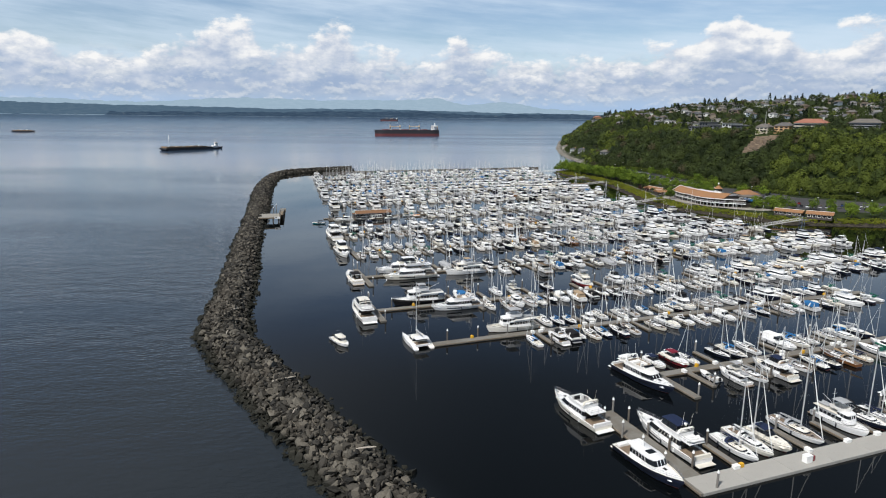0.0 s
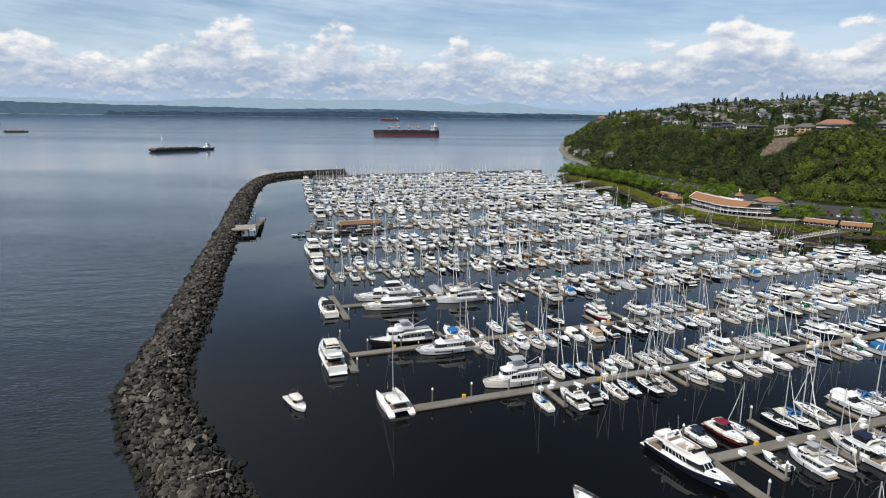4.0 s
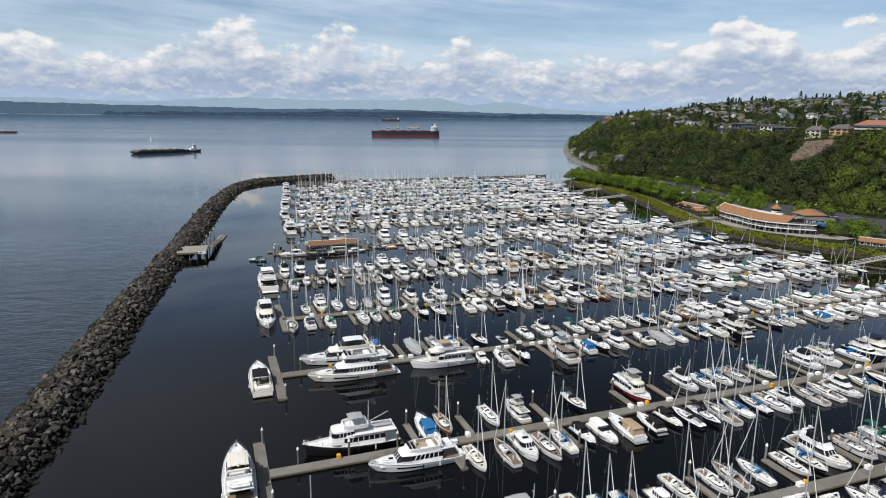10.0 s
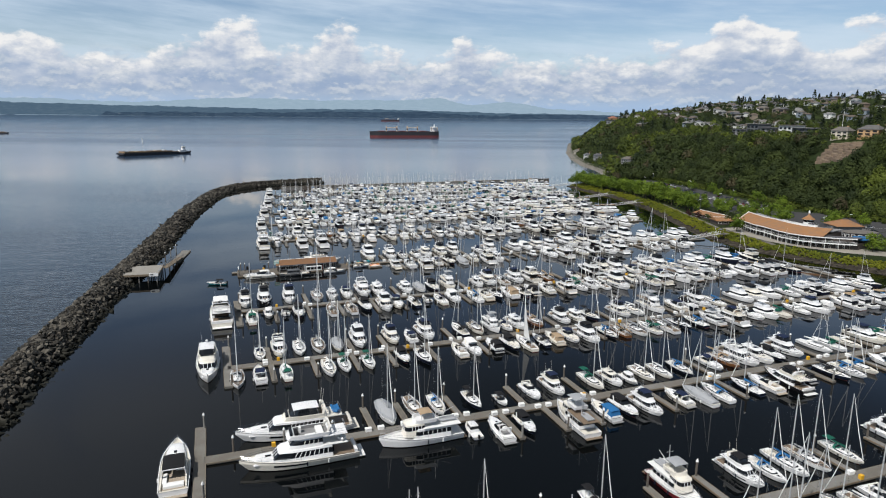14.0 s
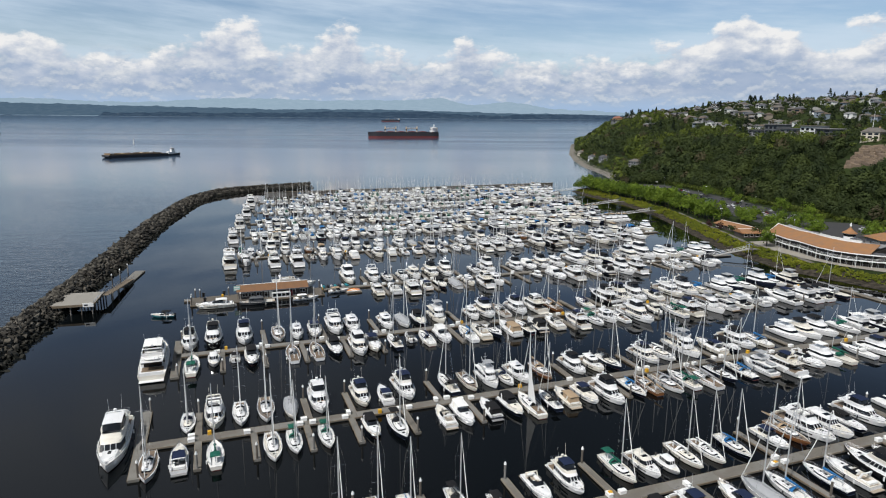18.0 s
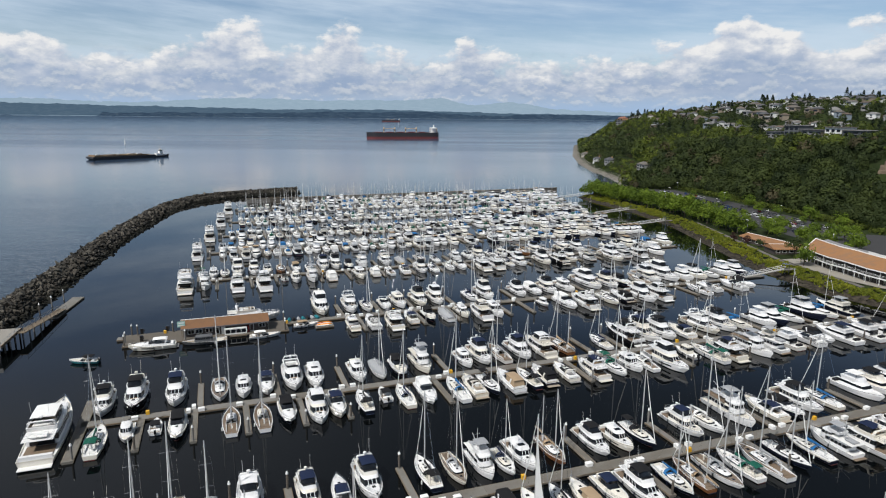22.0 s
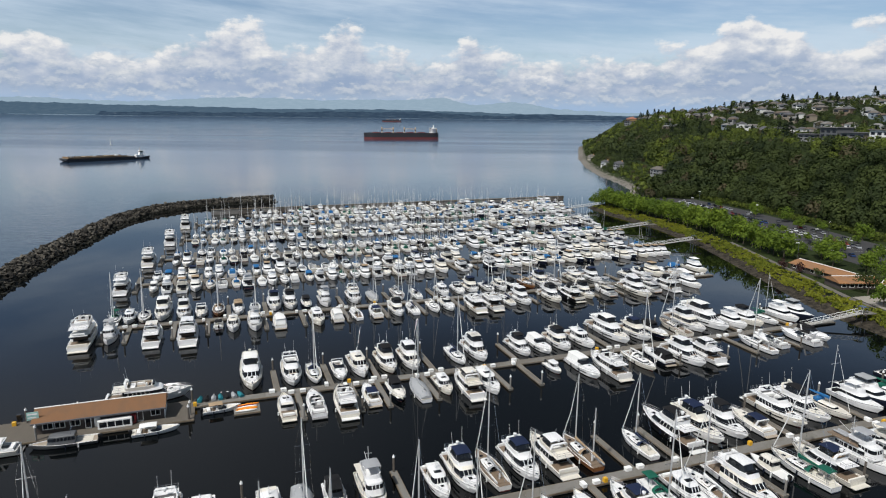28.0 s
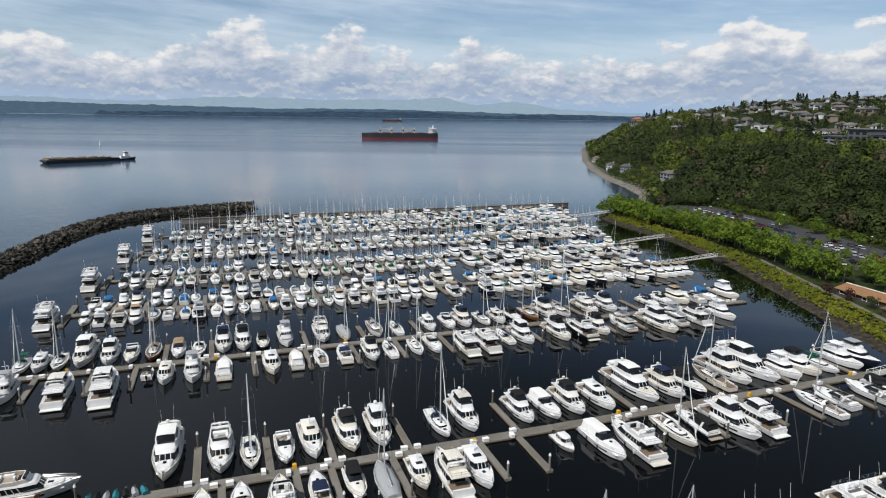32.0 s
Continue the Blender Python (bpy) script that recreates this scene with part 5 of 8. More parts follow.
FLEET = {
    "m": [Fleet(12.5, 4.2, lambda: motor_yacht(12.5, 4.2, top="hard", label="white flybridge motor yacht with hard top, moored at a slip")),
          Fleet(12.0, 4.1, lambda: motor_yacht(12.0, 4.1, top="soft", canvas="navy", label="white flybridge motor yacht with a navy canvas top")),
          Fleet(13.0, 4.3, lambda: motor_yacht(13.0, 4.3, top="", label="white flybridge motor yacht with an open bridge")),
          Fleet(12.2, 4.1, lambda: motor_yacht(12.2, 4.1, top="soft", canvas="black", label="white motor yacht with a black canvas bridge top")),
          Fleet(12.0, 3.9, lambda: sedan_cruiser(12.0, 3.9, label="white sedan cruiser with a long glazed house")),
          Fleet(11.5, 3.9, lambda: trawler(11.5, 3.9, label="white trawler yacht with a wheelhouse and tender", paint=None))],
    "e": [Fleet(10.5, 3.5, lambda: express_cruiser(10.5, 3.5, label="white express cruiser with an open cockpit and arch")),
          Fleet(10.0, 3.4, lambda: express_cruiser(10.0, 3.4, canvas="navy", label="white express cruiser with a navy canvas top")),
          Fleet(10.8, 3.6, lambda: express_cruiser(10.8, 3.6, canvas="white", label="white express cruiser with a white cockpit top", covered=True)),
          Fleet(10.2, 3.4, lambda: sedan_cruiser(10.2, 3.4, label="small white sedan cruiser with a glazed house")),
          Fleet(9.6, 3.3, lambda: express_cruiser(9.6, 3.3, canvas="black", label="white express cruiser with a black canvas cockpit cover", covered=True, stripe=NAVY))],
    "s": [Fleet(11.5, 3.5, lambda: sailboat(11.5, 3.5, canvas="white", label="white sailing yacht with a bare mast")),
          Fleet(10.6, 3.3, lambda: sailboat(10.6, 3.3, canvas="navy", tall=15, label="white sailing yacht with navy sail cover")),
          Fleet(12.0, 3.7, lambda: sailboat(12.0, 3.7, canvas="grey", tall=16.5, deck=TEAK, label="white sailing yacht with teak deck and grey covers")),
          Fleet(11.0, 3.4, lambda: sailboat(11.0, 3.4, canvas="black", paint=NAVY, tall=15.5, label="dark blue sailing yacht with white deck"))],
    "b": [Fleet(11.0, 3.4, lambda: sailboat(11.0, 3.4, canvas="blue", label="white sailing yacht with bright blue sail cover")),
          Fleet(10.2, 3.2, lambda: sailboat(10.2, 3.2, canvas="blue", tall=14.5, stripe=NAVY, label="white sailing yacht with blue stripe and blue covers"))],
    "g": [Fleet(10.8, 3.4, lambda: sailboat(10.8, 3.4, canvas="green", label="white sailing yacht with dark green covers"))],
    "w": [Fleet(11.2, 3.4, lambda: sailboat(11.2, 3.4, paint=WOODHULL, canvas="tan", deck=TEAK, masts=2, tall=13.5, label="brown wooden ketch with teak deck and two masts"))],
    "x": [Fleet(11.2, 3.5, lambda: sailboat(11.2, 3.5, canvas="grey", cover=True, dodger=False, label="sailing yacht under a pale grey winter cover"))],
    "S": [Fleet(11.5, 3.5, lambda: sailboat(11.5, 3.5, canvas="white", sail=True, label="white sailing yacht with its white mainsail raised"))],
    "t": [Fleet(14.0, 4.4, lambda: trawler(14.0, 4.4, trim=TEAK, stripe=None, label="white trawler yacht with teak trim and wheelhouse"))],
    "q": [Fleet(12.0, 4.1, lambda: trawler(12.0, 4.1, stripe=RED, label="trawler yacht with dark red hull and white house"))],
    "n": [Fleet(12.8, 4.2, lambda: motor_yacht(12.8, 4.2, paint=BLACK, top="soft", canvas="black", label="black-hulled motor yacht with a white house"))],
    "r": [Fleet(9.6, 3.3, lambda: express_cruiser(9.6, 3.3, stripe=RED, canvas="burgundy", label="white express cruiser with red stripe and burgundy top"))],
    "c": [Fleet(9.8, 3.4, lambda: express_cruiser(9.8, 3.4, canvas="blue", label="white cruiser with a bright blue cockpit cover", covered=True)),
          Fleet(10.4, 3.5, lambda: express_cruiser(10.4, 3.5, canvas="tan", label="white cruiser with a tan cockpit cover", covered=True))],
    "k": [Fleet(6.2, 2.4, lambda: runabout(6.2, 2.4, canvas="black", label="small white runabout with a black top")),
          Fleet(7.0, 2.6, lambda: runabout(7.0, 2.6, pilot=True, label="small aluminium pilothouse boat with outboard", paint=ALU))],
    "M": [Fleet(17.0, 5.0, lambda: motor_yacht(17.0, 5.0, top="hard", decks=1, label="large white flybridge motor yacht")),
          Fleet(18.0, 5.1, lambda: motor_yacht(18.0, 5.1, top="soft", canvas="white", label="large white sport yacht with enclosed bridge"))],
    "B": [Fleet(15.0, 4.4, lambda: express_cruiser(15.0, 4.4, canvas="blue", covered=True, label="long white sport yacht with a blue cockpit cover"))],
}
FAR = {
    "m": [Fleet(12.0, 4.1, lambda: far_motor(12.0, 4.1, None, "white", "white flybridge motor yacht at a far berth")),
          Fleet(13.0, 4.3, lambda: far_motor(13.0, 4.3, None, "navy", "white motor yacht with a navy bridge top at a far berth")),
          Fleet(11.0, 3.8, lambda: far_motor(11.0, 3.8, None, "white", "white motor cruiser with a white top at a far berth")),
          Fleet(12.4, 4.1, lambda: far_motor(12.4, 4.1, None, "tan", "cream motor yacht with a tan top at a far berth"))],
    "s": [Fleet(11.0, 3.4, lambda: far_sail(11.0, 3.4, None, "white", 13.5, "white sailing yacht at a far berth")),
          Fleet(10.4, 3.3, lambda: far_sail(10.4, 3.3, None, "blue", 12.5, "white sailing yacht with blue covers at a far berth")),
          Fleet(11.8, 3.6, lambda: far_sail(11.8, 3.6, NAVY, "grey", 14.5, "dark-hulled sailing yacht at a far berth")),
          Fleet(10.8, 3.4, lambda: far_sail(10.8, 3.4, None, "green", 13.2, "white sailing yacht with green covers at a far berth"))],
}
FAR["m"] += [Fleet(13.4, 4.3, lambda: far_motor(13.4, 4.3, None, "black", "white motor yacht with a black bridge top at a far berth")),
             Fleet(12.6, 4.2, lambda: far_motor(12.6, 4.2, NAVY, "grey", "dark-hulled motor yacht with a grey top at a far berth"))]
FAR["e"] = [Fleet(10.4, 3.5, lambda: far_express(10.4, 3.5, None, None, "white open express cruiser at a far berth")),
            Fleet(10.0, 3.4, lambda: far_express(10.0, 3.4, None, "black", "white cruiser under a black cockpit cover at a far berth")),
            Fleet(9.6, 3.3, lambda: far_express(9.6, 3.3, None, "white", "white cruiser under a white cockpit cover at a far berth")),
            Fleet(10.2, 3.4, lambda: far_express(10.2, 3.4, None, "blue", "white cruiser under a blue cockpit cover at a far berth"))]

# docks: v, first and last u, width; then the berths on the far (+) and near (-) side, each a kind of boat and its u, f a finger pier
DOCKS = {
    "A": (73.2, 72, 150, 4.6), "B": (113.0, 97, 176, 2.5), "C": (149.6, 53, 214, 2.5), "D": (183.2, 47, 290, 2.5), "E": (225.0, 53, 300, 2.5), "F": (267.2, 58, 290, 2.5),
    "G": (313.3, 62, 281, 2.5), "H": (365.0, 62, 289, 2.5), "I": (423.7, 82, 296, 2.5), "J": (472.5, 85, 308, 2.8), "K": (513.0, 90, 316, 2.8), "L": (556.0, 96, 326, 2.8),
    "M": (600.0, 101, 338, 2.8), "N": (628.0, 128, 344, 2.8),
}
BERTHS = {
    "A+": "f84 s88 s92 e96.5 f101 s104.5 f111 m115.5 f119 s122 s126 f130 s134 m139 s144",
    "B+": "e101 r107 s111 f116 s121 b125 s131 f138 e142 b147 s152 f156 s160 s165 s171",
    "B-": "f105 k108 m113 s118 f122 m125 b129 s133 f136 b139 s143 w148 s154 f158 s162 m167 s172",
    "C+": "f88 s91 b95 b99 f102 k105 s110 f114 s117 s121 b126 f131 s134 b138 m142 f147 s150 s154 g159 s164 f168 s172 m177 s182 f186 s190 s195 m200 f204 s208",
    "C-": "b80 f84 m87 e91 b94 s98 b102 s107 s111 f116 s120 e125 e131 s136 s140 e146 f150 s154 b161 f165 s169 s174 e179 f183 s187 b192 m197 f201 s205 s210",
    "D+": "f74 c77 w81 f85 s91 m97 f102 s111 f122 q126 f132 m140 b145 b150 s155 f159 g163 f173 m178 m184 f189 b194 m199 m204 f209 s213 s218 m223 f227 m231 s236 m241 f245 m250 m255 f259 s263 m268 f272 m276 m281 f285",
    "D-": "f79 s82 s88 e92 s96 b100 f102 e105 e109 c114 e120 e125 s129 s133 s137 b142 b147 s151 e156 s162 s167 m172 f176 b180 b186 f190 s194 s199 m204 f208 s212 e217 s222 f226 m230 m235 f239 s243 s248 f252 m256 s261 f265 m269 m274 f279 s283",
    "E+": "f84 x88 f91 s94 b99 f102 s107 k113 f117 e121 m127 f132 g137 e142 k146 s151 s156 b162 f167 e171 w176 m181 m186 e191 m197 f202 b207 b212 s218 f223 m227 m232 s237 f242 m246 m251 e256 f261 m266 m271 m276 f281 m285 m290 m295",
    "E-": "k102 e107 f110 e113 f120 t123 f128 c131 e136 m141 f146 e150 x155 b160 f165 b169 e174 n180 e186 f191 s195 b200 m205 f210 e214 s219 m224 f229 m233 m238 e243 f248 m253 m258 m263 f268 m272 m278 f283 m287 m292",
    "F+": "s66 f68 m71 s76 s81 x86 f89 m92 f98 m101 e106 m111 f117 s121 s126 m131 s135 m139 w145 f150 m154 e159 s164 f169 m175 s180 t188 f192 e196 e201 m206 b212 f218 n224 m230 m236 f240 e245 m251 m257 f261 m265 m270 f274 m279 m284",
    "F-": "s60 e65 f68 g71 f78 s81 g85 f88 g91 f97 e100 s105 f108 e115 e119 f122 e125 e130 S134 s139 c143 e148 m153 f157 b160 w164 s169 g174 s179 f182 s185 b191 m197 m203 f207 e212 m217 b222 f226 m231 m237 e243 f247 m252 m258 f262 m266 m271 f276 m280 m285",
    "G+": "m65 n71 m79 f84 s88 e93 e98 f100 m104 m109 f115 m119 x124 e129 m135 f140 e146 m151 s156 m162 m168 w174 f180 s186 f190 n195 m201 m207 e213 f217 m222 m228 m234 f238 m243 m248 m254 f258 m263 m268 f272 m276",
    "G-": "g66 k71 f73 k76 e80 f83 s90 f93 s96 e101 f104 m107 e111 f113 s117 k122 s126 e131 f135 b138 e142 s146 c151 s156 e160 e166 f170 m173 g179 e184 s188 m194 f199 k203 g208 m213 f217 t222 m228 m234 f238 c242 e247 m253 f258 m262 m267 f272 m276",
    "H+": "M119 f124 m128 s133 f136 e139 m144 f147 m151 m157 f161 s169 m175 f183 m187 e193 m199 m206 f211 M217 m224 e230 f234 s238 M244 M251 f255 m258 m264 m270 f274 m278 m284",
    "H-": "e125 f128 e131 m137 f140 e143 f146 e149 x154 f157 e160 m165 m170 f174 f182 k189 e196 m202 f206 s212 e218 f221 m225 m231 f236 f246 s250 B256 f261 e266 e272",
    "I+": "g83 e87 s91 M96 m102 e107 w112 f115 c118 s123 f126 m129 m134 e139 m145 f150 m155 x161 f166 s170 s176 f182 e186 e192 m197 s203 e208 e213 w219 m225 s230 f235 m240 m247 f256 e263 e269 m275 e281 e287 f291 m296",
    "I-": "m84 f88 M95 f100 M104 f109 k112 e116 m122 f125 e129 f136 m140 e146 f149 s152 e158 f161 m165 s170 f173 s177 e182 f186 m190 m196 f199 s203 m208 f212 m219 n226 m232 f236 m241 f246 M252 m259 m266 f270 M277",
}


def fill(first, last, mix, seed, pitch=4.1):
    """A berth plan for a row not drawn up boat by boat: two boats between fingers, an empty slip here and there."""
    rng, out, u, k = random.Random(seed), [], first, 0
    while u < last:
        if k % 3 == 2:
            out.append("f%.1f" % (u - 1.2))
            u += 1.4
        else:
            if rng.random() > 0.035:
                out.append(rng.choice(mix) + "%.1f" % (u + rng.uniform(-0.3, 0.3)))
            u += pitch * rng.uniform(0.82, 1.02)
        k += 1
    return " ".join(out)


for dock, left_mix, right_mix in (("J", "mesem", "mmems"), ("K", "ssmse", "mmesm"), ("L", "sssme", "smsme"), ("M", "sssme", "smmse"), ("N", "smses", "mssem")):
    v_, a_, b_, w_ = DOCKS[dock]
    mid = a_ + 0.6 * (b_ - a_)
    for k_, sign in enumerate("+-"):
        BERTHS[dock + sign] = fill(a_ + 6, mid, left_mix, ord(dock) * 3 + k_) + " " + fill(mid + 2, b_ - 3, right_mix, ord(dock) * 7 + k_)

# how large the boats run on each dock
ROOM = dict(A=0.84, B=0.77, C=0.78, D=0.84, E=0.88, F=0.95, G=1.07, H=1.10, I=1.08)


def dock_mesh(long, wide, concrete=True, curb=True):
    g = Geo(CONC if concrete else TIMBER)
    g.box(-long / 2, long / 2, -wide / 2 + 0.12, wide / 2 - 0.12, -0.35, 0.52, 0.02)
    g.use(TIMBER)
    for s in (-1, 1):
        y = s * (wide / 2 - 0.06)
        g.box(-long / 2, long / 2, y - 0.06, y + 0.06, 0.18, 0.50, 0.02)
    return g


pile_mesh = Geo(PILE).tube([(0, 0, -3), (0, 0, 3.3)], 0.2, 8).mesh("mooring_post")
cap_mesh = Geo(WHITE).loft([[(r * math.cos(t), r * math.sin(t), z) for t in (i * math.pi / 4 for i in range(8))] for r, z in ((0.24, 3.15), (0.25, 3.3), (0.03, 3.75))]).mesh("pile_cap")
box_mesh = Geo(WHITE).box(-0.6, 0.6, -0.38, 0.38, 0.5, 1.05, 0.04).box(-0.64, 0.64, -0.42, 0.42, 1.05, 1.2, 0.06).mesh("dock_box")
post_mesh = Geo(WHITE).box(-0.15, 0.15, -0.12, 0.12, 0.5, 1.45, 0.03).mesh("power_post")
ring_mesh = Geo(YELLOW).box(-0.35, 0.35, -0.3, 0.3, 0.5, 1.35, 0.08).mesh("life_ring_locker")
finger_mesh = {w: dock_mesh(w, 1.3).mesh("finger_pier") for w in (8.2, 10.0, 12.5)}


def pile(dock, u, v, capped=True):
    x, y = spot(u, v)
    ob = part("mooring_post", pile_mesh, dock)
    ob.matrix_basis = pose(x, y, 0, 0, 0, (u * 37) % 90)
    if capped:
        part("pile_cap", cap_mesh, ob, "white cone cap")
    return ob


def build_dock(key):
    v, a, b, wide = DOCKS[key]
    near = key < "J"
    dock = thing("floating_dock", "long floating concrete dock with finger piers and piles", "dock", group="floating docks")
    if key == "A":
        tagged(dock, "wide pale concrete floating dock with finger piers and piles")
    n = max(1, round((b - a) / (10.0 if near else 60.0)))
    step = (b - a) / n
    g = dock_mesh(step - 0.04, wide)
    if key == "A":
        g = Geo(CONCNEW).box(-step / 2 + 0.02, step / 2 - 0.02, -wide / 2, wide / 2, -0.3, 0.55, 0.03)
    seg = g.mesh("float_section")
    for k in range(n):
        x, y = spot(a + step * (k + 0.5), v)
        part("float_section", seg, dock).matrix_basis = pose(x, y, 0, 0, 0, TURN)
    rng, spare = random.Random(key), random.Random(key + "s")
    for side, sign in (("+", 1), ("-", -1)):
        plan = BERTHS.get(key + side, "").split()
        spots = [(t[0], float(t[1:])) for t in plan]
        # boats in their slips
        last = -1e9
        for kind, u in spots:
            if kind == "f" or not (a - 4 < u < b + 14):
                continue
            away = not near or u * UC - v * US > 112
            rigged = kind in "sbgwxS" or (near and kind in "me" and spare.random() < 0.22)
            fleet = FAR["s" if rigged else "e" if kind in "ekrcB" else "m"] if away else FLEET[kind]
            kindof = rng.choice(fleet)
            size = rng.uniform(0.9, 1.06) * ROOM.get(key, 0.99) * (1.0 if not near or u < 190 or key < "E" or kind in "MBt" else 1.05 if key != "G" else 1.1)
            wid = kindof.wide * min(size, 1.08)
            u = max(u, last + wid / 2 + 0.15)
            last = u + wid / 2
            bow_in = rng.random() < (0.86 if sign > 0 else 0.55)
            x, y = spot(u, v + sign * (wide / 2 + (1.0 if bow_in else 1.4) + kindof.long * size / 2))
            kindof.place(x, y, TURN + (90 if (sign < 0) == bow_in else -90) + rng.uniform(-1.6, 1.6), size)
        for kind, u in spots:
            if kind != "f" or u > b:
                continue
            long = 12.5 if key in "GHI" else 8.2 if key in "ABCD" else 10.0
            x, y = spot(u, v + sign * (wide / 2 + long / 2))
            part("finger_pier", finger_mesh[long], dock).matrix_basis = pose(x, y, 0, 0, 0, TURN + 90)
            if near or rng.random() < 0.4:
                pile(dock, u, v + sign * (wide / 2 + long - 0.3), near)
            if near:
                x, y = spot(u - 1.2, v + sign * (wide / 2 - 0.4))
                part("dock_box", box_mesh, dock).matrix_basis = pose(x, y, 0, 0, 0, TURN + rng.choice((0, 0, 90)))
                if rng.random() < 0.35:
                    x, y = spot(u + 1.3, v + sign * (wide / 2 - 0.4))
                    part("dock_box", box_mesh, dock).matrix_basis = pose(x, y, 0, 0, 0, TURN)
    if near:
        for k, u in enumerate(np.arange(a + 12, b - 5, 33.0)):
            x, y = spot(u, v + (wide / 2 - 0.35) * (-1) ** k)
            part("life_ring_locker", ring_mesh, dock, "yellow safety locker").matrix_basis = pose(x, y, 0, 0, 0, TURN)
    return dock


def head_pier(dock, u, v0, v1, wide=1.8):
    g = dock_mesh(v1 - v0, wide)
    x, y = spot(u, (v0 + v1) / 2)
    part("head_pier", g, dock).matrix_basis = pose(x, y, 0, 0, 0, TURN + 90)
    for v in (v0 + 0.6, v1 - 0.6):
        pile(dock, u + wide / 2 - 0.3, v)


HEADS = {"A": (73.5, 71, 101, 4.2), "B": (97.0, 100, 121, 1.8), "D": (46.0, 172.5, 194.5, 2.0), "E": (52.3, 212, 238, 2.0), "F": (58.0, 256, 282.5, 2.0), "G": (62.3, 299, 325, 2.0),
         "I": (82.0, 411, 436, 1.8), "J": (85.0, 462, 484, 1.8), "K": (90.0, 503, 522, 1.8), "L": (96.0, 545, 566, 1.8), "M": (101.0, 590, 609, 1.8)}
for key in DOCKS:
    made = build_dock(key)
    if key in HEADS:
        head_pier(made, *HEADS[key])
    if key == "A":
        for v_ in (78, 84, 90, 96):
            pile(made, 75.9, v_)
            pile(made, 71.2, v_ + 1.5)
    if key in "CDEH":
        v_, a_, b_, w_ = DOCKS[key]
        for u_ in range(int(a_) + 5, int(a_) + 32, 9):
            pile(made, u_, v_ + w_ / 2 + 0.25)


# big yachts alongside the ends of the docks: place, heading, boat
def alongside(build, u, v, heading):
    x, y = spot(u, v)
    ob = build()
    ob.matrix_basis = pose(x, y, 0, 0, 0, TURN + heading)
    return ob


alongside(lambda: motor_yacht(16.6, 4.9, paint=CREAMGEL, top="", label="large cream sport yacht alongside the dock head"), 68.5, 102.9, 94)
alongside(lambda: sedan_cruiser(15.6, 4.5, paint=NAVY, label="navy-hulled picnic yacht with a white glazed house"), 69.2, 80.8, -86)
alongside(lambda: motor_yacht(18.2, 4.7, top="soft", canvas="navy", label="long white sport yacht with a navy bridge cover"), 78.6, 87.5, 91)
alongside(lambda: motor_yacht(18.2, 5.0, paint=NAVY, top="", label="large navy-hulled motor yacht with white decks"), 92.2, 112.2, -84)
cat = alongside(lambda: catamaran("white sailing catamaran with a tall mast"), 50.0, 153, 92)
cat.matrix_basis = cat.matrix_basis @ Matrix.Diagonal((0.84, 0.84, 0.84, 1))
alongside(lambda: trawler(15.6, 4.6, label="large white trawler yacht alongside the dock"), 79.0, 154.6, 180)
alongside(lambda: motor_yacht(20, 5.4, top="hard", label="large white yacht with an enclosed bridge, alongside the dock head"), 42.0, 183, 90)
alongside(lambda: trawler(17.8, 5.0, paint=BLACK, label="black-hulled explorer yacht with a tall white house"), 62.0, 187.8, 180)
alongside(lambda: motor_yacht(16.8, 4.7, top="", label="large white sport yacht with dark wrap windows"), 71.5, 178.6, 180)
alongside(lambda: express_cruiser(17, 5.0, canvas="black", label="white sport yacht with a dark cockpit", name="motor_yacht"), 48.4, 224, 90)
alongside(lambda: motor_yacht(22, 5.4, top="hard", label="very large white sport yacht with a blue jet tender"), 69.5, 230.4, 180)
alongside(lambda: motor_yacht(20.5, 5.2, top="hard", decks=2, label="large white classic motor yacht with two decks"), 69.0, 219.8, 180)
alongside(lambda: trawler(16.2, 4.7, label="large white raised-deck trawler with orange kayaks on the rail", wood=True), 91.5, 219.9, 180)
alongside(lambda: motor_yacht(20, 5.4, top="hard", label="large white motor yacht at the end of the dock"), 53.6, 269, -90)
alongside(lambda: motor_yacht(25, 6.6, top="soft", canvas="white", label="large white sport fishing yacht, stern to the channel"), 57.4, 312, 90)
alongside(lambda: motor_yacht(22, 5.8, top="hard", decks=2, label="tall white three-deck motor yacht"), 77.6, 418, 90)
alongside(lambda: motor_yacht(19, 5.2, top="hard", decks=2, label="tall white motor yacht at the head of a far dock"), 80.6, 470, 90)
alongside(lambda: motor_yacht(21, 5.4, top="soft", canvas="white", decks=2, label="white two-deck motor yacht at the head of a far dock"), 85.4, 512, 90)
alongside(lambda: motor_yacht(20, 5.4, top="hard", decks=2, label="tall white motor yacht with stacked decks"), 91.0, 555, 90)
alongside(lambda: motor_yacht(22, 5.6, top="hard", decks=2, label="tall white motor yacht near the far wall"), 96.0, 600, 90)
alongside(lambda: runabout(9.0, 3.0, pilot=True, label="white cabin launch lying in the fairway", name="motor_launch"), 30.6, 159.5, -75)
alongside(lambda: runabout(7.0, 2.5, canvas="black", stripe=CANVAS["teal"], label="small white and teal runabout with a black top"), 56.5, 350.3, 165)
alongside(lambda: dinghy("small grey inflatable tender afloat"), 97.0, 150.3, 8)
box = thing("dock_locker", "white utility box on the pale concrete dock", "box", pose(65.8, 101.1, 0.55, 0, 0, TURN))
part("body", Geo(WHITE).box(-0.7, 0.7, -0.5, 0.5, 0.0, 1.25, 0.05), box)
part("lid", Geo(WHITE).box(-0.74, 0.74, -0.54, 0.54, 1.25, 1.36, 0.05), box)
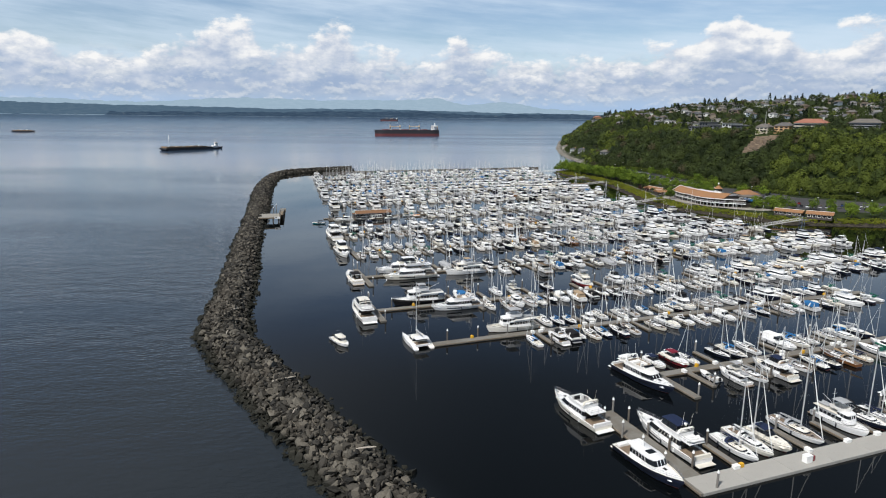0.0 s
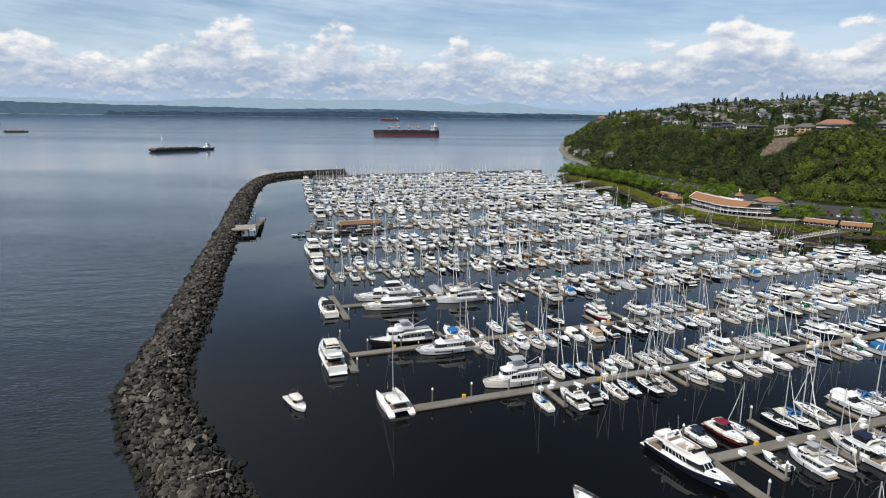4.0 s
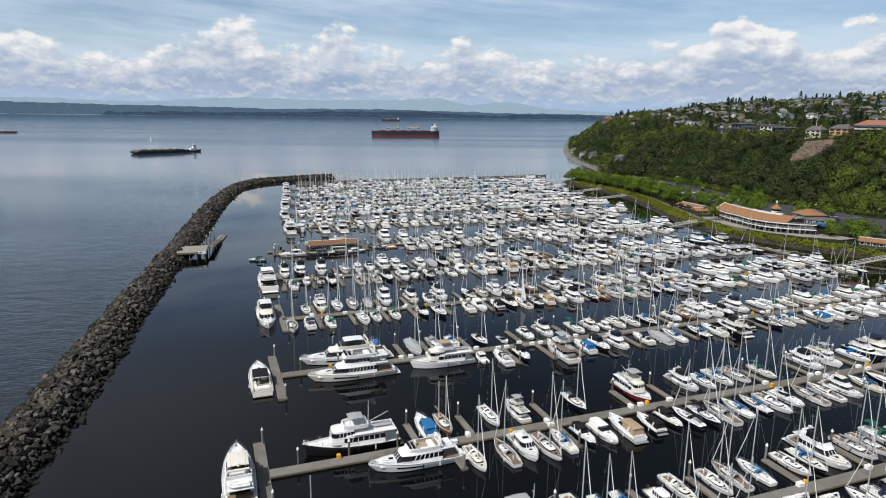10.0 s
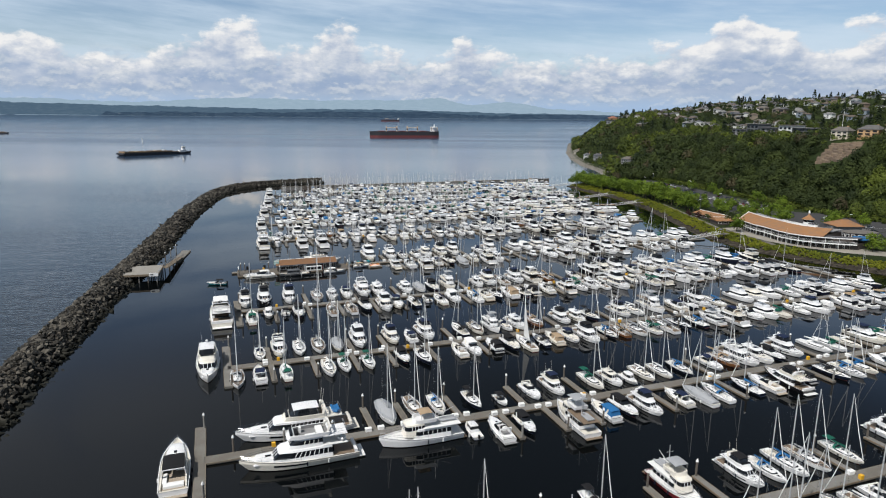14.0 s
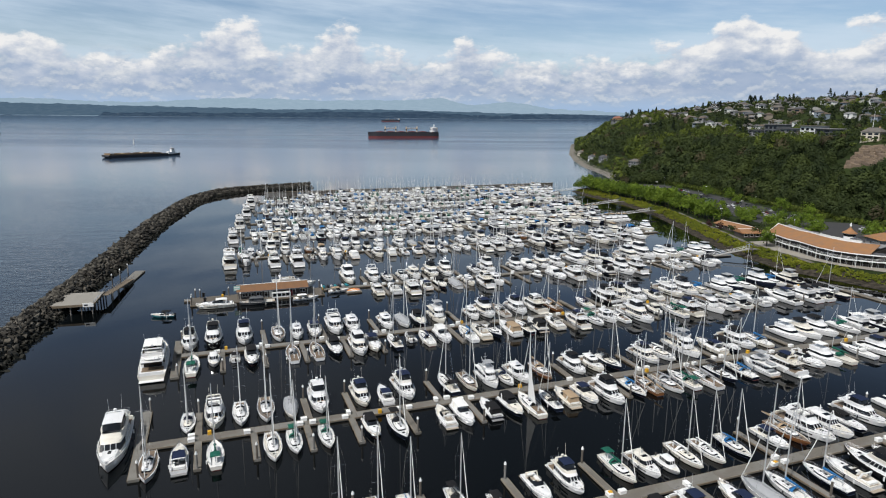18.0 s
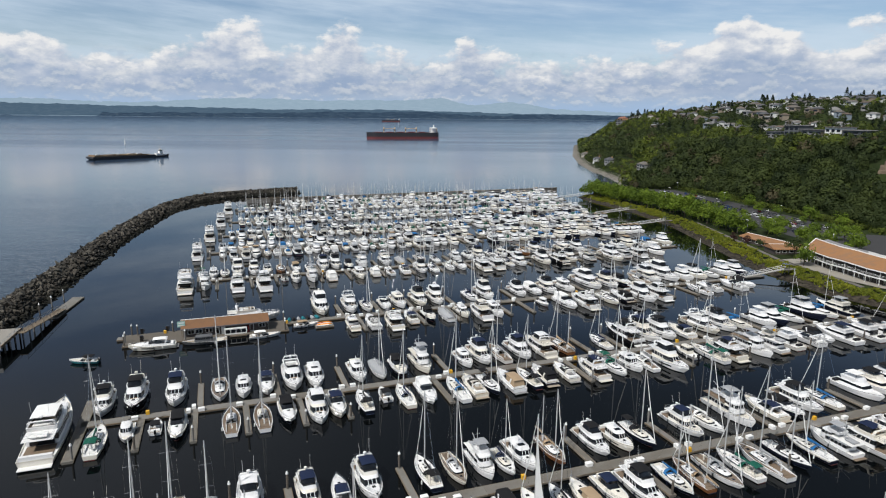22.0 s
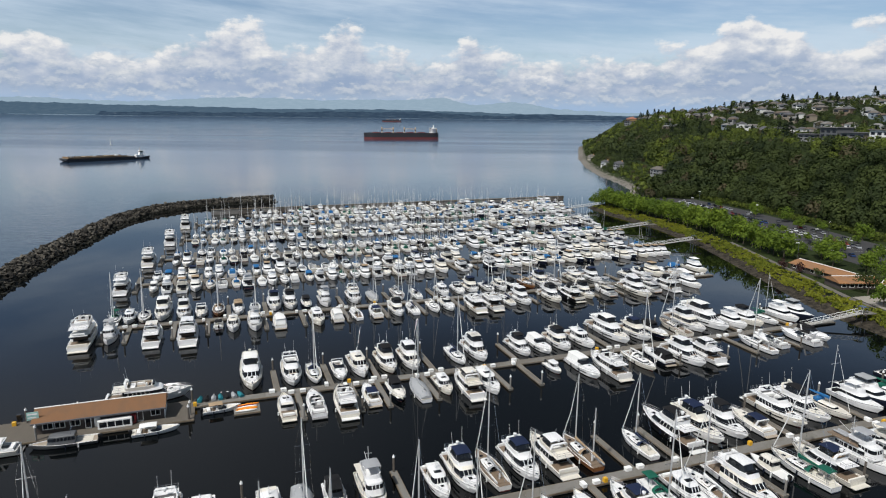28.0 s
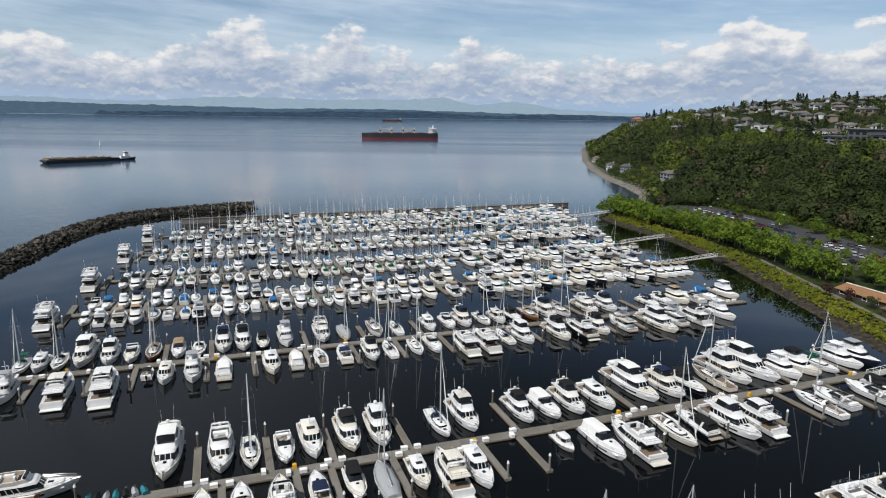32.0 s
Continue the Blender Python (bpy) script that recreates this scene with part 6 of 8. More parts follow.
red = thing("fire_hose_box", "red fire hose box beside a white locker", "box", pose(65.8 + 1.2, 101.1 + 0.45, 0.55, 0, 0, TURN))
part("body", Geo(RED).box(-0.3, 0.3, -0.3, 0.3, 0.0, 1.0, 0.05), red)
part("door", Geo(RED).box(-0.25, 0.25, -0.34, -0.3, 0.1, 0.9, 0.02), red)

# a float along the bank with small tenders tied to it
bank = thing("floating_dock", "narrow floating dock along the bank with tenders tied to it", "dock", group="floating docks")
part("float_section", dock_mesh(27.7, 2.2), bank).matrix_basis = pose(166.8, 373.0, 0, 0, 0, -71.7)
for k in range(5):
    s_ = -13.9 + 27.7 * (k + 0.7) / 5.4
    tender = dinghy("small pale inflatable tender tied to the bank float")
    tender.matrix_basis = pose(166.8 + 0.314 * s_ - -0.949 * 2.1, 373.0 + -0.949 * s_ + 0.314 * 2.1, 0, 0, 0, -71.7 + 4 * k)



# ---- fuel dock with its building ----
SHINGLE = mat("tan_shingles", (0.275, 0.135, 0.055), 0.85, vary=0.3, scale=0.4, fine=4, bump=0.4, second=(0.22, 0.12, 0.062))
OLDSHINGLE = mat("weathered_shingles", (0.185, 0.092, 0.042), 0.9, vary=0.4, scale=0.5, fine=5, bump=0.5, second=(0.15, 0.08, 0.04), stain=(0.10, 0.062, 0.036))
OLDDECK = mat("worn_dock_boards", (0.105, 0.092, 0.074), 0.9, vary=0.35, scale=0.4, fine=4, stain=(0.06, 0.054, 0.045))
TRIMW = mat("white_trim", (0.74, 0.74, 0.72), 0.5, vary=0.08)
BROWNWALL = mat("dark_siding", (0.055, 0.045, 0.04), 0.7, vary=0.3, scale=1, fine=6)
GREYWALL = mat("grey_siding", (0.22, 0.22, 0.22), 0.7, vary=0.25, scale=0.6, fine=5)
CREAM = mat("cream_stucco", (0.52, 0.46, 0.37), 0.85, vary=0.18, scale=0.3, fine=4)
TANWALL = mat("ochre_stucco", (0.42, 0.26, 0.13), 0.85, vary=0.2, scale=0.3, fine=4)
WHITEWALL = mat("white_siding", (0.62, 0.62, 0.60), 0.7, vary=0.12, scale=0.3, fine=5)
SLATE = mat("grey_shingles", (0.078, 0.078, 0.084), 0.9, vary=0.35, scale=0.4, fine=3, rnd=((0.12, 0.108, 0.095), 0.55))
REDTILE = mat("red_tiles", (0.27, 0.115, 0.075), 0.8, vary=0.3, scale=0.4, fine=4)


def fuel_dock():
    dock = thing("fuel_dock", "wide floating fuel dock with timber edge and tall piles", "dock")
    g = dock_mesh(43, 9.5)
    g.mats[0] = OLDDECK
    x, y = spot(85.5, 362.5)
    part("float_section", g, dock).matrix_basis = pose(x, y, 0.01, 0, 0, TURN)
    for u, v in ((64.5, 358.5), (64.5, 361), (65.5, 367), (106, 358.2), (106.2, 360.2), (106.4, 366.5), (79.5, 358)):
        pile(dock, u, v)
    hut = thing("fuel_dock_building", "long dark shop building with tan shingle roof and white windows", "building")
    x, y = spot(90.2, 363.0)
    hut.matrix_basis = pose(x, y, 0.53, 0, 0, TURN)
    part("wall", Geo(BROWNWALL).box(-11.2, 11.2, -2.6, 2.9, 0, 2.7), hut)
    eave, ridge = 2.65, 4.1
    roof = Geo(OLDSHINGLE)
    roof.loft([[(-11.8, -3.5, eave), (-11.8, 0.4, ridge), (-11.8, 3.4, eave), (-11.8, 3.4, eave - 0.15), (-11.8, -3.5, eave - 0.15)], [(11.6, -3.5, eave), (11.6, 0.4, ridge), (11.6, 3.4, eave), (11.6, 3.4, eave - 0.15), (11.6, -3.5, eave - 0.15)]])
    r = part("roof", roof, hut, "weathered brown shingle roof")
    part("ridge_cap", Geo(TRIMW).box(-11.85, 11.65, 0.25, 0.55, ridge - 0.02, ridge + 0.07, 0.02), r, "white ridge board")
    part("gutter", Geo(SLATE).box(-11.8, 11.6, -3.75, -3.45, eave - 0.25, eave + 0.02), r, "dark eave board")
    win = Geo(TRIMW).box(-0.9, 0.9, -0.05, 0.05, -0.65, 0.65, 0.01).mesh("window")
    pane = Geo(GLASS).box(-0.36, 0.36, -0.04, 0.02, -0.52, 0.52).mesh("pane")
    for k, x in enumerate((-9.2, -7.2, -4.6, 9.6)):
        w = part("window", win, hut)
        w.matrix_basis = pose(x, -2.66, 1.45)
        for dx in (-0.42, 0.42):
            part("pane", pane, w).matrix_basis = pose(dx, -0.03, 0)
    for x, m in ((-2.4, GLASS), (-0.8, TRIMW), (6.8, BROWNWALL)):
        part("door", Geo(TRIMW).box(-0.55, 0.55, -0.06, 0.04, 0, 2.1, 0.02).use(m).box(-0.42, 0.42, -0.09, -0.02, 0.25, 1.95), hut).matrix_basis = pose(x, -2.65, 0)
    part("gable_board", Geo(TRIMW).box(11.2, 11.28, -2.7, 3.0, 0, 2.6), hut, "white end wall")
    cooler = tagged(new("ice_cabinet", Geo(TRIMW).box(-3, 3, -0.5, 0.5, 0, 1.7, 0.04).use(GLASS).box(-2.7, -1.4, -0.52, -0.4, 0.35, 1.4).box(-1.25, 0, -0.52, -0.4, 0.35, 1.4).box(0.15, 1.35, -0.52, -0.4, 0.35, 1.4).box(1.5, 2.7, -0.52, -0.4, 0.35, 1.4).mesh("ice_cabinet")),
                    "row of white glazed cabinets against the shop", "cabinet")
    x, y = spot(92.6, 359.4)
    cooler.matrix_basis = pose(x, y, 0.54, 0, 0, TURN)
    vend = tagged(new("vending_machine", Geo(RED).box(-0.5, 0.5, -0.4, 0.4, 0, 1.8, 0.03).use(GLASS).box(-0.4, 0.15, -0.42, -0.3, 0.5, 1.6).mesh("vending_machine")), "red vending machine by the shop", "machine")
    x, y = spot(95.8, 360.0)
    vend.matrix_basis = pose(x, y, 0.54, 0, 0, TURN)
    for u, v in ((68, 367.5), (74.5, 367.6), (68.5, 361)):
        x, y = spot(u, v)
        pump = thing("fuel_pump", "dark fuel pump with hose on the dock", "pump", pose(x, y, 0.54, 0, 0, TURN), group="fuel pumps")
        part("cabinet", Geo(BLACK).box(-0.4, 0.4, -0.3, 0.3, 0, 1.5, 0.05), pump)
        part("hose_reel", Geo(RUBBER).tube([(0.55, 0.35 * math.cos(t), 0.9 + 0.35 * math.sin(t)) for t in (i * math.pi / 5 for i in range(11))], 0.07, 5), pump)
    x, y = spot(78.6, 361.0)
    sign = thing("dock_sign", "pale green sign board on a post", "sign", pose(x, y, 0.53, 0, 0, TURN))
    part("post", Geo(TIMBER).box(-0.08, 0.08, -0.08, 0.08, 0, 4.2), sign)
    part("board", Geo(mat("sign_green", (0.28, 0.46, 0.42), 0.5)).box(-1.0, 1.0, -0.14, -0.08, 2.9, 4.5, 0.02).use(TRIMW).box(-0.8, 0.8, -0.16, -0.13, 3.9, 4.2).box(-0.8, 0.6, -0.16, -0.13, 3.3, 3.5), sign)
    # boats at the fuel dock
    alongside(lambda: express_cruiser(11.5, 3.6, label="white express cruiser alongside the fuel dock", canvas="white"), 71.6, 355.4, 180)
    alongside(lambda: runabout(11.5, 3.2, pilot=True, paint=WORKGREY, house=WORKGREY, deck=DECKDARK, label="dark grey aluminium workboat with a small wheelhouse", name="workboat"), 84.5, 355.6, 180)
    alongside(lambda: runabout(8.5, 2.7, canvas="white", label="white centre-console boat with a white top"), 100.2, 355.4, 2)
    alongside(lambda: motor_yacht(17, 4.8, top="", label="large white sport yacht behind the shop building"), 97.5, 371.6, 0)
    tour = alongside(lambda: runabout(7.5, 2.4, canvas="tan", label="small electric launch with a tan canopy"), 112.3, 361.0, 4)
    for k in range(7):
        x, y = spot(108.0 + 1.35 * k, 366.4)
        sc = thing("parked_scooter", "small jet boat stowed on the dock edge", "scooter", pose(x, y, 0.54, 0, 0, TURN + 80 + 5 * k), group="jet boats on the dock")
        part("body", Geo(CANVAS[("teal", "black", "grey")[k % 3]]).loft([[(x_, w * sy, z) for sy, z in ((-1, 0.1), (-1, 0.5), (0, h), (1, 0.5), (1, 0.1))] for x_, w, h in ((-1.2, 0.45, 0.7), (-0.2, 0.5, 0.95), (0.5, 0.4, 0.9), (1.3, 0.08, 0.55))]), sc)
        part("handlebar", Geo(BLACK).tube([(0.35, -0.35, 1.1), (0.45, 0, 1.0), (0.35, 0.35, 1.1)], 0.04, 4), sc)
    for k, c in enumerate(("white", "orange", "orange", "white", "burgundy", "orange")):
        x, y = spot(117.0 + 0.1 * k, 358.2 + 0.55 * k)
        ky = tagged(new("kayak", Geo(CANVAS[c]).loft([[(x_, r * math.cos(t), 0.2 + 0.18 * math.sin(t) * (r / 0.35 + 0.2)) for t in (i * math.pi / 4 for i in range(8))] for x_, r in ((-2.2, 0.03), (-1.4, 0.22), (0, 0.35), (1.4, 0.22), (2.2, 0.03))]).mesh("kayak")),
                    c + " plastic kayak lying on the dock", "kayak", group="kayaks on the dock")
        ky.matrix_basis = pose(x, y, 0.55, 0, 0, TURN + 4 * (k % 2))
    raft = thing("kayak_float", "small float beside the dock holding kayaks", "dock")
    x, y = spot(117.2, 359.4)
    part("float_section", dock_mesh(5.2, 4.0), raft).matrix_basis = pose(x, y, 0.0, 0, 0, TURN)


fuel_dock()


# ---- loading platform on the breakwater ----
def platform():
    plat = thing("loading_platform", "weathered timber platform on piles beside the breakwater", "pier")
    m = pose(-97, 356, 0, 0, 0, 16)
    planks = Geo(mat("platform_planks", (0.25, 0.235, 0.205), 0.9, vary=0.25, scale=0.5, fine=5, stain=(0.22, 0.2, 0.17))).box(-6.6, 6.6, -0.235, 0.235, 3.0, 3.2, 0.01).mesh("plank")
    for k in range(30):
        part("plank", planks, plat).matrix_basis = m @ pose(0, -7.1 + 0.49 * k, 0)
    part("edge_beam", Geo(TIMBER).box(-6.7, 6.7, -7.6, -7.35, 2.6, 3.3).box(6.45, 6.7, -7.35, 7.3, 2.6, 3.3), plat).matrix_basis = m
    leg = Geo(PILE).tube([(0, 0, -4), (0, 0, 3.0)], 0.22, 7).mesh("support_post")
    for x in (-6, -3, 0, 3, 6):
        for y in (-7, -3.5, 0, 3.5, 7):
            if x > 0 or y < -5:
                part("support_post", leg, plat).matrix_basis = m @ pose(x, y, 0)
    part("sign_board", Geo(TRIMW).box(3.6, 6.6, -7.75, -7.65, 2.5, 3.7, 0.02).use(BLACK).box(4.0, 5.0, -7.78, -7.74, 2.9, 3.3), plat, "white notice board with dark marks").matrix_basis = m
    rail = Geo(STEEL)
    for x in range(7):
        rail.tube([(6.6, -7.2 + 2.35 * x, 3.2), (6.6, -7.2 + 2.35 * x, 4.2)], 0.04, 4)
    for z in (3.7, 4.2):
        rail.tube([(6.6, -7.2, z), (6.6, 6.9, z)], 0.035, 4)
    part("railing", rail, plat).matrix_basis = m
    ramp = thing("access_ramp", "sloping timber gangway with railings from platform to float", "gangway")
    a, b = Vector((-90.6, 361, 3.15)), Vector((-96.2, 389, 1.0))
    d = (b - a)
    turn = math.degrees(math.atan2(d.y, d.x))
    tilt = math.degrees(math.atan2(-d.z, math.hypot(d.x, d.y)))
    m2 = pose(a.x, a.y, a.z, 0, tilt, turn)
    n = d.length
    part("walkway", Geo(TIMBER).box(0, n, -1.2, 1.2, -0.2, 0.0, 0.02), ramp).matrix_basis = m2
    for s in (-1, 1):
        g = Geo(PILE)
        for k in range(13):
            g.tube([(n * k / 12, s * 1.15, 0), (n * k / 12, s * 1.15, 1.1)], 0.04, 4)
            if k < 12:
                g.tube([(n * k / 12, s * 1.15, 0), (n * (k + 1) / 12, s * 1.15, 1.1)], 0.03, 4)
        g.tube([(0, s * 1.15, 1.1), (n, s * 1.15, 1.1)], 0.05, 4)
        part("railing", g, ramp).matrix_basis = m2
    for t in (0.12, 0.36, 0.6):
        p = a.lerp(b, t)
        part("support_post", Geo(PILE).tube([(0.9, 0, -4), (0.9, 0, p.z - 0.1)], 0.2, 6).tube([(-0.9, 0, -4), (-0.9, 0, p.z - 0.1)], 0.2, 6), ramp).matrix_basis = pose(p.x, p.y, 0, 0, 0, turn - 90)
    fl = thing("platform_float", "small timber float at the foot of the gangway", "dock")
    part("float_section", dock_mesh(22, 3.6), fl).matrix_basis = pose(-97.6, 393, 0, 0, 0, 101)
    for x, y in ((-101.4, 386), (-102.6, 394), (-103.6, 402)):
        ob = part("mooring_post", pile_mesh, fl)
        ob.matrix_basis = pose(x, y, 0)
        part("pile_cap", cap_mesh, ob)


platform()


# ---- gangways from the shore ----
def gangway(a, b, wide=1.6):
    ob = thing("gangway", "white steel truss gangway down to a dock", "gangway", group="gangways from the shore")
    a, b = Vector(a), Vector(b)
    d = b - a
    n = d.length
    m = pose(a.x, a.y, a.z, 0, math.degrees(math.atan2(-d.z, math.hypot(d.x, d.y))), math.degrees(math.atan2(d.y, d.x)))
    part("walkway", Geo(CONCNEW).box(0, n, -wide / 2, wide / 2, -0.15, 0.0, 0.02), ob).matrix_basis = m
    for s in (-1, 1):
        g = Geo(TRIMW)
        k = max(4, int(n / 2))
        for i in range(k + 1):
            g.tube([(n * i / k, s * wide / 2, 0), (n * i / k, s * wide / 2, 1.2)], 0.05, 4)
            if i < k:
                g.tube([(n * i / k, s * wide / 2, 0), (n * (i + 1) / k, s * wide / 2, 1.2)], 0.035, 4)
        g.tube([(0, s * wide / 2, 1.2), (n, s * wide / 2, 1.2)], 0.06, 4)
        part("truss", g, ob).matrix_basis = m
    gate = Geo(STEEL)
    for x in (-1.6, 0.0):
        for s in (-1, 1):
            gate.box(x - 0.1, x + 0.1, s * 1.0 - 0.1, s * 1.0 + 0.1, -4, 1.9)
    gate.box(-1.7, 0.1, -1.15, 1.15, 1.85, 1.98, 0.05).use(CONC).box(-4.5, 0.3, -1.5, 1.5, -0.3, -0.02)
    part("gate_frame", gate, ob).matrix_basis = pose(a.x, a.y, a.z, 0, 0, math.degrees(math.atan2(d.y, d.x)) + 0.0)
    return ob


gangway((154, 440.5, 3.6), (134, 435.5, 0.9))
gangway((147, 556.5, 3.6), (121, 550.6, 0.9))
gangway((139, 600, 3.6), (117, 596, 0.9))
gangway((131, 681, 3.4), (104, 668, 1.6))
gangway((208, 355, 3.5), (181, 347, 0.9))


# ---- ships ----
SHIPRED = mat("ship_red", (0.13, 0.03, 0.028), 0.6, vary=0.35, scale=0.05, fine=0.5)
SHIPBLACK = mat("ship_black", (0.025, 0.025, 0.03), 0.6, vary=0.3, scale=0.05, fine=0.6)
SHIPBUFF = mat("ship_buff", (0.55, 0.42, 0.28), 0.6, vary=0.2)


def bulk_carrier(x, y, z, turn, L, label):
    ship = thing("cargo_ship", label, "ship", pose(x, y, z, 0, 0, turn), group="ships at anchor")
    k = L / 194.0
    B = 32 * k

    def ring(s, zz, flare=0.0):
        w = B / 2 * (1 if s < 0.86 else 1 - ((s - 0.86) / 0.14) ** 2 * (1 - flare)) * (1 if s > 0.08 else 0.75 + 0.25 * s / 0.08)
        return (-L / 2 + L * s + (3 * k * flare if s > 0.97 else 0), max(w, 0.4), zz)

    st = [i / 24 for i in range(25)]
    for name, za, zb, m in (("lower_hull", -1.0, 6.0 * k, SHIPRED), ("upper_hull", 6.0 * k, 17 * k, SHIPBLACK)):
        g = Geo(m)
        for sy in (-1, 1):
            g.loft([[(p[0], sy * p[1], p[2]) for p in (ring(s, za), ring(s, zb, 0.25 if zb > 12 * k else 0.1))] for s in st], False, False, False)
        a, b = ring(0, za), ring(0, zb)
        g.add([(a[0], -a[1], za), (a[0], a[1], za), (b[0], b[1], zb), (b[0], -b[1], zb)], [(0, 1, 2, 3)])
        if zb > 12 * k:
            g.use(SHIPRED).loft([[(ring(s, zb, 0.25)[0], sy * ring(s, zb, 0.25)[1], zb - 0.6 * k) for sy in (-1, 1)] for s in st], False, False, False)
        part(name, g, ship)
    for i in range(5):
        xc = -L * 0.27 + L * 0.152 * i
        part("hatch_cover", Geo(SHIPRED).box(xc - 9 * k, xc + 9 * k, -8 * k, 8 * k, 16 * k, 18.5 * k, 0.3 * k), ship)
    for i in range(4):
        xc = -L * 0.194 + L * 0.152 * i
        g = Geo(SHIPBUFF).box(xc - 1.2 * k, xc + 1.2 * k, -1.2 * k, 1.2 * k, 16 * k, 31 * k, 0.2 * k).box(xc - 1.5 * k, xc + 1.5 * k, -1.6 * k, 1.6 * k, 25 * k, 28.5 * k, 0.3 * k)
        way = 1 if i % 2 else -1
        g.tube([(xc, 0, 26 * k), (xc - way * 25 * k, 0, 27.5 * k)], [0.6 * k, 0.35 * k], 5).use(SHIPBLACK).box(xc - 1.6 * k, xc + 1.6 * k, -1.8 * k, 1.8 * k, 21.5 * k, 25 * k, 0.3 * k)
        part("deck_crane", g, ship, "buff deck crane with its jib laid level")
    house = part("deckhouse", Geo(TRIMW).box(-L * 0.47, -L * 0.40, -11 * k, 11 * k, 16 * k, 27 * k, 0.4 * k).box(-L * 0.465, -L * 0.405, -15.5 * k, 15.5 * k, 27 * k, 30 * k, 0.3 * k).box(-L * 0.45, -L * 0.44, -1 * k, 1 * k, 30 * k, 37 * k), ship, "white deckhouse with bridge")
    part("funnel", Geo(SHIPBUFF).box(-L * 0.492, -L * 0.474, -4 * k, 4 * k, 16 * k, 28 * k, 0.3 * k), ship)
    wb = Geo(GLASS)
    for zz in (19, 22.2, 24.6, 28):
        wb.box(-L * 0.4 - 0.05, -L * 0.4 + 0.15 if zz < 32 else -L * 0.404, -10 * k, 10 * k, (zz + 0.2) * k, (zz + 1.4) * k)
    part("window_row", wb, house)
    return ship


bulk_carrier(-94.5, 1923, 0, 180 + 16, 194, "large bulk carrier at anchor, black over red hull, four cranes")
bulk_carrier(-330, 4300, 22, 180 + 8, 118, "small distant cargo ship at anchor with red hull")


def barge(x, y, turn, L, label, tug=True):
    b = thing("barge", label, "barge", pose(x, y, 0, 0, 0, turn), group="barges at anchor")
    w = 11
    part("hull", Geo(SHIPBLACK).loft([[(x_, -w, z0), (x_, -w, 4.2), (x_, w, 4.2), (x_, w, z0)] for x_, z0 in ((-L / 2, 2.0), (-L / 2 + 6, -1), (L / 2 - 6, -1), (L / 2, 2.0))]), b)
    part("deck", Geo(mat("barge_deck", (0.13, 0.11, 0.085), 0.85, vary=0.4, scale=0.1, fine=1)).box(-L / 2 + 0.5, L / 2 - 0.5, -w + 0.4, w - 0.4, 4.2, 4.4), b)
    part("bin_wall", Geo(mat("rust_steel", (0.20, 0.13, 0.07), 0.8, vary=0.4, scale=0.15, fine=1.2)).box(-L / 2 + 3, L / 2 - 10, -w + 1.5, -w + 2.2, 4.3, 6.0).box(-L / 2 + 3, L / 2 - 10, w - 2.2, w - 1.5, 4.3, 6.0).box(-L / 2 + 3, -L / 2 + 4, -w + 1.5, w - 1.5, 4.3, 6.5), b)
    rng = random.Random(L)
    part("pipework", Geo(SHIPBUFF).tube([(-L / 2 + 8, 0, 5.2), (L / 2 - 14, 0.5, 5.2)], 0.6, 6).tube([(-L / 2 + 12, 4, 5.0), (L / 2 - 22, 4, 5.0)], 0.4, 6), b)
    for i in range(5):
        xc = -L / 2 + 10 + (L - 30) * i / 4
        part("deck_locker", Geo(SHIPBUFF if i % 2 else TRIMW).box(xc - 2, xc + 2, -3 + rng.uniform(-3, 3), 0, 4.4, 6.2 + rng.uniform(0, 1.2), 0.1), b)
    if tug:
        t = thing("tugboat", "small dark tugboat with white house at the barge's stern", "ship")
        m = pose(x, y, 0, 0, 0, turn) @ pose(L / 2 + 10, 0, 0, 0, 0, 0)
        t.matrix_basis = m
        part("hull", Geo(SHIPBLACK).loft([[(-15, -4.5, 2.4), (-15, -4, -1), (-15, 4, -1), (-15, 4.5, 2.4)], [(0, -5, 2.4), (0, -4.5, -1), (0, 4.5, -1), (0, 5, 2.4)], [(10, -4, 3.2), (9, -3, -1), (9, 3, -1), (10, 4, 3.2)], [(15, -0.3, 4), (13, -0.2, -1), (13, 0.2, -1), (15, 0.3, 4)]]), t)
        part("deckhouse", Geo(TRIMW).box(-5, 6, -3, 3, 2.4, 5.6, 0.2).box(0, 4.5, -2.4, 2.4, 5.6, 11, 0.2), t)
        part("window_row", Geo(GLASS).box(-0.1, 4.6, -2.5, 2.5, 9.2, 10.3), t)
        part("mast", Geo(SHIPBUFF).tube([(1, 0, 11), (1, 0, 17)], 0.2, 5), t)


barge(-420, 1068, 51, 84, "long low black fuel barge at anchor with deck piping")
barge(-1240, 1925, 20, 58, "distant loaded barge at anchor", tug=False)
buoy = thing("channel_buoy", "small white channel buoy afloat", "buoy", pose(-622, 1480, 0))
part("float", Geo(TRIMW).loft([[(r * math.cos(t), r * math.sin(t), z) for t in (i * math.pi / 4 for i in range(8))] for r, z in ((1.5, -0.5), (2.0, 0.6), (1.2, 1.4))]), buoy)
part("tower", Geo(TRIMW).loft([[(r * math.cos(t), r * math.sin(t), z) for t in (i * math.pi / 2 for i in range(4))] for r, z in ((1.3, 1.3), (0.5, 8.0), (1.0, 8.2), (0.2, 10.0))]), buoy)


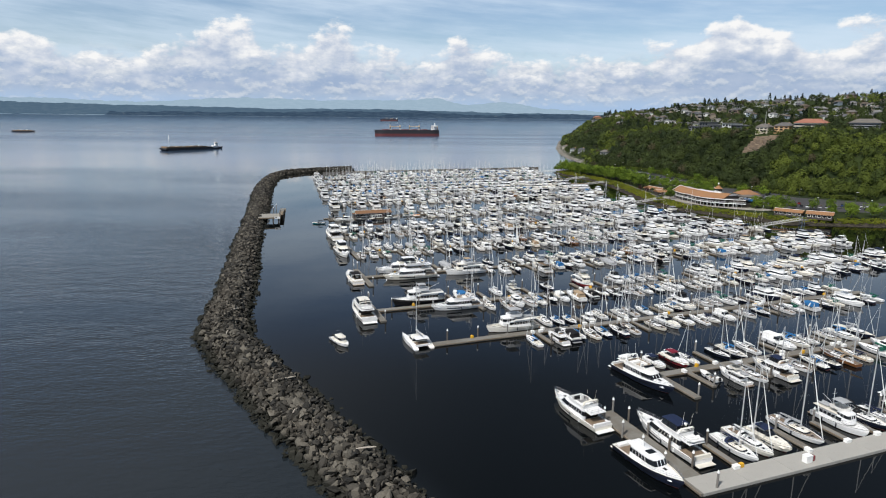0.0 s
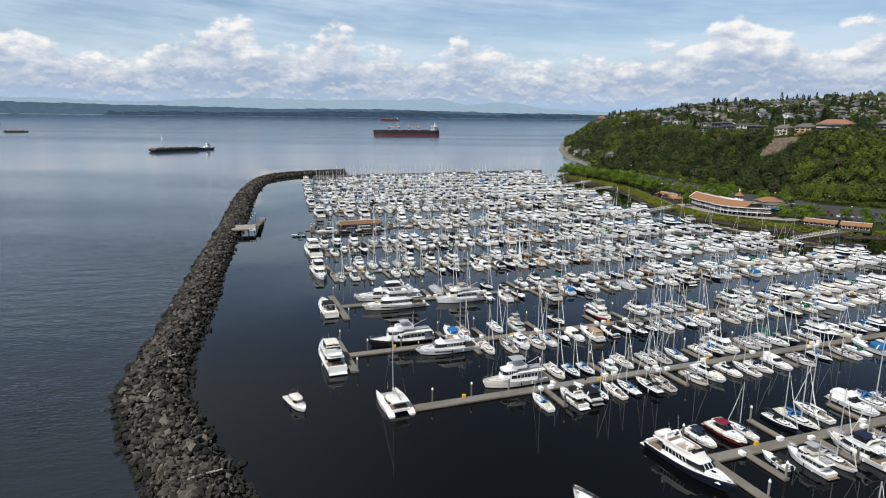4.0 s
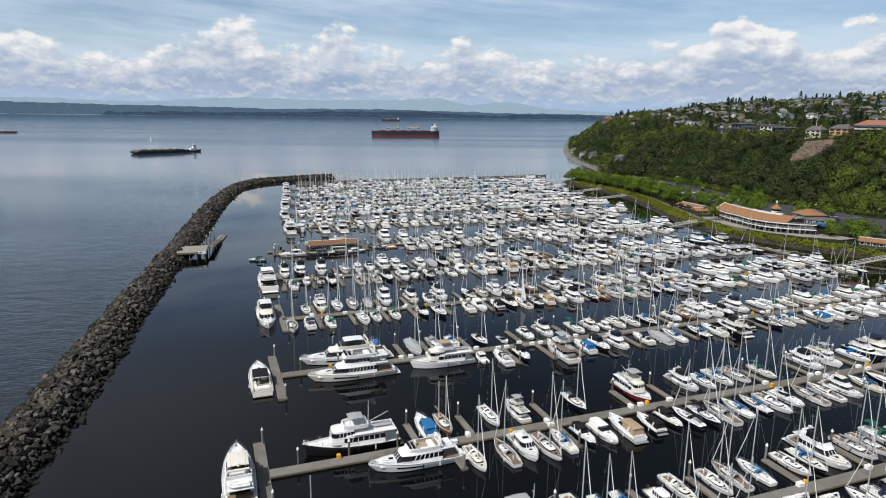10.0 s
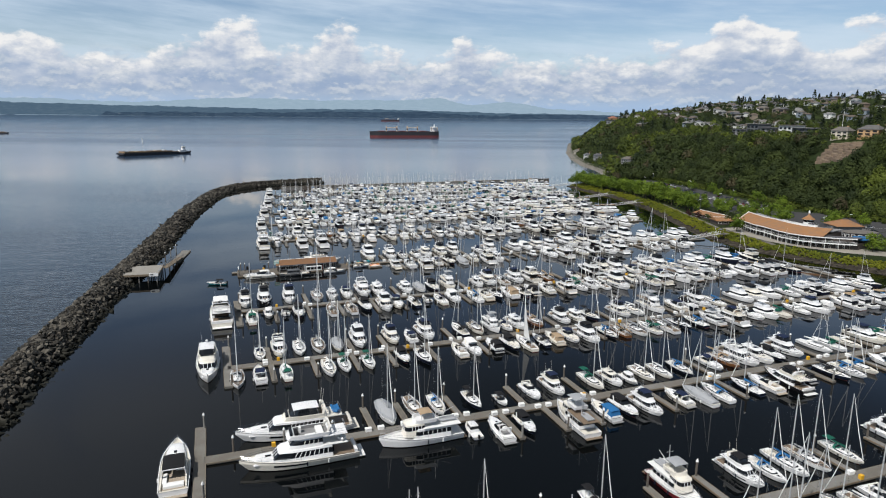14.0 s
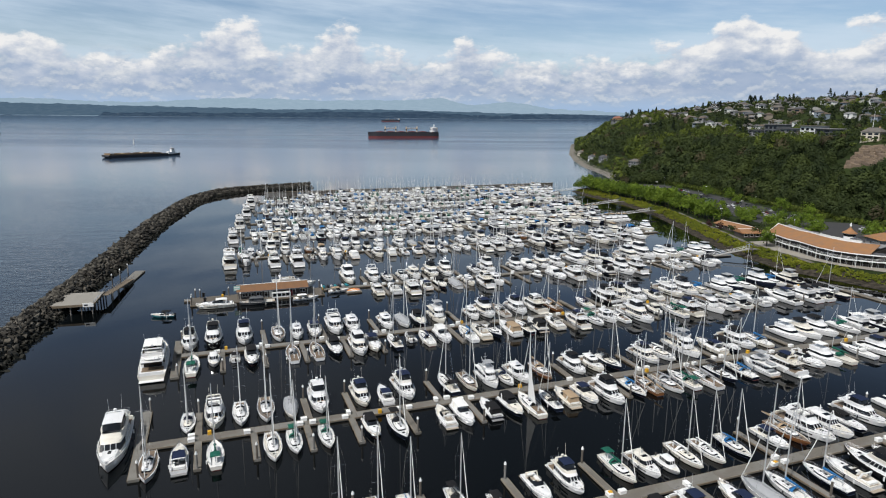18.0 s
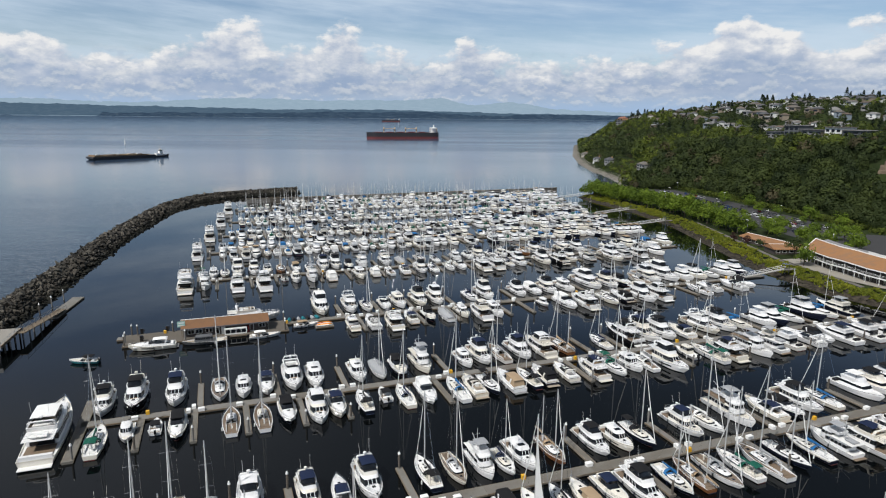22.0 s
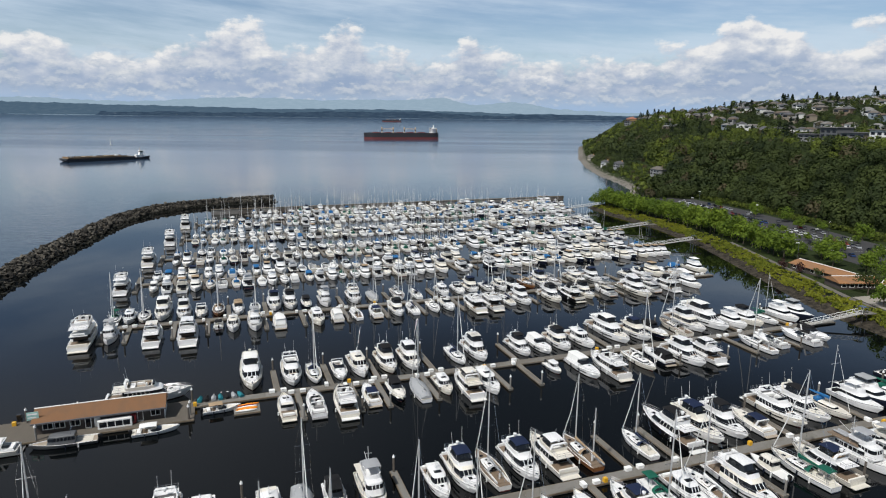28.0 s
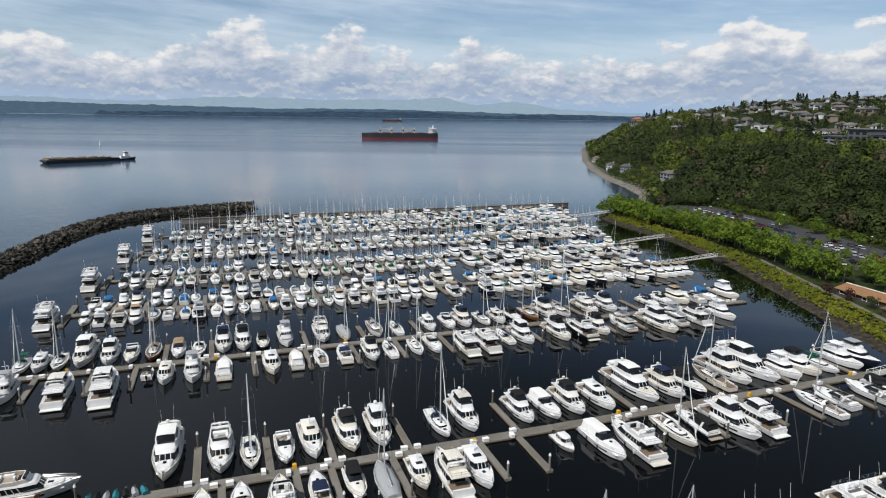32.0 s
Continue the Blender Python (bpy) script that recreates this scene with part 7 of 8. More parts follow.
# ---- buildings on the shore ----
def restaurant():
    b = thing("restaurant", "long curved waterfront restaurant with tan roof and terraces", "building")
    front = [Vector(p) for p in ((171.0, 457.5), (170.6, 449), (170.8, 440), (172.6, 434), (173.2, 428), (173.8, 422), (176.0, 415.5), (180.0, 410.5), (185.5, 407), (191.5, 404.6), (198.5, 402.5))]
    back = Vector((0.80, 0.60))

    def line(off, z, first=0, last=99):
        return [(p.x + back.x * off, p.y + back.y * off, z) for p in front[first:last]]

    def solid(m, a0, a1, z0, z1, first=0, last=99):
        return Geo(m).loft([[p, q, r, s] for p, q, r, s in zip(line(a0, z0, first, last), line(a1, z0, first, last), line(a1, z1, first, last), line(a0, z1, first, last))])

    part("ground_floor", solid(BROWNWALL, 2.6, 22, 2.9, 5.9), b)
    part("upper_floor", solid(BROWNWALL, 3.4, 20, 5.9, 8.9, 0, 9), b, "dark set-back upper floor")
    part("balcony", solid(BROWNWALL, 0.5, 3.6, 5.55, 5.85), b, "dark balcony slab")
    part("balcony_edge", solid(TRIMW, 0.36, 0.5, 5.5, 5.98), b, "white balcony edge board")
    rail = Geo(TRIMW)
    for a, z in ((0.5, 6.85), (0.5, 6.45)):
        rail.tube(line(a, z), 0.045, 4)
    part("balcony_rail", rail, b, "thin white balcony rail")
    g = Geo(SHINGLE)
    g.loft([[p, q, r, s] for p, q, r, s in zip(line(0.1, 8.45, 0, 9), line(9.6, 11.4, 0, 9), line(9.6, 11.0, 0, 9), line(0.2, 8.2, 0, 9))])
    roof = part("roof", g, b, "tan shingle roof")
    part("terrace_roof", solid(SLATE, 0.1, 6.5, 8.2, 8.5, 8), b, "flat dark roof over the end terrace")
    part("fascia", solid(TRIMW, -0.08, 0.1, 8.12, 8.5), roof, "white eave board")
    part("ridge_cap", solid(TRIMW, 9.4, 9.8, 11.3, 11.62, 0, 8), roof, "white ridge board")
    a, c = line(0.0, 8.45)[0], line(9.6, 11.4)[0]
    part("gable_board", Geo(TRIMW).tube([(a[0], a[1] + 0.1, a[2] + 0.08), (c[0], c[1] + 0.1, c[2] + 0.12)], 0.2, 4), roof, "white gable board")
    part("flat_roof", solid(GREYWALL, 9.9, 21, 9.6, 9.9, 0, 9), b, "grey flat roof behind the ridge")
    screen = part("roof_screen", solid(WHITEWALL, 10.6, 10.9, 9.9, 12.1, 4, 8), b, "white louvred screen on the roof")
    part("cooling_unit", Geo(STEEL).box(190, 193.4, 424, 427, 9.9, 11.6, 0.1).box(195.5, 198, 420, 422.4, 9.9, 11.2, 0.1), screen, "pale metal roof units")
    pts = along(front, 2.7)
    win = Geo(GLASS).box(-1.0, 1.0, -0.05, 0.05, 0, 2.0).use(TRIMW).box(-1.1, -1.0, -0.09, 0.02, -0.1, 2.1).box(1.0, 1.1, -0.09, 0.02, -0.1, 2.1).box(-0.05, 0.05, -0.08, 0.0, 0, 2.0).mesh("window")
    post = Geo(TRIMW).box(-0.07, 0.07, -0.07, 0.07, 0, 5.4).mesh("post")
    for i, (p, n, s) in enumerate(pts[:-1]):
        at = math.degrees(math.atan2(n.y, n.x)) + 90
        q = Vector((p.x, p.y)) + back * 2.5
        part("window", win, b).matrix_basis = pose(q.x, q.y, 3.4, 0, 0, at + 180)
        if i % 2:
            q = Vector((p.x, p.y)) + back * 0.6
            part("post", post, b, "slim white post").matrix_basis = pose(q.x, q.y, 3.0)
    cx, cy = 193.5, 433.0
    ring = [(math.cos(i * math.pi / 4), math.sin(i * math.pi / 4)) for i in range(8)]
    cup = part("cupola", Geo(TRIMW).loft([[(cx + r * x, cy + r * y, z) for x, y in ring] for r, z in ((2.3, 9.8), (2.3, 12.6))]).use(GLASS).loft([[(cx + 2.35 * x, cy + 2.35 * y, z) for x, y in ring] for z in (11.2, 12.2)], True, False, False), b, "white eight-sided cupola")
    part("cupola_roof", Geo(SHINGLE).loft([[(cx + r * x, cy + r * y, z) for x, y in ring] for r, z in ((3.1, 12.5), (1.4, 13.8), (0.4, 14.8), (0.25, 15.4))]).use(TRIMW).loft([[(cx + r * x, cy + r * y, z) for x, y in ring] for r, z in ((0.4, 15.4), (0.45, 16.0), (0.05, 17.0))]), cup)
    # round dining room and wing at the southern end
    rx, ry = 207.0, 414.5
    oval = [(7.2 * math.cos(i * math.pi / 8), 5.0 * math.sin(i * math.pi / 8)) for i in range(16)]
    room = part("dining_room", Geo(BROWNWALL).loft([[(rx + x, ry + y, z) for x, y in oval] for z in (2.9, 9.6)]).use(SLATE).loft([[(rx + x * k, ry + y * k, z) for x, y in oval] for k, z in ((1.1, 9.5), (1.1, 9.75), (0.5, 10.3))]), b, "round dining room with dark roof edge")
    pane = Geo(TRIMW).box(-0.75, 0.75, -0.08, 0.06, 6.9, 9.0).use(GLASS).box(-0.55, 0.55, -0.12, 0.0, 7.2, 8.8).mesh("window")
    for i in range(8, 16):
        x, y = oval[i]
        part("window", pane, room, "white-framed window").matrix_basis = pose(rx + x * 1.01, ry + y * 1.01, 0, 0, 0, math.degrees(math.atan2(y / 25, x / 52)) + 90)
    wing = part("rear_wing", Geo(GREYWALL).box(215, 227, 443, 454, 2.9, 7.4), b)
    part("wing_roof", Geo(SHINGLE).loft([[(214, 442, 7.3), (228, 442, 7.3), (228, 455, 7.3), (214, 455, 7.3)], [(219, 448, 10.0), (223, 448, 10.0), (223, 449, 10.0), (219, 449, 10.0)]]), wing, "tan hipped roof")
    part("awning", Geo(CANVAS["blue"]).loft([[(201.5, 405.5, 7.4), (208, 406.5, 7.4), (208, 406.5, 7.25), (201.5, 405.5, 7.25)], [(200.8, 410.0, 8.5), (207.4, 409.6, 8.5), (207.4, 409.6, 8.35), (200.8, 410.0, 8.35)]]), b, "bright blue awning")


def shed(x, y, turn, w, d, h, roof_h, wall, roof, label, name="waterfront_building", windows=3, over=0.6):
    z = 3.2
    b = thing(name, label, "building", pose(x, y, z, 0, 0, turn))
    part("wall", Geo(wall).box(-w / 2, w / 2, -d / 2, d / 2, -0.5, h), b)
    g = Geo(roof).loft([[(-w / 2 - over, -d / 2 - over, h), (-w / 2 - over, 0, h + roof_h), (-w / 2 - over, d / 2 + over, h), (-w / 2 - over, d / 2 + over, h - 0.2), (-w / 2 - over, -d / 2 - over, h - 0.2)],
                        [(w / 2 + over, -d / 2 - over, h), (w / 2 + over, 0, h + roof_h), (w / 2 + over, d / 2 + over, h), (w / 2 + over, d / 2 + over, h - 0.2), (w / 2 + over, -d / 2 - over, h - 0.2)]])
    r = part("roof", g, b)
    part("ridge_cap", Geo(TRIMW).box(-w / 2 - over, w / 2 + over, -0.2, 0.2, h + roof_h - 0.05, h + roof_h + 0.1), r, "white ridge board")
    for k in range(windows):
        xx = -w / 2 + w * (k + 0.5) / windows
        f = part("window", Geo(TRIMW).box(xx - 0.9, xx + 0.9, -d / 2 - 0.08, -d / 2 + 0.05, h * 0.3, h * 0.85), b)
        part("pane", Geo(GLASS).box(xx - 0.75, xx + 0.75, -d / 2 - 0.11, -d / 2 - 0.05, h * 0.36, h * 0.8), f)
    return b


restaurant()
shed(172, 489, -73.5, 25, 9, 2.3, 1.4, BROWNWALL, SHINGLE, "low waterfront building with tan gable roof", windows=6)
shed(172, 473.4, 2, 14.5, 8.5, 2.3, 1.5, BROWNWALL, SHINGLE, "small dark building with white windows and tan roof", windows=5)
shed(212, 375, -44, 15, 7, 2.4, 1.3, BROWNWALL, SHINGLE, "low harbour building with white windows and tan roof", windows=6)
shed(224, 364, -36, 13, 8, 2.6, 1.4, BROWNWALL, SHINGLE, "low harbour building with white windows and tan roof", windows=5)


# ---- trees and woods ----
def leaf_cloud(seed, wide, low, high, count, leaf, lobes=10):
    """Leaf clumps on the outside of several lobes: verts and faces of a crown."""
    rng = np.random.default_rng(seed)
    mid, half = (low + high) / 2, (high - low) / 2
    c = rng.normal(0, 0.42, (lobes, 3)) * (wide, wide, half)
    c[:, 2] = np.clip(c[:, 2], -half * 0.7, half * 0.62)
    r = rng.uniform(0.36, 0.58, lobes) * min(wide, half) * 1.05
    which = rng.integers(0, lobes, count)
    d = rng.normal(0, 1, (count, 3))
    d[:, 2] = np.abs(d[:, 2]) * rng.choice((1, 1, 1, -0.5), count)
    d /= np.linalg.norm(d, axis=1)[:, None]
    at = c[which] + d * (r[which] * rng.uniform(0.72, 1.06, count))[:, None] + (0, 0, mid)
    nrm = d + rng.normal(0, 0.33, d.shape)
    nrm /= np.linalg.norm(nrm, axis=1)[:, None]
    a = np.cross(nrm, rng.normal(0, 1, d.shape))
    a /= np.linalg.norm(a, axis=1)[:, None]
    b = np.cross(nrm, a)
    s = (leaf * rng.uniform(0.55, 1.25, count))[:, None]
    v = np.stack([at - a * s, at - b * s * 0.7 - nrm * s * 0.15, at + a * s, at + b * s * 0.7 - nrm * s * 0.15], 1).reshape(-1, 3)
    return v, np.arange(len(v)).reshape(-1, 4)


def dome_crown(seed, wide, low, high, count, leaf, bumps=9):
    """Leaf clumps over the outside of one broad, knobbly crown."""
    rng = np.random.default_rng(seed)
    d = rng.normal(0, 1, (count, 3))
    d[:, 2] = np.where(d[:, 2] < -0.25, -0.6 * d[:, 2], d[:, 2])
    d /= np.linalg.norm(d, axis=1)[:, None]
    knob = rng.normal(0, 1, (bumps, 3))
    knob[:, 2] = np.abs(knob[:, 2]) * 0.8
    knob /= np.linalg.norm(knob, axis=1)[:, None]
    near = (d @ knob.T).max(1)
    r = (0.70 + 0.36 * np.clip((near - 0.62) / 0.38, 0, 1) ** 0.7) * rng.uniform(0.9, 1.07, count)
    lean = rng.uniform(0.75, 1.2, 2)
    at = d * r[:, None] * (wide * lean[0], wide * lean[1], (high - low) / 2) + (0, 0, (low + high) / 2)
    nrm = d + (knob[(d @ knob.T).argmax(1)] - d) * -0.5 + rng.normal(0, 0.30, d.shape)
    nrm /= np.linalg.norm(nrm, axis=1)[:, None]
    a = np.cross(nrm, rng.normal(0, 1, d.shape))
    a /= np.linalg.norm(a, axis=1)[:, None]
    b = np.cross(nrm, a)
    s = (leaf * rng.uniform(0.5, 1.25, count))[:, None]
    v = np.stack([at - a * s, at - b * s * 0.7 - nrm * s * 0.15, at + a * s, at + b * s * 0.7 - nrm * s * 0.15], 1).reshape(-1, 3)
    return v, np.arange(len(v)).reshape(-1, 4)


def needle_cloud(seed, wide, high, count, leaf):
    """Drooping sprays round a pointed tree."""
    rng = np.random.default_rng(seed)
    z = high * (0.10 + 0.90 * rng.uniform(0, 1, count) ** 0.8)
    tiers = 1 - 0.22 * ((z / high * 9) % 1)
    r = wide * (1 - z / high) ** 0.85 * tiers * rng.uniform(0.55, 1.1, count) + 0.1
    t = rng.uniform(0, 2 * np.pi, count)
    at = np.stack([r * np.cos(t), r * np.sin(t), z], 1)
    out = np.stack([np.cos(t), np.sin(t), -0.35 + 0 * t], 1)
    side = np.stack([-np.sin(t), np.cos(t), rng.normal(0, 0.3, count)], 1)
    s = (leaf * rng.uniform(0.6, 1.3, count))[:, None]
    v = np.stack([at - out * s, at - side * s * 0.55, at + out * s, at + side * s * 0.55], 1).reshape(-1, 3)
    return v, np.arange(len(v)).reshape(-1, 4)


def trunk_geo(high, r, limbs, seed):
    rng = random.Random(seed)
    g = Geo(BARK).tube([(0, 0, -0.4), (0.08, 0, high * 0.4), (0.0, 0.1, high * 0.8)], [r, r * 0.75, r * 0.3], 6)
    for k in range(limbs):
        t, a = rng.uniform(0.35, 0.7), rng.uniform(0, 6.28)
        l = high * rng.uniform(0.2, 0.35)
        g.tube([(0, 0, high * t), (l * 0.5 * math.cos(a), l * 0.5 * math.sin(a), high * t + l * 0.5), (l * math.cos(a), l * math.sin(a), high * t + l * 0.8)], [r * 0.4, r * 0.3, r * 0.1], 4)
    return g


def scatter(name, label, spots, shapes, material, category="trees"):
    """Many plants joined into one mesh; spots: x, y, z, size, stretch."""
    verts, faces, tones, base = [], [], [], 0
    rng = np.random.default_rng(len(spots))
    for x, y, z, size, stretch in spots:
        v, f = shapes[rng.integers(len(shapes))]
        t = rng.uniform(0, 6.28)
        c, s = math.cos(t) * size, math.sin(t) * size
        w = np.stack([v[:, 0] * c - v[:, 1] * s + x, v[:, 0] * s + v[:, 1] * c + y, v[:, 2] * size * stretch + z], 1)
        verts.append(w)
        faces.append(f + base)
        tones.append(np.full(len(v), rng.uniform()))
        base += len(v)
    me = numpy_mesh(name, np.concatenate(verts), np.concatenate(faces), [material])
    me.attributes.new("tone", "FLOAT", "POINT").data.foreach_set("value", np.concatenate(tones).astype(np.float32))
    return tagged(new(name, me), label, category, kind="stuff")


# house plots first, so that the woods leave them free
ROOFS = [SLATE, SLATE, SLATE, mat("brown_shingles", (0.10, 0.078, 0.06), 0.85, vary=0.3, scale=0.4, fine=3), mat("pale_roof", (0.17, 0.168, 0.162), 0.85, vary=0.2)]
WALLS = [WHITEWALL, GREYWALL, mat("brown_siding", (0.17, 0.125, 0.09), 0.8, vary=0.2), GREYWALL, mat("blue_grey_siding", (0.17, 0.205, 0.24), 0.7, vary=0.15), mat("tan_siding", (0.22, 0.185, 0.14), 0.7, vary=0.15)]


def house(x, y, z, turn, w, d, h, wall, roof, label, flat=False, panes_=4, chimney=False, group="houses on the hill"):
    b = thing("house", label, "house", pose(x, y, z, 0, 0, turn), group=group)
    part("wall", Geo(wall).box(-w / 2, w / 2, -d / 2, d / 2, -4.0, h), b)
    if flat:
        part("roof", Geo(roof).box(-w / 2 - 0.7, w / 2 + 0.7, -d / 2 - 1.2, d / 2 + 0.5, h, h + 0.45, 0.06), b)
    else:
        o, r = 0.6, min(w, d) * 0.26
        k = w * 0.22
        part("roof", Geo(roof).loft([[(-w / 2 - o, -d / 2 - o, h - 0.15), (w / 2 + o, -d / 2 - o, h - 0.15), (w / 2 + o, d / 2 + o, h - 0.15), (-w / 2 - o, d / 2 + o, h - 0.15)],
                                     [(-w / 2 + k, -0.1, h + r), (w / 2 - k, -0.1, h + r), (w / 2 - k, 0.1, h + r), (-w / 2 + k, 0.1, h + r)]]), b)
    for k in range(panes_):
        xx, zz = -w / 2 + w * ((k % max(1, (panes_ + 1) // 2)) + 0.5) / max(1, (panes_ + 1) // 2), (0.55 if k < (panes_ + 1) // 2 else 0.12) * h
        part("window", Geo(GLASS).box(xx - w * 0.09 - 0.2, xx + w * 0.09 + 0.2, -d / 2 - 0.06, -d / 2 + 0.1, zz, zz + h * 0.26), b)
    if chimney:
        part("chimney", Geo(TANWALL).box(w * 0.2, w * 0.2 + 1.0, 0.3, 1.3, h, h + 3.2), b)
    return b


PLOTS = []


def plot_houses():
    rng = random.Random(21)
    for row in range(15):
        e0 = 78 + 33 * row + 0.9 * row * row
        for k in range(95):
            y = 520 + k * (11.0 + row * 0.3) + rng.uniform(-4, 4)
            if y > 1420 or rng.random() < (0.10 if row > 0 else 0.4):
                continue
            # walk inland from the foot of the hill
            fx = float(np.interp(y, [p[1] for p in FOOT], [p[0] for p in FOOT]))
            x = fx + e0 * 1.06 + rng.uniform(-8, 8)
            if x > 0.70 * y + 12 or y < 740 and row < 3 or row == 0 and y < 1000:
                continue
            PLOTS.append((x, y, rng.uniform(-40, 15) - 65, rng.uniform(6.2, 9.4), rng.uniform(5.5, 7.5), rng.uniform(3.6, 5.4), rng.choice((0, 0, 0, 1, 2, 3, 4, 5, 5)), rng.randrange(5), row))
    PLOTS.sort(key=lambda p: math.hypot(p[0], p[1]))


plot_houses()
DARKWALL = mat("dark_grey_siding", (0.085, 0.09, 0.095), 0.7, vary=0.2)
BIG = [  # the large houses along the edge of the bluff
    (292, 720, -80, 18, 12, 4.4, GREYWALL, SLATE, "modern grey house with flat roof and glass front", True),
    (295, 699, -78, 15, 13, 7.4, DARKWALL, mat("pale_roof", (0.34, 0.33, 0.31)), "tall dark grey modern house on the bluff", True),
    (299, 679, -77, 19, 13, 5.0, GREYWALL, SLATE, "low modern grey house with a long glass front", True),
    (301, 656, -76, 14, 13, 7.0, WHITEWALL, SLATE, "pale modern house with flat roof", True),
    (303, 635, -74, 20, 13, 4.6, DARKWALL, mat("pale_roof", (0.34, 0.33, 0.31)), "low dark modern house with pale flat roof", True),
    (296, 580, -58, 11, 10, 4.6, CREAM, SLATE, "cream house with many windows on the bluff", False),
    (305, 563, -58, 13, 11, 4.2, TANWALL, SLATE, "ochre stucco house with arched front", False),
    (318, 545, -52, 24, 13, 5.4, CREAM, REDTILE, "large villa with red tile roof on the bluff", False),
    (346, 517, -48, 22, 12, 4.0, GREYWALL, SLATE, "low dark-roofed house on the bluff", False),
    (372, 494, -45, 16, 10, 4.5, WHITEWALL, SLATE, "white modern house on the bluff", True),
    (218, 826, -78, 15, 9, 5.5, GREYWALL, SLATE, "grey house standing just above the beach", False),
    (211, 932, -82, 14, 8, 5.0, GREYWALL, SLATE, "small grey beach house", False),
    (213, 1000, -80, 11, 8, 4.5, WHITEWALL, SLATE, "small white beach cottage", False),
    (228, 1140, -80, 12, 8, 5.0, CREAM, SLATE, "cream cottage on the beach", False),
    (300, 1215, -78, 15, 10, 7.0, TANWALL, REDTILE, "orange house among trees on the headland", False),
    (292, 1195, -78, 16, 9, 6.0, GREYWALL, SLATE, "grey flat-roofed house on the headland", True),
]
KEEP = [(b[0], b[1], 0.46 * b[3] + 1.0) for b in BIG] + [(p[0], p[1], 5.4) for p in PLOTS]


def woods():
    rng = np.random.default_rng(12)
    n = 150000
    xs, ys = rng.uniform(150, 820, n), rng.uniform(360, 1620, n)
    z, d, e = ground_height(xs, ys)
    ok = ((e > 0) | (ys > 715)) & (xs < 0.74 * ys + 40) & (d > np.where(ys > 715, 12, 9))
    steep = (e < 68) | (ys > 1330)
    # a bare terraced patch below the large houses
    along_, over_ = (xs - 285) * 0.30 - (ys - 561) * 0.95, (xs - 285) * 0.95 + (ys - 561) * 0.30
    ok &= ~((np.abs(along_) < 16) & (over_ > -11) & (over_ < 9))
    for a, b, r in KEEP:
        ok &= (xs - a) ** 2 + (ys - b) ** 2 > np.where(steep, r, r - 1.2) ** 2
    low = ((e > 42) & (e < 80) & (ys < 1250)) | ((ys > 800) & (ys < 1170) & (d < 34)) | ((np.abs(along_) < 20) & (over_ > -18) & (over_ < 10))
    edge_ = ~steep & (e < 112) & (ys > 720)
    need = np.where(low, np.where(ys < 800, 3.3, 3.8), np.where(steep, np.where(ys < 900, np.where(e < 44, np.where(ys < 545, 4.4, 5.2), 6.2), 7.0), np.where(edge_, 6.6, 8.2)))
    slope, plateau, dark, rust = [], [], [], []
    taken = {}
    for i in np.nonzero(ok)[0]:
        x, y, gap = xs[i], ys[i], need[i]
        cell = (int(x / gap), int(y / gap), gap)
        near_ = [taken.get((cell[0] + p, cell[1] + q, gap)) for p in (-1, 0, 1) for q in (-1, 0, 1)]
        if any(t and (t[0] - x) ** 2 + (t[1] - y) ** 2 < gap * gap for t in near_):
            continue
        taken[cell] = (x, y)
        u = rng.uniform()
        size = rng.uniform(0.34, 0.50) if low[i] else rng.uniform(0.72, 1.08) * (1.3 if u > 0.86 and e[i] < 34 else 1.0) if steep[i] else rng.uniform(0.42, 0.72) * (1.4 if u > 0.88 else 1) if edge_[i] else rng.uniform(0.32, 0.62) * (1.6 if u > 0.88 else 1)
        row = (x, y, z[i] - 0.4, size, rng.uniform(0.85, 1.15))
        patch = math.sin(x * 0.043 + 1) + math.sin(y * 0.031) + math.sin((x + y) * 0.017 + 2)
        if not steep[i] and u < 0.065:
            dark.append((x, y, z[i] - 0.4, rng.uniform(0.45, 1.0), 1.15))
        elif 0.80 < u < 0.835:
            rust.append(row)
        elif patch + rng.normal(0, 0.6) > (0.35 if steep[i] else 1.0):
            slope.append(row)
        else:
            plateau.append(row)
    shapes = ([dome_crown(k, 4.9, -3.2, 10.0 + 1.2 * (k % 3), 290, 0.72, 7 + k) for k in range(5)], [dome_crown(k + 9, 4.9, -3.0, 10.0 + 1.2 * (k % 3), 120, 1.12, 7 + k) for k in range(5)],
              [dome_crown(k + 19, 4.9, -2.0, 10.2, 48, 1.70, 6 + k) for k in range(4)])
    for name, label, rows, leaves in (("woods_light", "fresh green broadleaf trees covering the bluff", slope, LEAF), ("woods_dark", "dark green trees covering the bluff", plateau, LEAFDARK)):
        bands = [[], [], []]
        for r in rows:
            bands[2 if r[3] < 0.5 or r[1] > 950 else 0 if r[1] < 720 else 1].append(r)
        scatter(name, label, bands[0], shapes[0], leaves)
        scatter(name + "_beyond", label + " further along the shore", bands[1], shapes[1], leaves)
        scatter(name + "_distant", label + " and the hill above", bands[2], shapes[2], leaves)
    scatter("woods_rust", "reddish brown trees scattered in the woods", rust, shapes[1], REDLEAF)
    scatter("conifers", "dark conifers among the houses on the hill", dark, [needle_cloud(k, 5.0, 14, 190, 1.05) for k in range(3)], NEEDLE)


woods()


def tree_kind(name, label, material, shape, trunk):
    t = thing(name, label, "tree", group="trees by the shore")
    part("trunk", trunk, t)
    part("crown", numpy_mesh("crown", *shape, [material]), t)
    return t


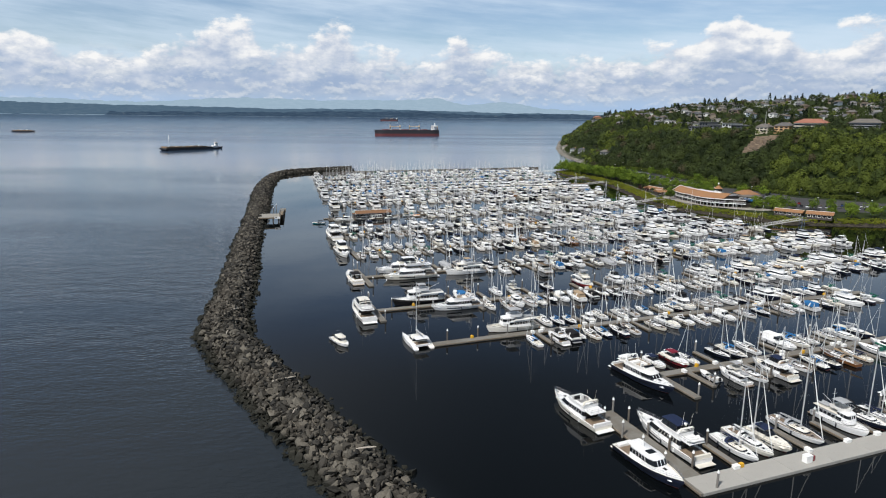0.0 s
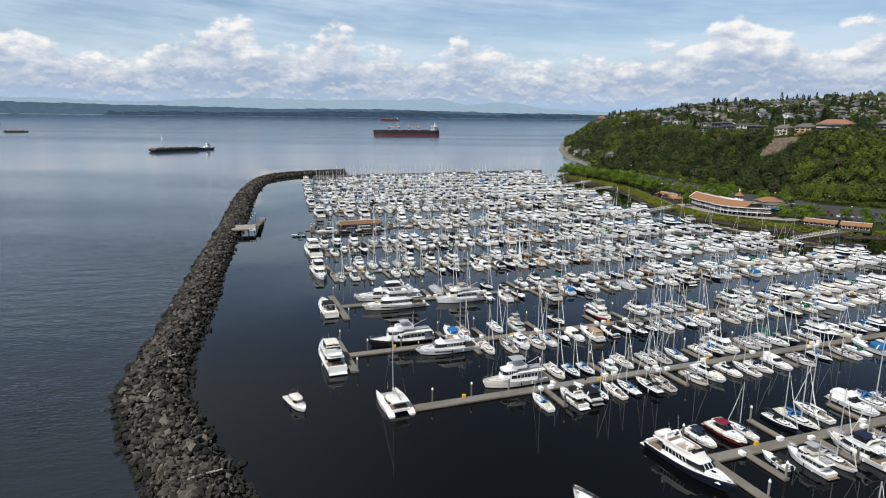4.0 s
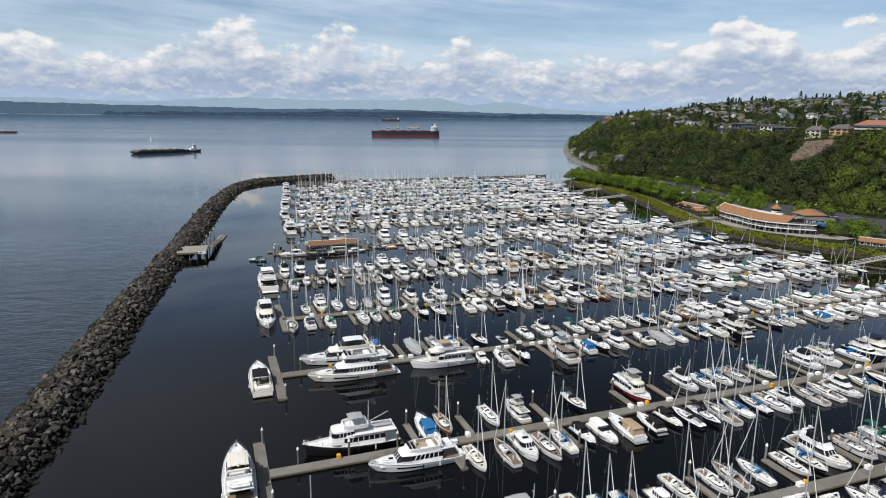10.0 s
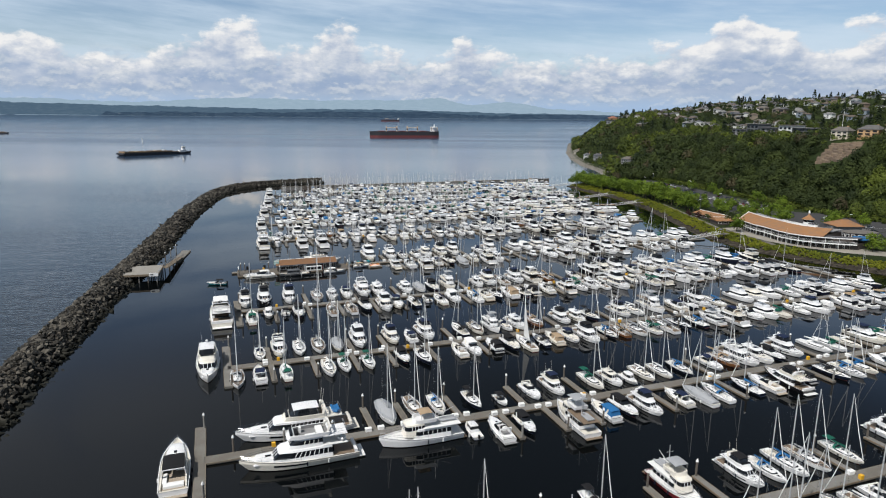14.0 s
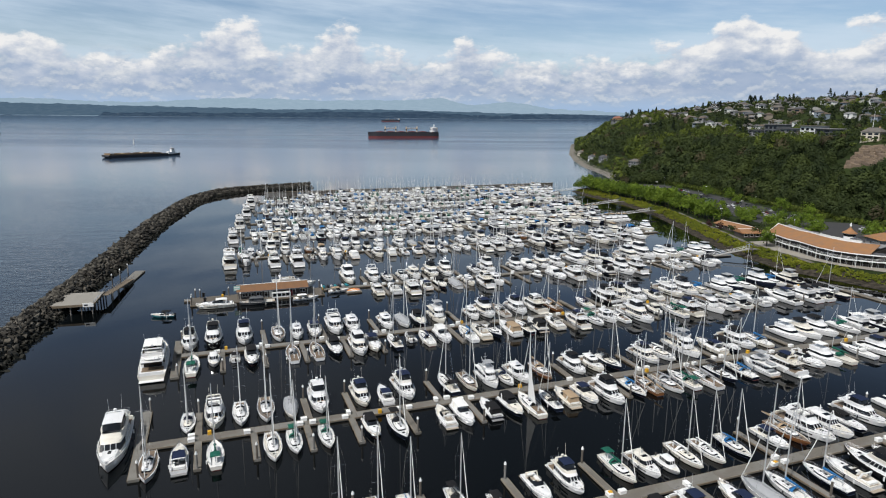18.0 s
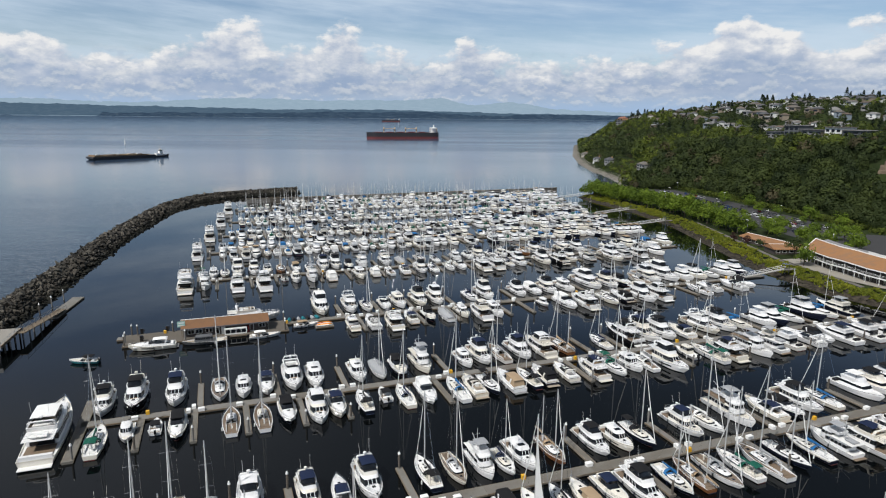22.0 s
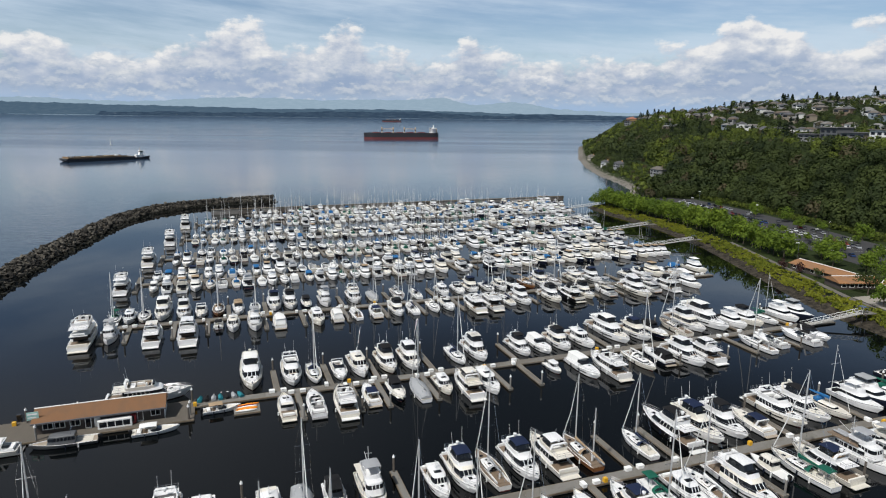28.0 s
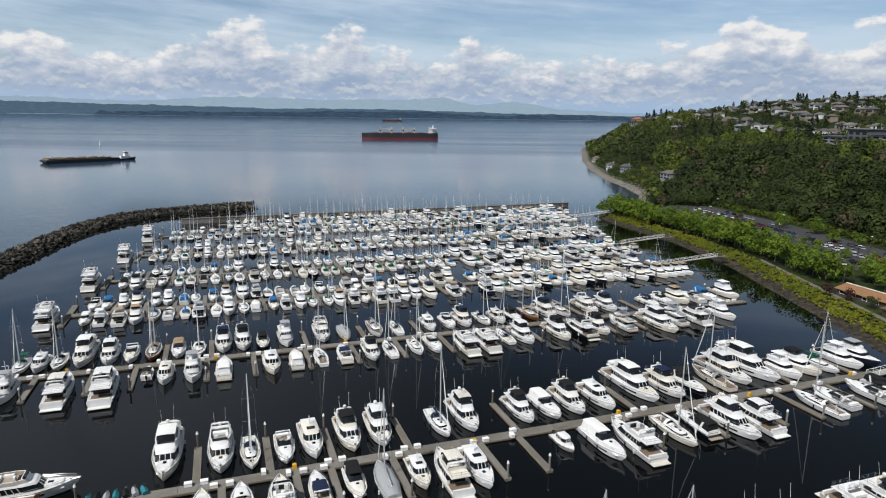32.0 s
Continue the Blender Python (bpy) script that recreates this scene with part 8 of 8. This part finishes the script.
def shore_trees():
    rng = random.Random(9)
    kinds = [tree_kind("broadleaf_tree", "bright green broadleaf tree in the shore park", LEAFBRIGHT, leaf_cloud(40 + k, 4.6, 1.0, 10.5, 700, 0.50, 14), trunk_geo(7, 0.24, 5, k)) for k in range(3)]
    spots = []
    # a double row behind the bank
    for p, n, s in along([(131, 692), (139, 665), (150, 632), (160, 600), (167, 565), (170, 530), (172, 512)], 6.2):
        spots.append((p.x + rng.uniform(-1, 1), p.y + rng.uniform(-1, 1), rng.uniform(0.95, 1.3)))
        if p.y > 560:
            spots.append((p.x + 7 + rng.uniform(-1.5, 1.5), p.y + 2 + rng.uniform(-1.5, 1.5), rng.uniform(0.75, 1.05)))
    for x, y in ((190, 494), (196, 502), (203, 492), (185, 515), (166, 448), (204, 400), (212, 398), (208, 405), (217, 393), (208, 386), (236, 372), (244, 366), (250, 378), (258, 368), (266, 372), (275, 364), (284, 368), (176, 463), (200, 470), (207, 478), (198, 486),
                 (214, 500), (200, 529), (210, 503), (204, 508), (182, 526), (188, 520), (176, 516), (184, 505), (190, 484), (228, 470), (240, 462), (222, 456), (231, 560), (226, 585), (222, 615), (216, 640), (238, 540), (150, 702), (160, 712)):
        spots.append((x, y, rng.uniform(0.6, 0.95)))
    # trees on the islands of the car park
    for k in range(15):
        y = 514 + 13.0 * k
        fx = float(np.interp(y, [508, 560, 600, 650, 710], [198, 190, 184, 176, 168]))
        if k % 2:
            spots.append((fx + rng.uniform(-1, 2), y + rng.uniform(-3, 3), rng.uniform(0.4, 0.65)))
        spots.append((fx + 12 + rng.uniform(-1, 1), y + 6 + rng.uniform(-3, 3), rng.uniform(0.25, 0.5)))
        if k % 3 == 0:
            spots.append((fx + 33 + rng.uniform(-2, 2), y + rng.uniform(-3, 3), rng.uniform(0.4, 0.7)))
    for k in range(8):
        spots.append((228 + 11 * k, 400 - 3 * k + rng.uniform(-4, 4), rng.uniform(0.5, 0.8)))
    dark_ = tree_kind("broadleaf_tree", "dark drooping tree beside the restaurant", LEAFOLIVE, leaf_cloud(55, 3.6, 0.6, 8.5, 520, 0.42, 12), trunk_geo(6, 0.22, 4, 8))
    dark_.matrix_basis = pose(170.5, 462.5, 3.1)
    plum = tree_kind("ornamental_tree", "small dark red ornamental tree", LEAFPLUM, leaf_cloud(57, 2.2, 0.4, 4.4, 300, 0.3, 8), trunk_geo(3, 0.14, 3, 9))
    plum.matrix_basis = pose(163.5, 492.5, 3.0)
    for x, y in ((217.5, 402.5), (160.5, 498.5), (213, 396)):
        copy_thing(plum, pose(x, y, 3.1, 0, 0, x * 7))
    for x, y, size in ((181, 528, 0.7), (229, 414, 0.6), (166, 484, 0.45), (240, 398, 0.7)):
        copy_thing(dark_, pose(x, y, 3.1, 0, 0, x * 5) @ Matrix.Diagonal((size, size, size, 1)))
    for i, (x, y, size) in enumerate(spots):
        z = float(ground_height(np.array([x]), np.array([y]))[0][0])
        k = kinds[i % 3]
        m = pose(x, y, z, 0, 0, rng.uniform(0, 360))
        if i < 3:
            k.matrix_basis = m
        else:
            copy_thing(k, m @ Matrix.Diagonal((size, size, size, 1)))


shore_trees()


def bank_plants():
    rng = np.random.default_rng(5)
    xs, ys = rng.uniform(115, 300, 40000), rng.uniform(335, 725, 40000)
    z, d, e = ground_height(xs, ys)
    low = [(x, y, zz - 0.2, s, 1.0) for x, y, zz, dd, s in zip(xs, ys, z, d, rng.uniform(0.7, 1.4, 40000)) if 4.2 < dd < 12.0][:2200]
    scatter("bank_shrubs", "yellow-green shrubs along the top of the bank", low, [leaf_cloud(70 + k, 1.2, 0, 1.3, 56, 0.27, 5) for k in range(3)], SHRUB, "shrubs")
    mid = [(x, y, zz - 0.2, s, 1.0) for x, y, zz, dd, ee, s in zip(xs, ys, z, d, e, rng.uniform(0.8, 1.8, 40000)) if -7 < ee < 1 and dd > 20][:520]
    scatter("hedge_shrubs", "green shrubs along the foot of the bluff", mid, [leaf_cloud(80 + k, 1.3, 0, 2.0, 60, 0.36, 6) for k in range(3)], LEAF, "shrubs")
    stones = [(x, y, zz, s, 0.7) for x, y, zz, dd, s in zip(xs[::-1], ys[::-1], z[::-1], d[::-1], rng.uniform(0.3, 0.8, 40000)) if -1 < dd < 6][:1000]
    pale = mat("beach_stone", (0.20, 0.185, 0.16), 0.9, vary=0.5, scale=0.2, fine=3, stain=(0.07, 0.065, 0.055))
    bx, by = rng.uniform(160, 300, 16000), rng.uniform(715, 1420, 16000)
    bz, bd, _ = ground_height(bx, by)
    pick = [(x, y, zz, s, 0.55) for x, y, zz, dd, s in zip(bx, by, bz, bd, rng.uniform(0.35, 1.5, 16000)) if -3 < dd < 12][:1500]
    scatter("beach_stones", "pale grey stones and boulders on the beach", pick, rock_shapes(4), pale, "stones")
    scatter("bank_stones", "grey stones on the muddy bank", stones, rock_shapes(4), ROCK, "stones")


bank_plants()

# ---- lots, paths, cars and lamps ----
def flat_sheet(name, label, pts, z, material):
    ob = tagged(new(name, Geo(material).add([(x, y, z) for x, y in pts], [tuple(range(len(pts)))]).mesh(name)), label, "ground", kind="structure")
    return ob


flat_sheet("road_lot", "asphalt car park between trees and bluff", [(196, 508), (214, 505), (236, 520), (232, 560), (229, 600), (222, 655), (208, 715), (186, 722), (166, 700), (176, 650), (184, 600), (190, 560)], 3.26, ASPHALT)
flat_sheet("road_south", "asphalt car park beside the restaurant", [(222, 436), (262, 462), (300, 436), (345, 404), (330, 372), (290, 380), (245, 392), (222, 410)], 3.26, ASPHALT)
flat_sheet("road_link", "asphalt car park behind the restaurant", [(215, 440), (222, 437), (262, 462.5), (266, 478), (248, 515), (236, 519.5), (214, 504.5), (203, 492), (198, 476), (206, 458)], 3.25, ASPHALT)
flat_sheet("pavement_terrace", "pale paved terrace in front of the restaurant", [(163, 459), (165, 440), (169, 424), (177, 410), (190, 398), (204, 391), (214, 394), (210, 402), (196, 410), (184, 424), (177, 440), (174, 462)], 3.27, TERRACE)



def shore_path():
    """A walk along the top of the bank, behind the shrubs."""
    rows = []
    for p, n, s in along([p for p in SHORE if 400 < p[1] < 560], 4.0):
        side = Vector((abs(n.x), n.y if n.x > 0 else -n.y))
        rows.append([(p.x + side.x * k, p.y + side.y * k, float(ground_height(np.array([p.x + side.x * k]), np.array([p.y + side.y * k]))[0][0]) + 0.12) for k in (12.6, 14.2)])
    tagged(new("pavement_path", Geo(PATHM).loft(rows, False, False, False).mesh("pavement_path")), "grey paved walk along the top of the bank", "pavement", kind="structure")


shore_path()
CARS = [mat(n + "_car_paint", c, 0.25, 0.2, vary=0.05, coat=0.5) for n, c in (("white", (0.7, 0.7, 0.7)), ("silver", (0.4, 0.41, 0.42)), ("black", (0.015, 0.015, 0.018)), ("red", (0.25, 0.02, 0.02)), ("blue", (0.03, 0.06, 0.16)), ("grey", (0.12, 0.125, 0.13)))]


def car(paint, colour):
    c = thing("parked_car", colour + " car parked in the lot", "car", group="parked cars")
    prof = [(-2.2, 0.35), (-2.25, 0.85), (-1.9, 0.95), (1.0, 0.95), (2.1, 0.78), (2.2, 0.35)]
    body = Geo(paint).loft([[(x, y, z) for x, z in prof] for y in (-0.88, 0.88)]).use(RUBBER)
    for x in (-1.4, 1.4):
        for y in (-0.78, 0.78):
            body.tube([(x, y - 0.11, 0.33), (x, y + 0.11, 0.33)], 0.33, 8)
    part("body", body, c)
    top = [(-1.7, 0.93), (-1.2, 1.42), (0.3, 1.45), (1.05, 0.93)]
    part("window_band", Geo(GLASS).loft([[(x, y * (1 if z < 1 else 0.85), z) for x, z in top] for y in (-0.82, 0.82)]).use(paint).box(-1.15, 0.28, -0.66, 0.66, 1.43, 1.50, 0.02), c)
    return c


def park():
    rng = random.Random(3)
    kinds = [car(p, n) for p, n in zip(CARS, ("white", "silver", "black", "dark red", "blue", "grey"))]
    spots = []
    # rows of bays across the northern lot
    for off, turn, fill_ in ((5, 75, 0.45), (16.5, 75, 0.6), (21.5, -105, 0.6), (31, 75, 0.4)):
        for k in range(52):
            y = 516 + 3.6 * k
            fx = float(np.interp(y, [508, 560, 600, 650, 710], [200, 193, 188, 181, 172]))
            if rng.random() < fill_ and fx + off < float(np.interp(y, [505, 520, 600, 655, 715], [212, 233, 226, 219, 205])):
                spots.append((fx + off, y, turn))
    for k in range(24):
        for off, turn in ((0, 55), (13, 55), (18, -125)):
            if rng.random() < 0.5:
                spots.append((232 + 3.4 * k + off * 0.2, 429 - 1.3 * k - off, turn))
    for k in range(14):
        for off in (0, 17):
            if rng.random() < 0.6:
                spots.append((219 + 1.6 * k + off, 452 + 3.2 * k - 0.35 * off, 20))
    rng.shuffle(spots)
    for i, (x, y, turn) in enumerate(spots[:150]):
        m = pose(x, y, 3.27, 0, 0, turn + rng.uniform(-3, 3))
        k = rng.choice((0, 0, 1, 1, 2, 2, 3, 4, 5))
        if i < 6:
            kinds[i].matrix_basis = m
        else:
            copy_thing(kinds[k], m)


park()
bays = Geo(mat("bay_paint", (0.42, 0.42, 0.40), 0.8, vary=0.3))
for k in range(30):
    y_ = 528 + 5.4 * k
    x_ = float(np.interp(y_, [508, 560, 600, 650, 710], [200, 193, 188, 181, 172]))
    for off_ in (2.5, 14.0, 19.2):
        bays.add([(x_ + off_, y_, 3.275), (x_ + off_ + 4.8, y_ + 1.3, 3.275), (x_ + off_ + 4.8, y_ + 1.45, 3.275), (x_ + off_, y_ + 0.15, 3.275)], [(0, 1, 2, 3)])
for k in range(20):
    x_, y_ = 224 + 1.9 * k, 452 + 1.6 * k - 0.055 * k * k
    bays.add([(x_, y_, 3.268), (x_ + 4.5, y_ - 2.2, 3.268), (x_ + 4.6, y_ - 2.05, 3.268), (x_ + 0.1, y_ + 0.15, 3.268)], [(0, 1, 2, 3)])
tagged(new("road_marking", bays.mesh("road_marking", 0)), "worn white bay lines on the asphalt", "marking", kind="structure")
lamp = thing("street_lamp", "tall grey street lamp with one arm", "lamp", group="street lamps")
part("pole", Geo(STEEL).tube([(0, 0, 0), (0, 0, 9.0)], [0.13, 0.08], 6), lamp)
part("lamp_head", Geo(WHITE).box(-0.2, 1.1, -0.18, 0.18, 8.95, 9.15, 0.04), lamp)
for i, (x, y) in enumerate(((196, 540), (214, 560), (190, 590), (208, 620), (182, 650), (200, 685), (190, 470), (226, 452), (252, 436), (280, 418), (236, 388), (262, 376), (300, 400), (170, 506), (300, 372))):
    m = pose(x, y, 3.2, 0, 0, 40 * i)
    if i == 0:
        lamp.matrix_basis = m
    else:
        copy_thing(lamp, m)
pole = thing("flag_pole", "tall pale flag pole on the bluff", "pole", pose(300, 588, 47))
part("shaft", Geo(WHITE).tube([(0, 0, 0), (0, 0, 19)], [0.16, 0.08], 6), pole)


# terraced bare rock below the houses
def terraces():
    t = thing("terraced_wall", "terraced brown stone retaining wall on the bluff", "wall")
    stone = mat("brown_stone", (0.13, 0.095, 0.068), 0.9, vary=0.5, scale=0.35, fine=3, bump=0.8, stain=(0.07, 0.058, 0.04), rnd=((0.17, 0.125, 0.085), 0.5))
    rng = random.Random(2)
    for k in range(8):
        for i in range(9):
            s = (3.3 - 0.12 * k) * (i - 4) + rng.uniform(-0.6, 0.6)
            x, y = 279 + 1.6 * k + s * 0.30 + rng.uniform(-0.7, 0.7), 558 + 0.9 * k - s * 0.95
            z = float(ground_height(np.array([x]), np.array([y]))[0][0])
            g = Geo(stone).box(-1.9, 1.9, -1.2, 1.9, -3.0, 0.9 + rng.uniform(-0.6, 0.6), 0.25)
            part("stone_terrace", g, t).matrix_basis = pose(x, y, z, rng.uniform(-5, 5), rng.uniform(-5, 5), -72 + rng.uniform(-14, 14))


terraces()


def hip_roof(g, w, d, h):
    o, r, k = 0.6, min(w, d) * 0.26, w * 0.22
    return g.loft([[(-w / 2 - o, -d / 2 - o, h - 0.15), (w / 2 + o, -d / 2 - o, h - 0.15), (w / 2 + o, d / 2 + o, h - 0.15), (-w / 2 - o, d / 2 + o, h - 0.15)],
                   [(-w / 2 + k, -0.1, h + r), (w / 2 - k, -0.1, h + r), (w / 2 - k, 0.1, h + r), (-w / 2 + k, 0.1, h + r)]])


def build_houses():
    for x, y, turn, w, d, h, wall, roof, label, flat in BIG:
        z = float(ground_height(np.array([float(x)]), np.array([float(y)]))[0][0])
        z -= 2.2 if roof is REDTILE and y < 700 else 0.0
        house(x, y, z, turn, w, d, h, wall, roof, label, flat, 10 if w > 20 else 6, not flat, "large houses on the bluff")
    names = ("white", "dark grey", "brown", "grey", "blue-grey", "tan")
    heights = ground_height(np.array([p[0] for p in PLOTS]), np.array([p[1] for p in PLOTS]))[0]
    beyond = Geo(WALLS[0])
    for i, (x, y, turn, w, d, h, wi, ri, row) in enumerate(PLOTS):
        z, label = float(heights[i]), names[wi] + " house with a hipped roof among trees on the hill"
        if i < 45:
            house(x, y, z, turn, w, d, h, WALLS[wi], ROOFS[ri], label, False, 2, False)
        elif i < 210:
            g = Geo(WALLS[wi]).box(-w / 2, w / 2, -d / 2, d / 2, -4.0, h).use(GLASS).box(-w * 0.36, w * 0.30, -d / 2 - 0.06, -d / 2 + 0.1, h * 0.45, h * 0.78)
            b = tagged(new("house", g.mesh("house", 0)), label, "house", "houses on the hill")
            b.matrix_basis = pose(x, y, z, 0, 0, turn)
            part("roof", hip_roof(Geo(ROOFS[ri]), w, d, h), b, smooth=0)
        else:
            one, m = Geo(WALLS[wi]), pose(x, y, z, 0, 0, turn)
            one.box(-w / 2, w / 2, -d / 2, d / 2, -4.0, h).use(GLASS).box(-w * 0.36, w * 0.30, -d / 2 - 0.06, -d / 2 + 0.1, h * 0.45, h * 0.78)
            hip_roof(one.use(ROOFS[ri]), w, d, h)
            k = len(beyond.v)
            beyond.v += [tuple(m @ Vector(p)) for p in one.v]
            for f, mi in zip(one.f, one.m):
                beyond.use(one.mats[mi])
                beyond.f.append(tuple(k + j for j in f))
                beyond.m.append(beyond.now)
    if beyond.v:
        tagged(new("houses_beyond", beyond.mesh("houses_beyond", 0)), "many small pale houses stepping up the far hillside", "houses", kind="stuff")


build_houses()
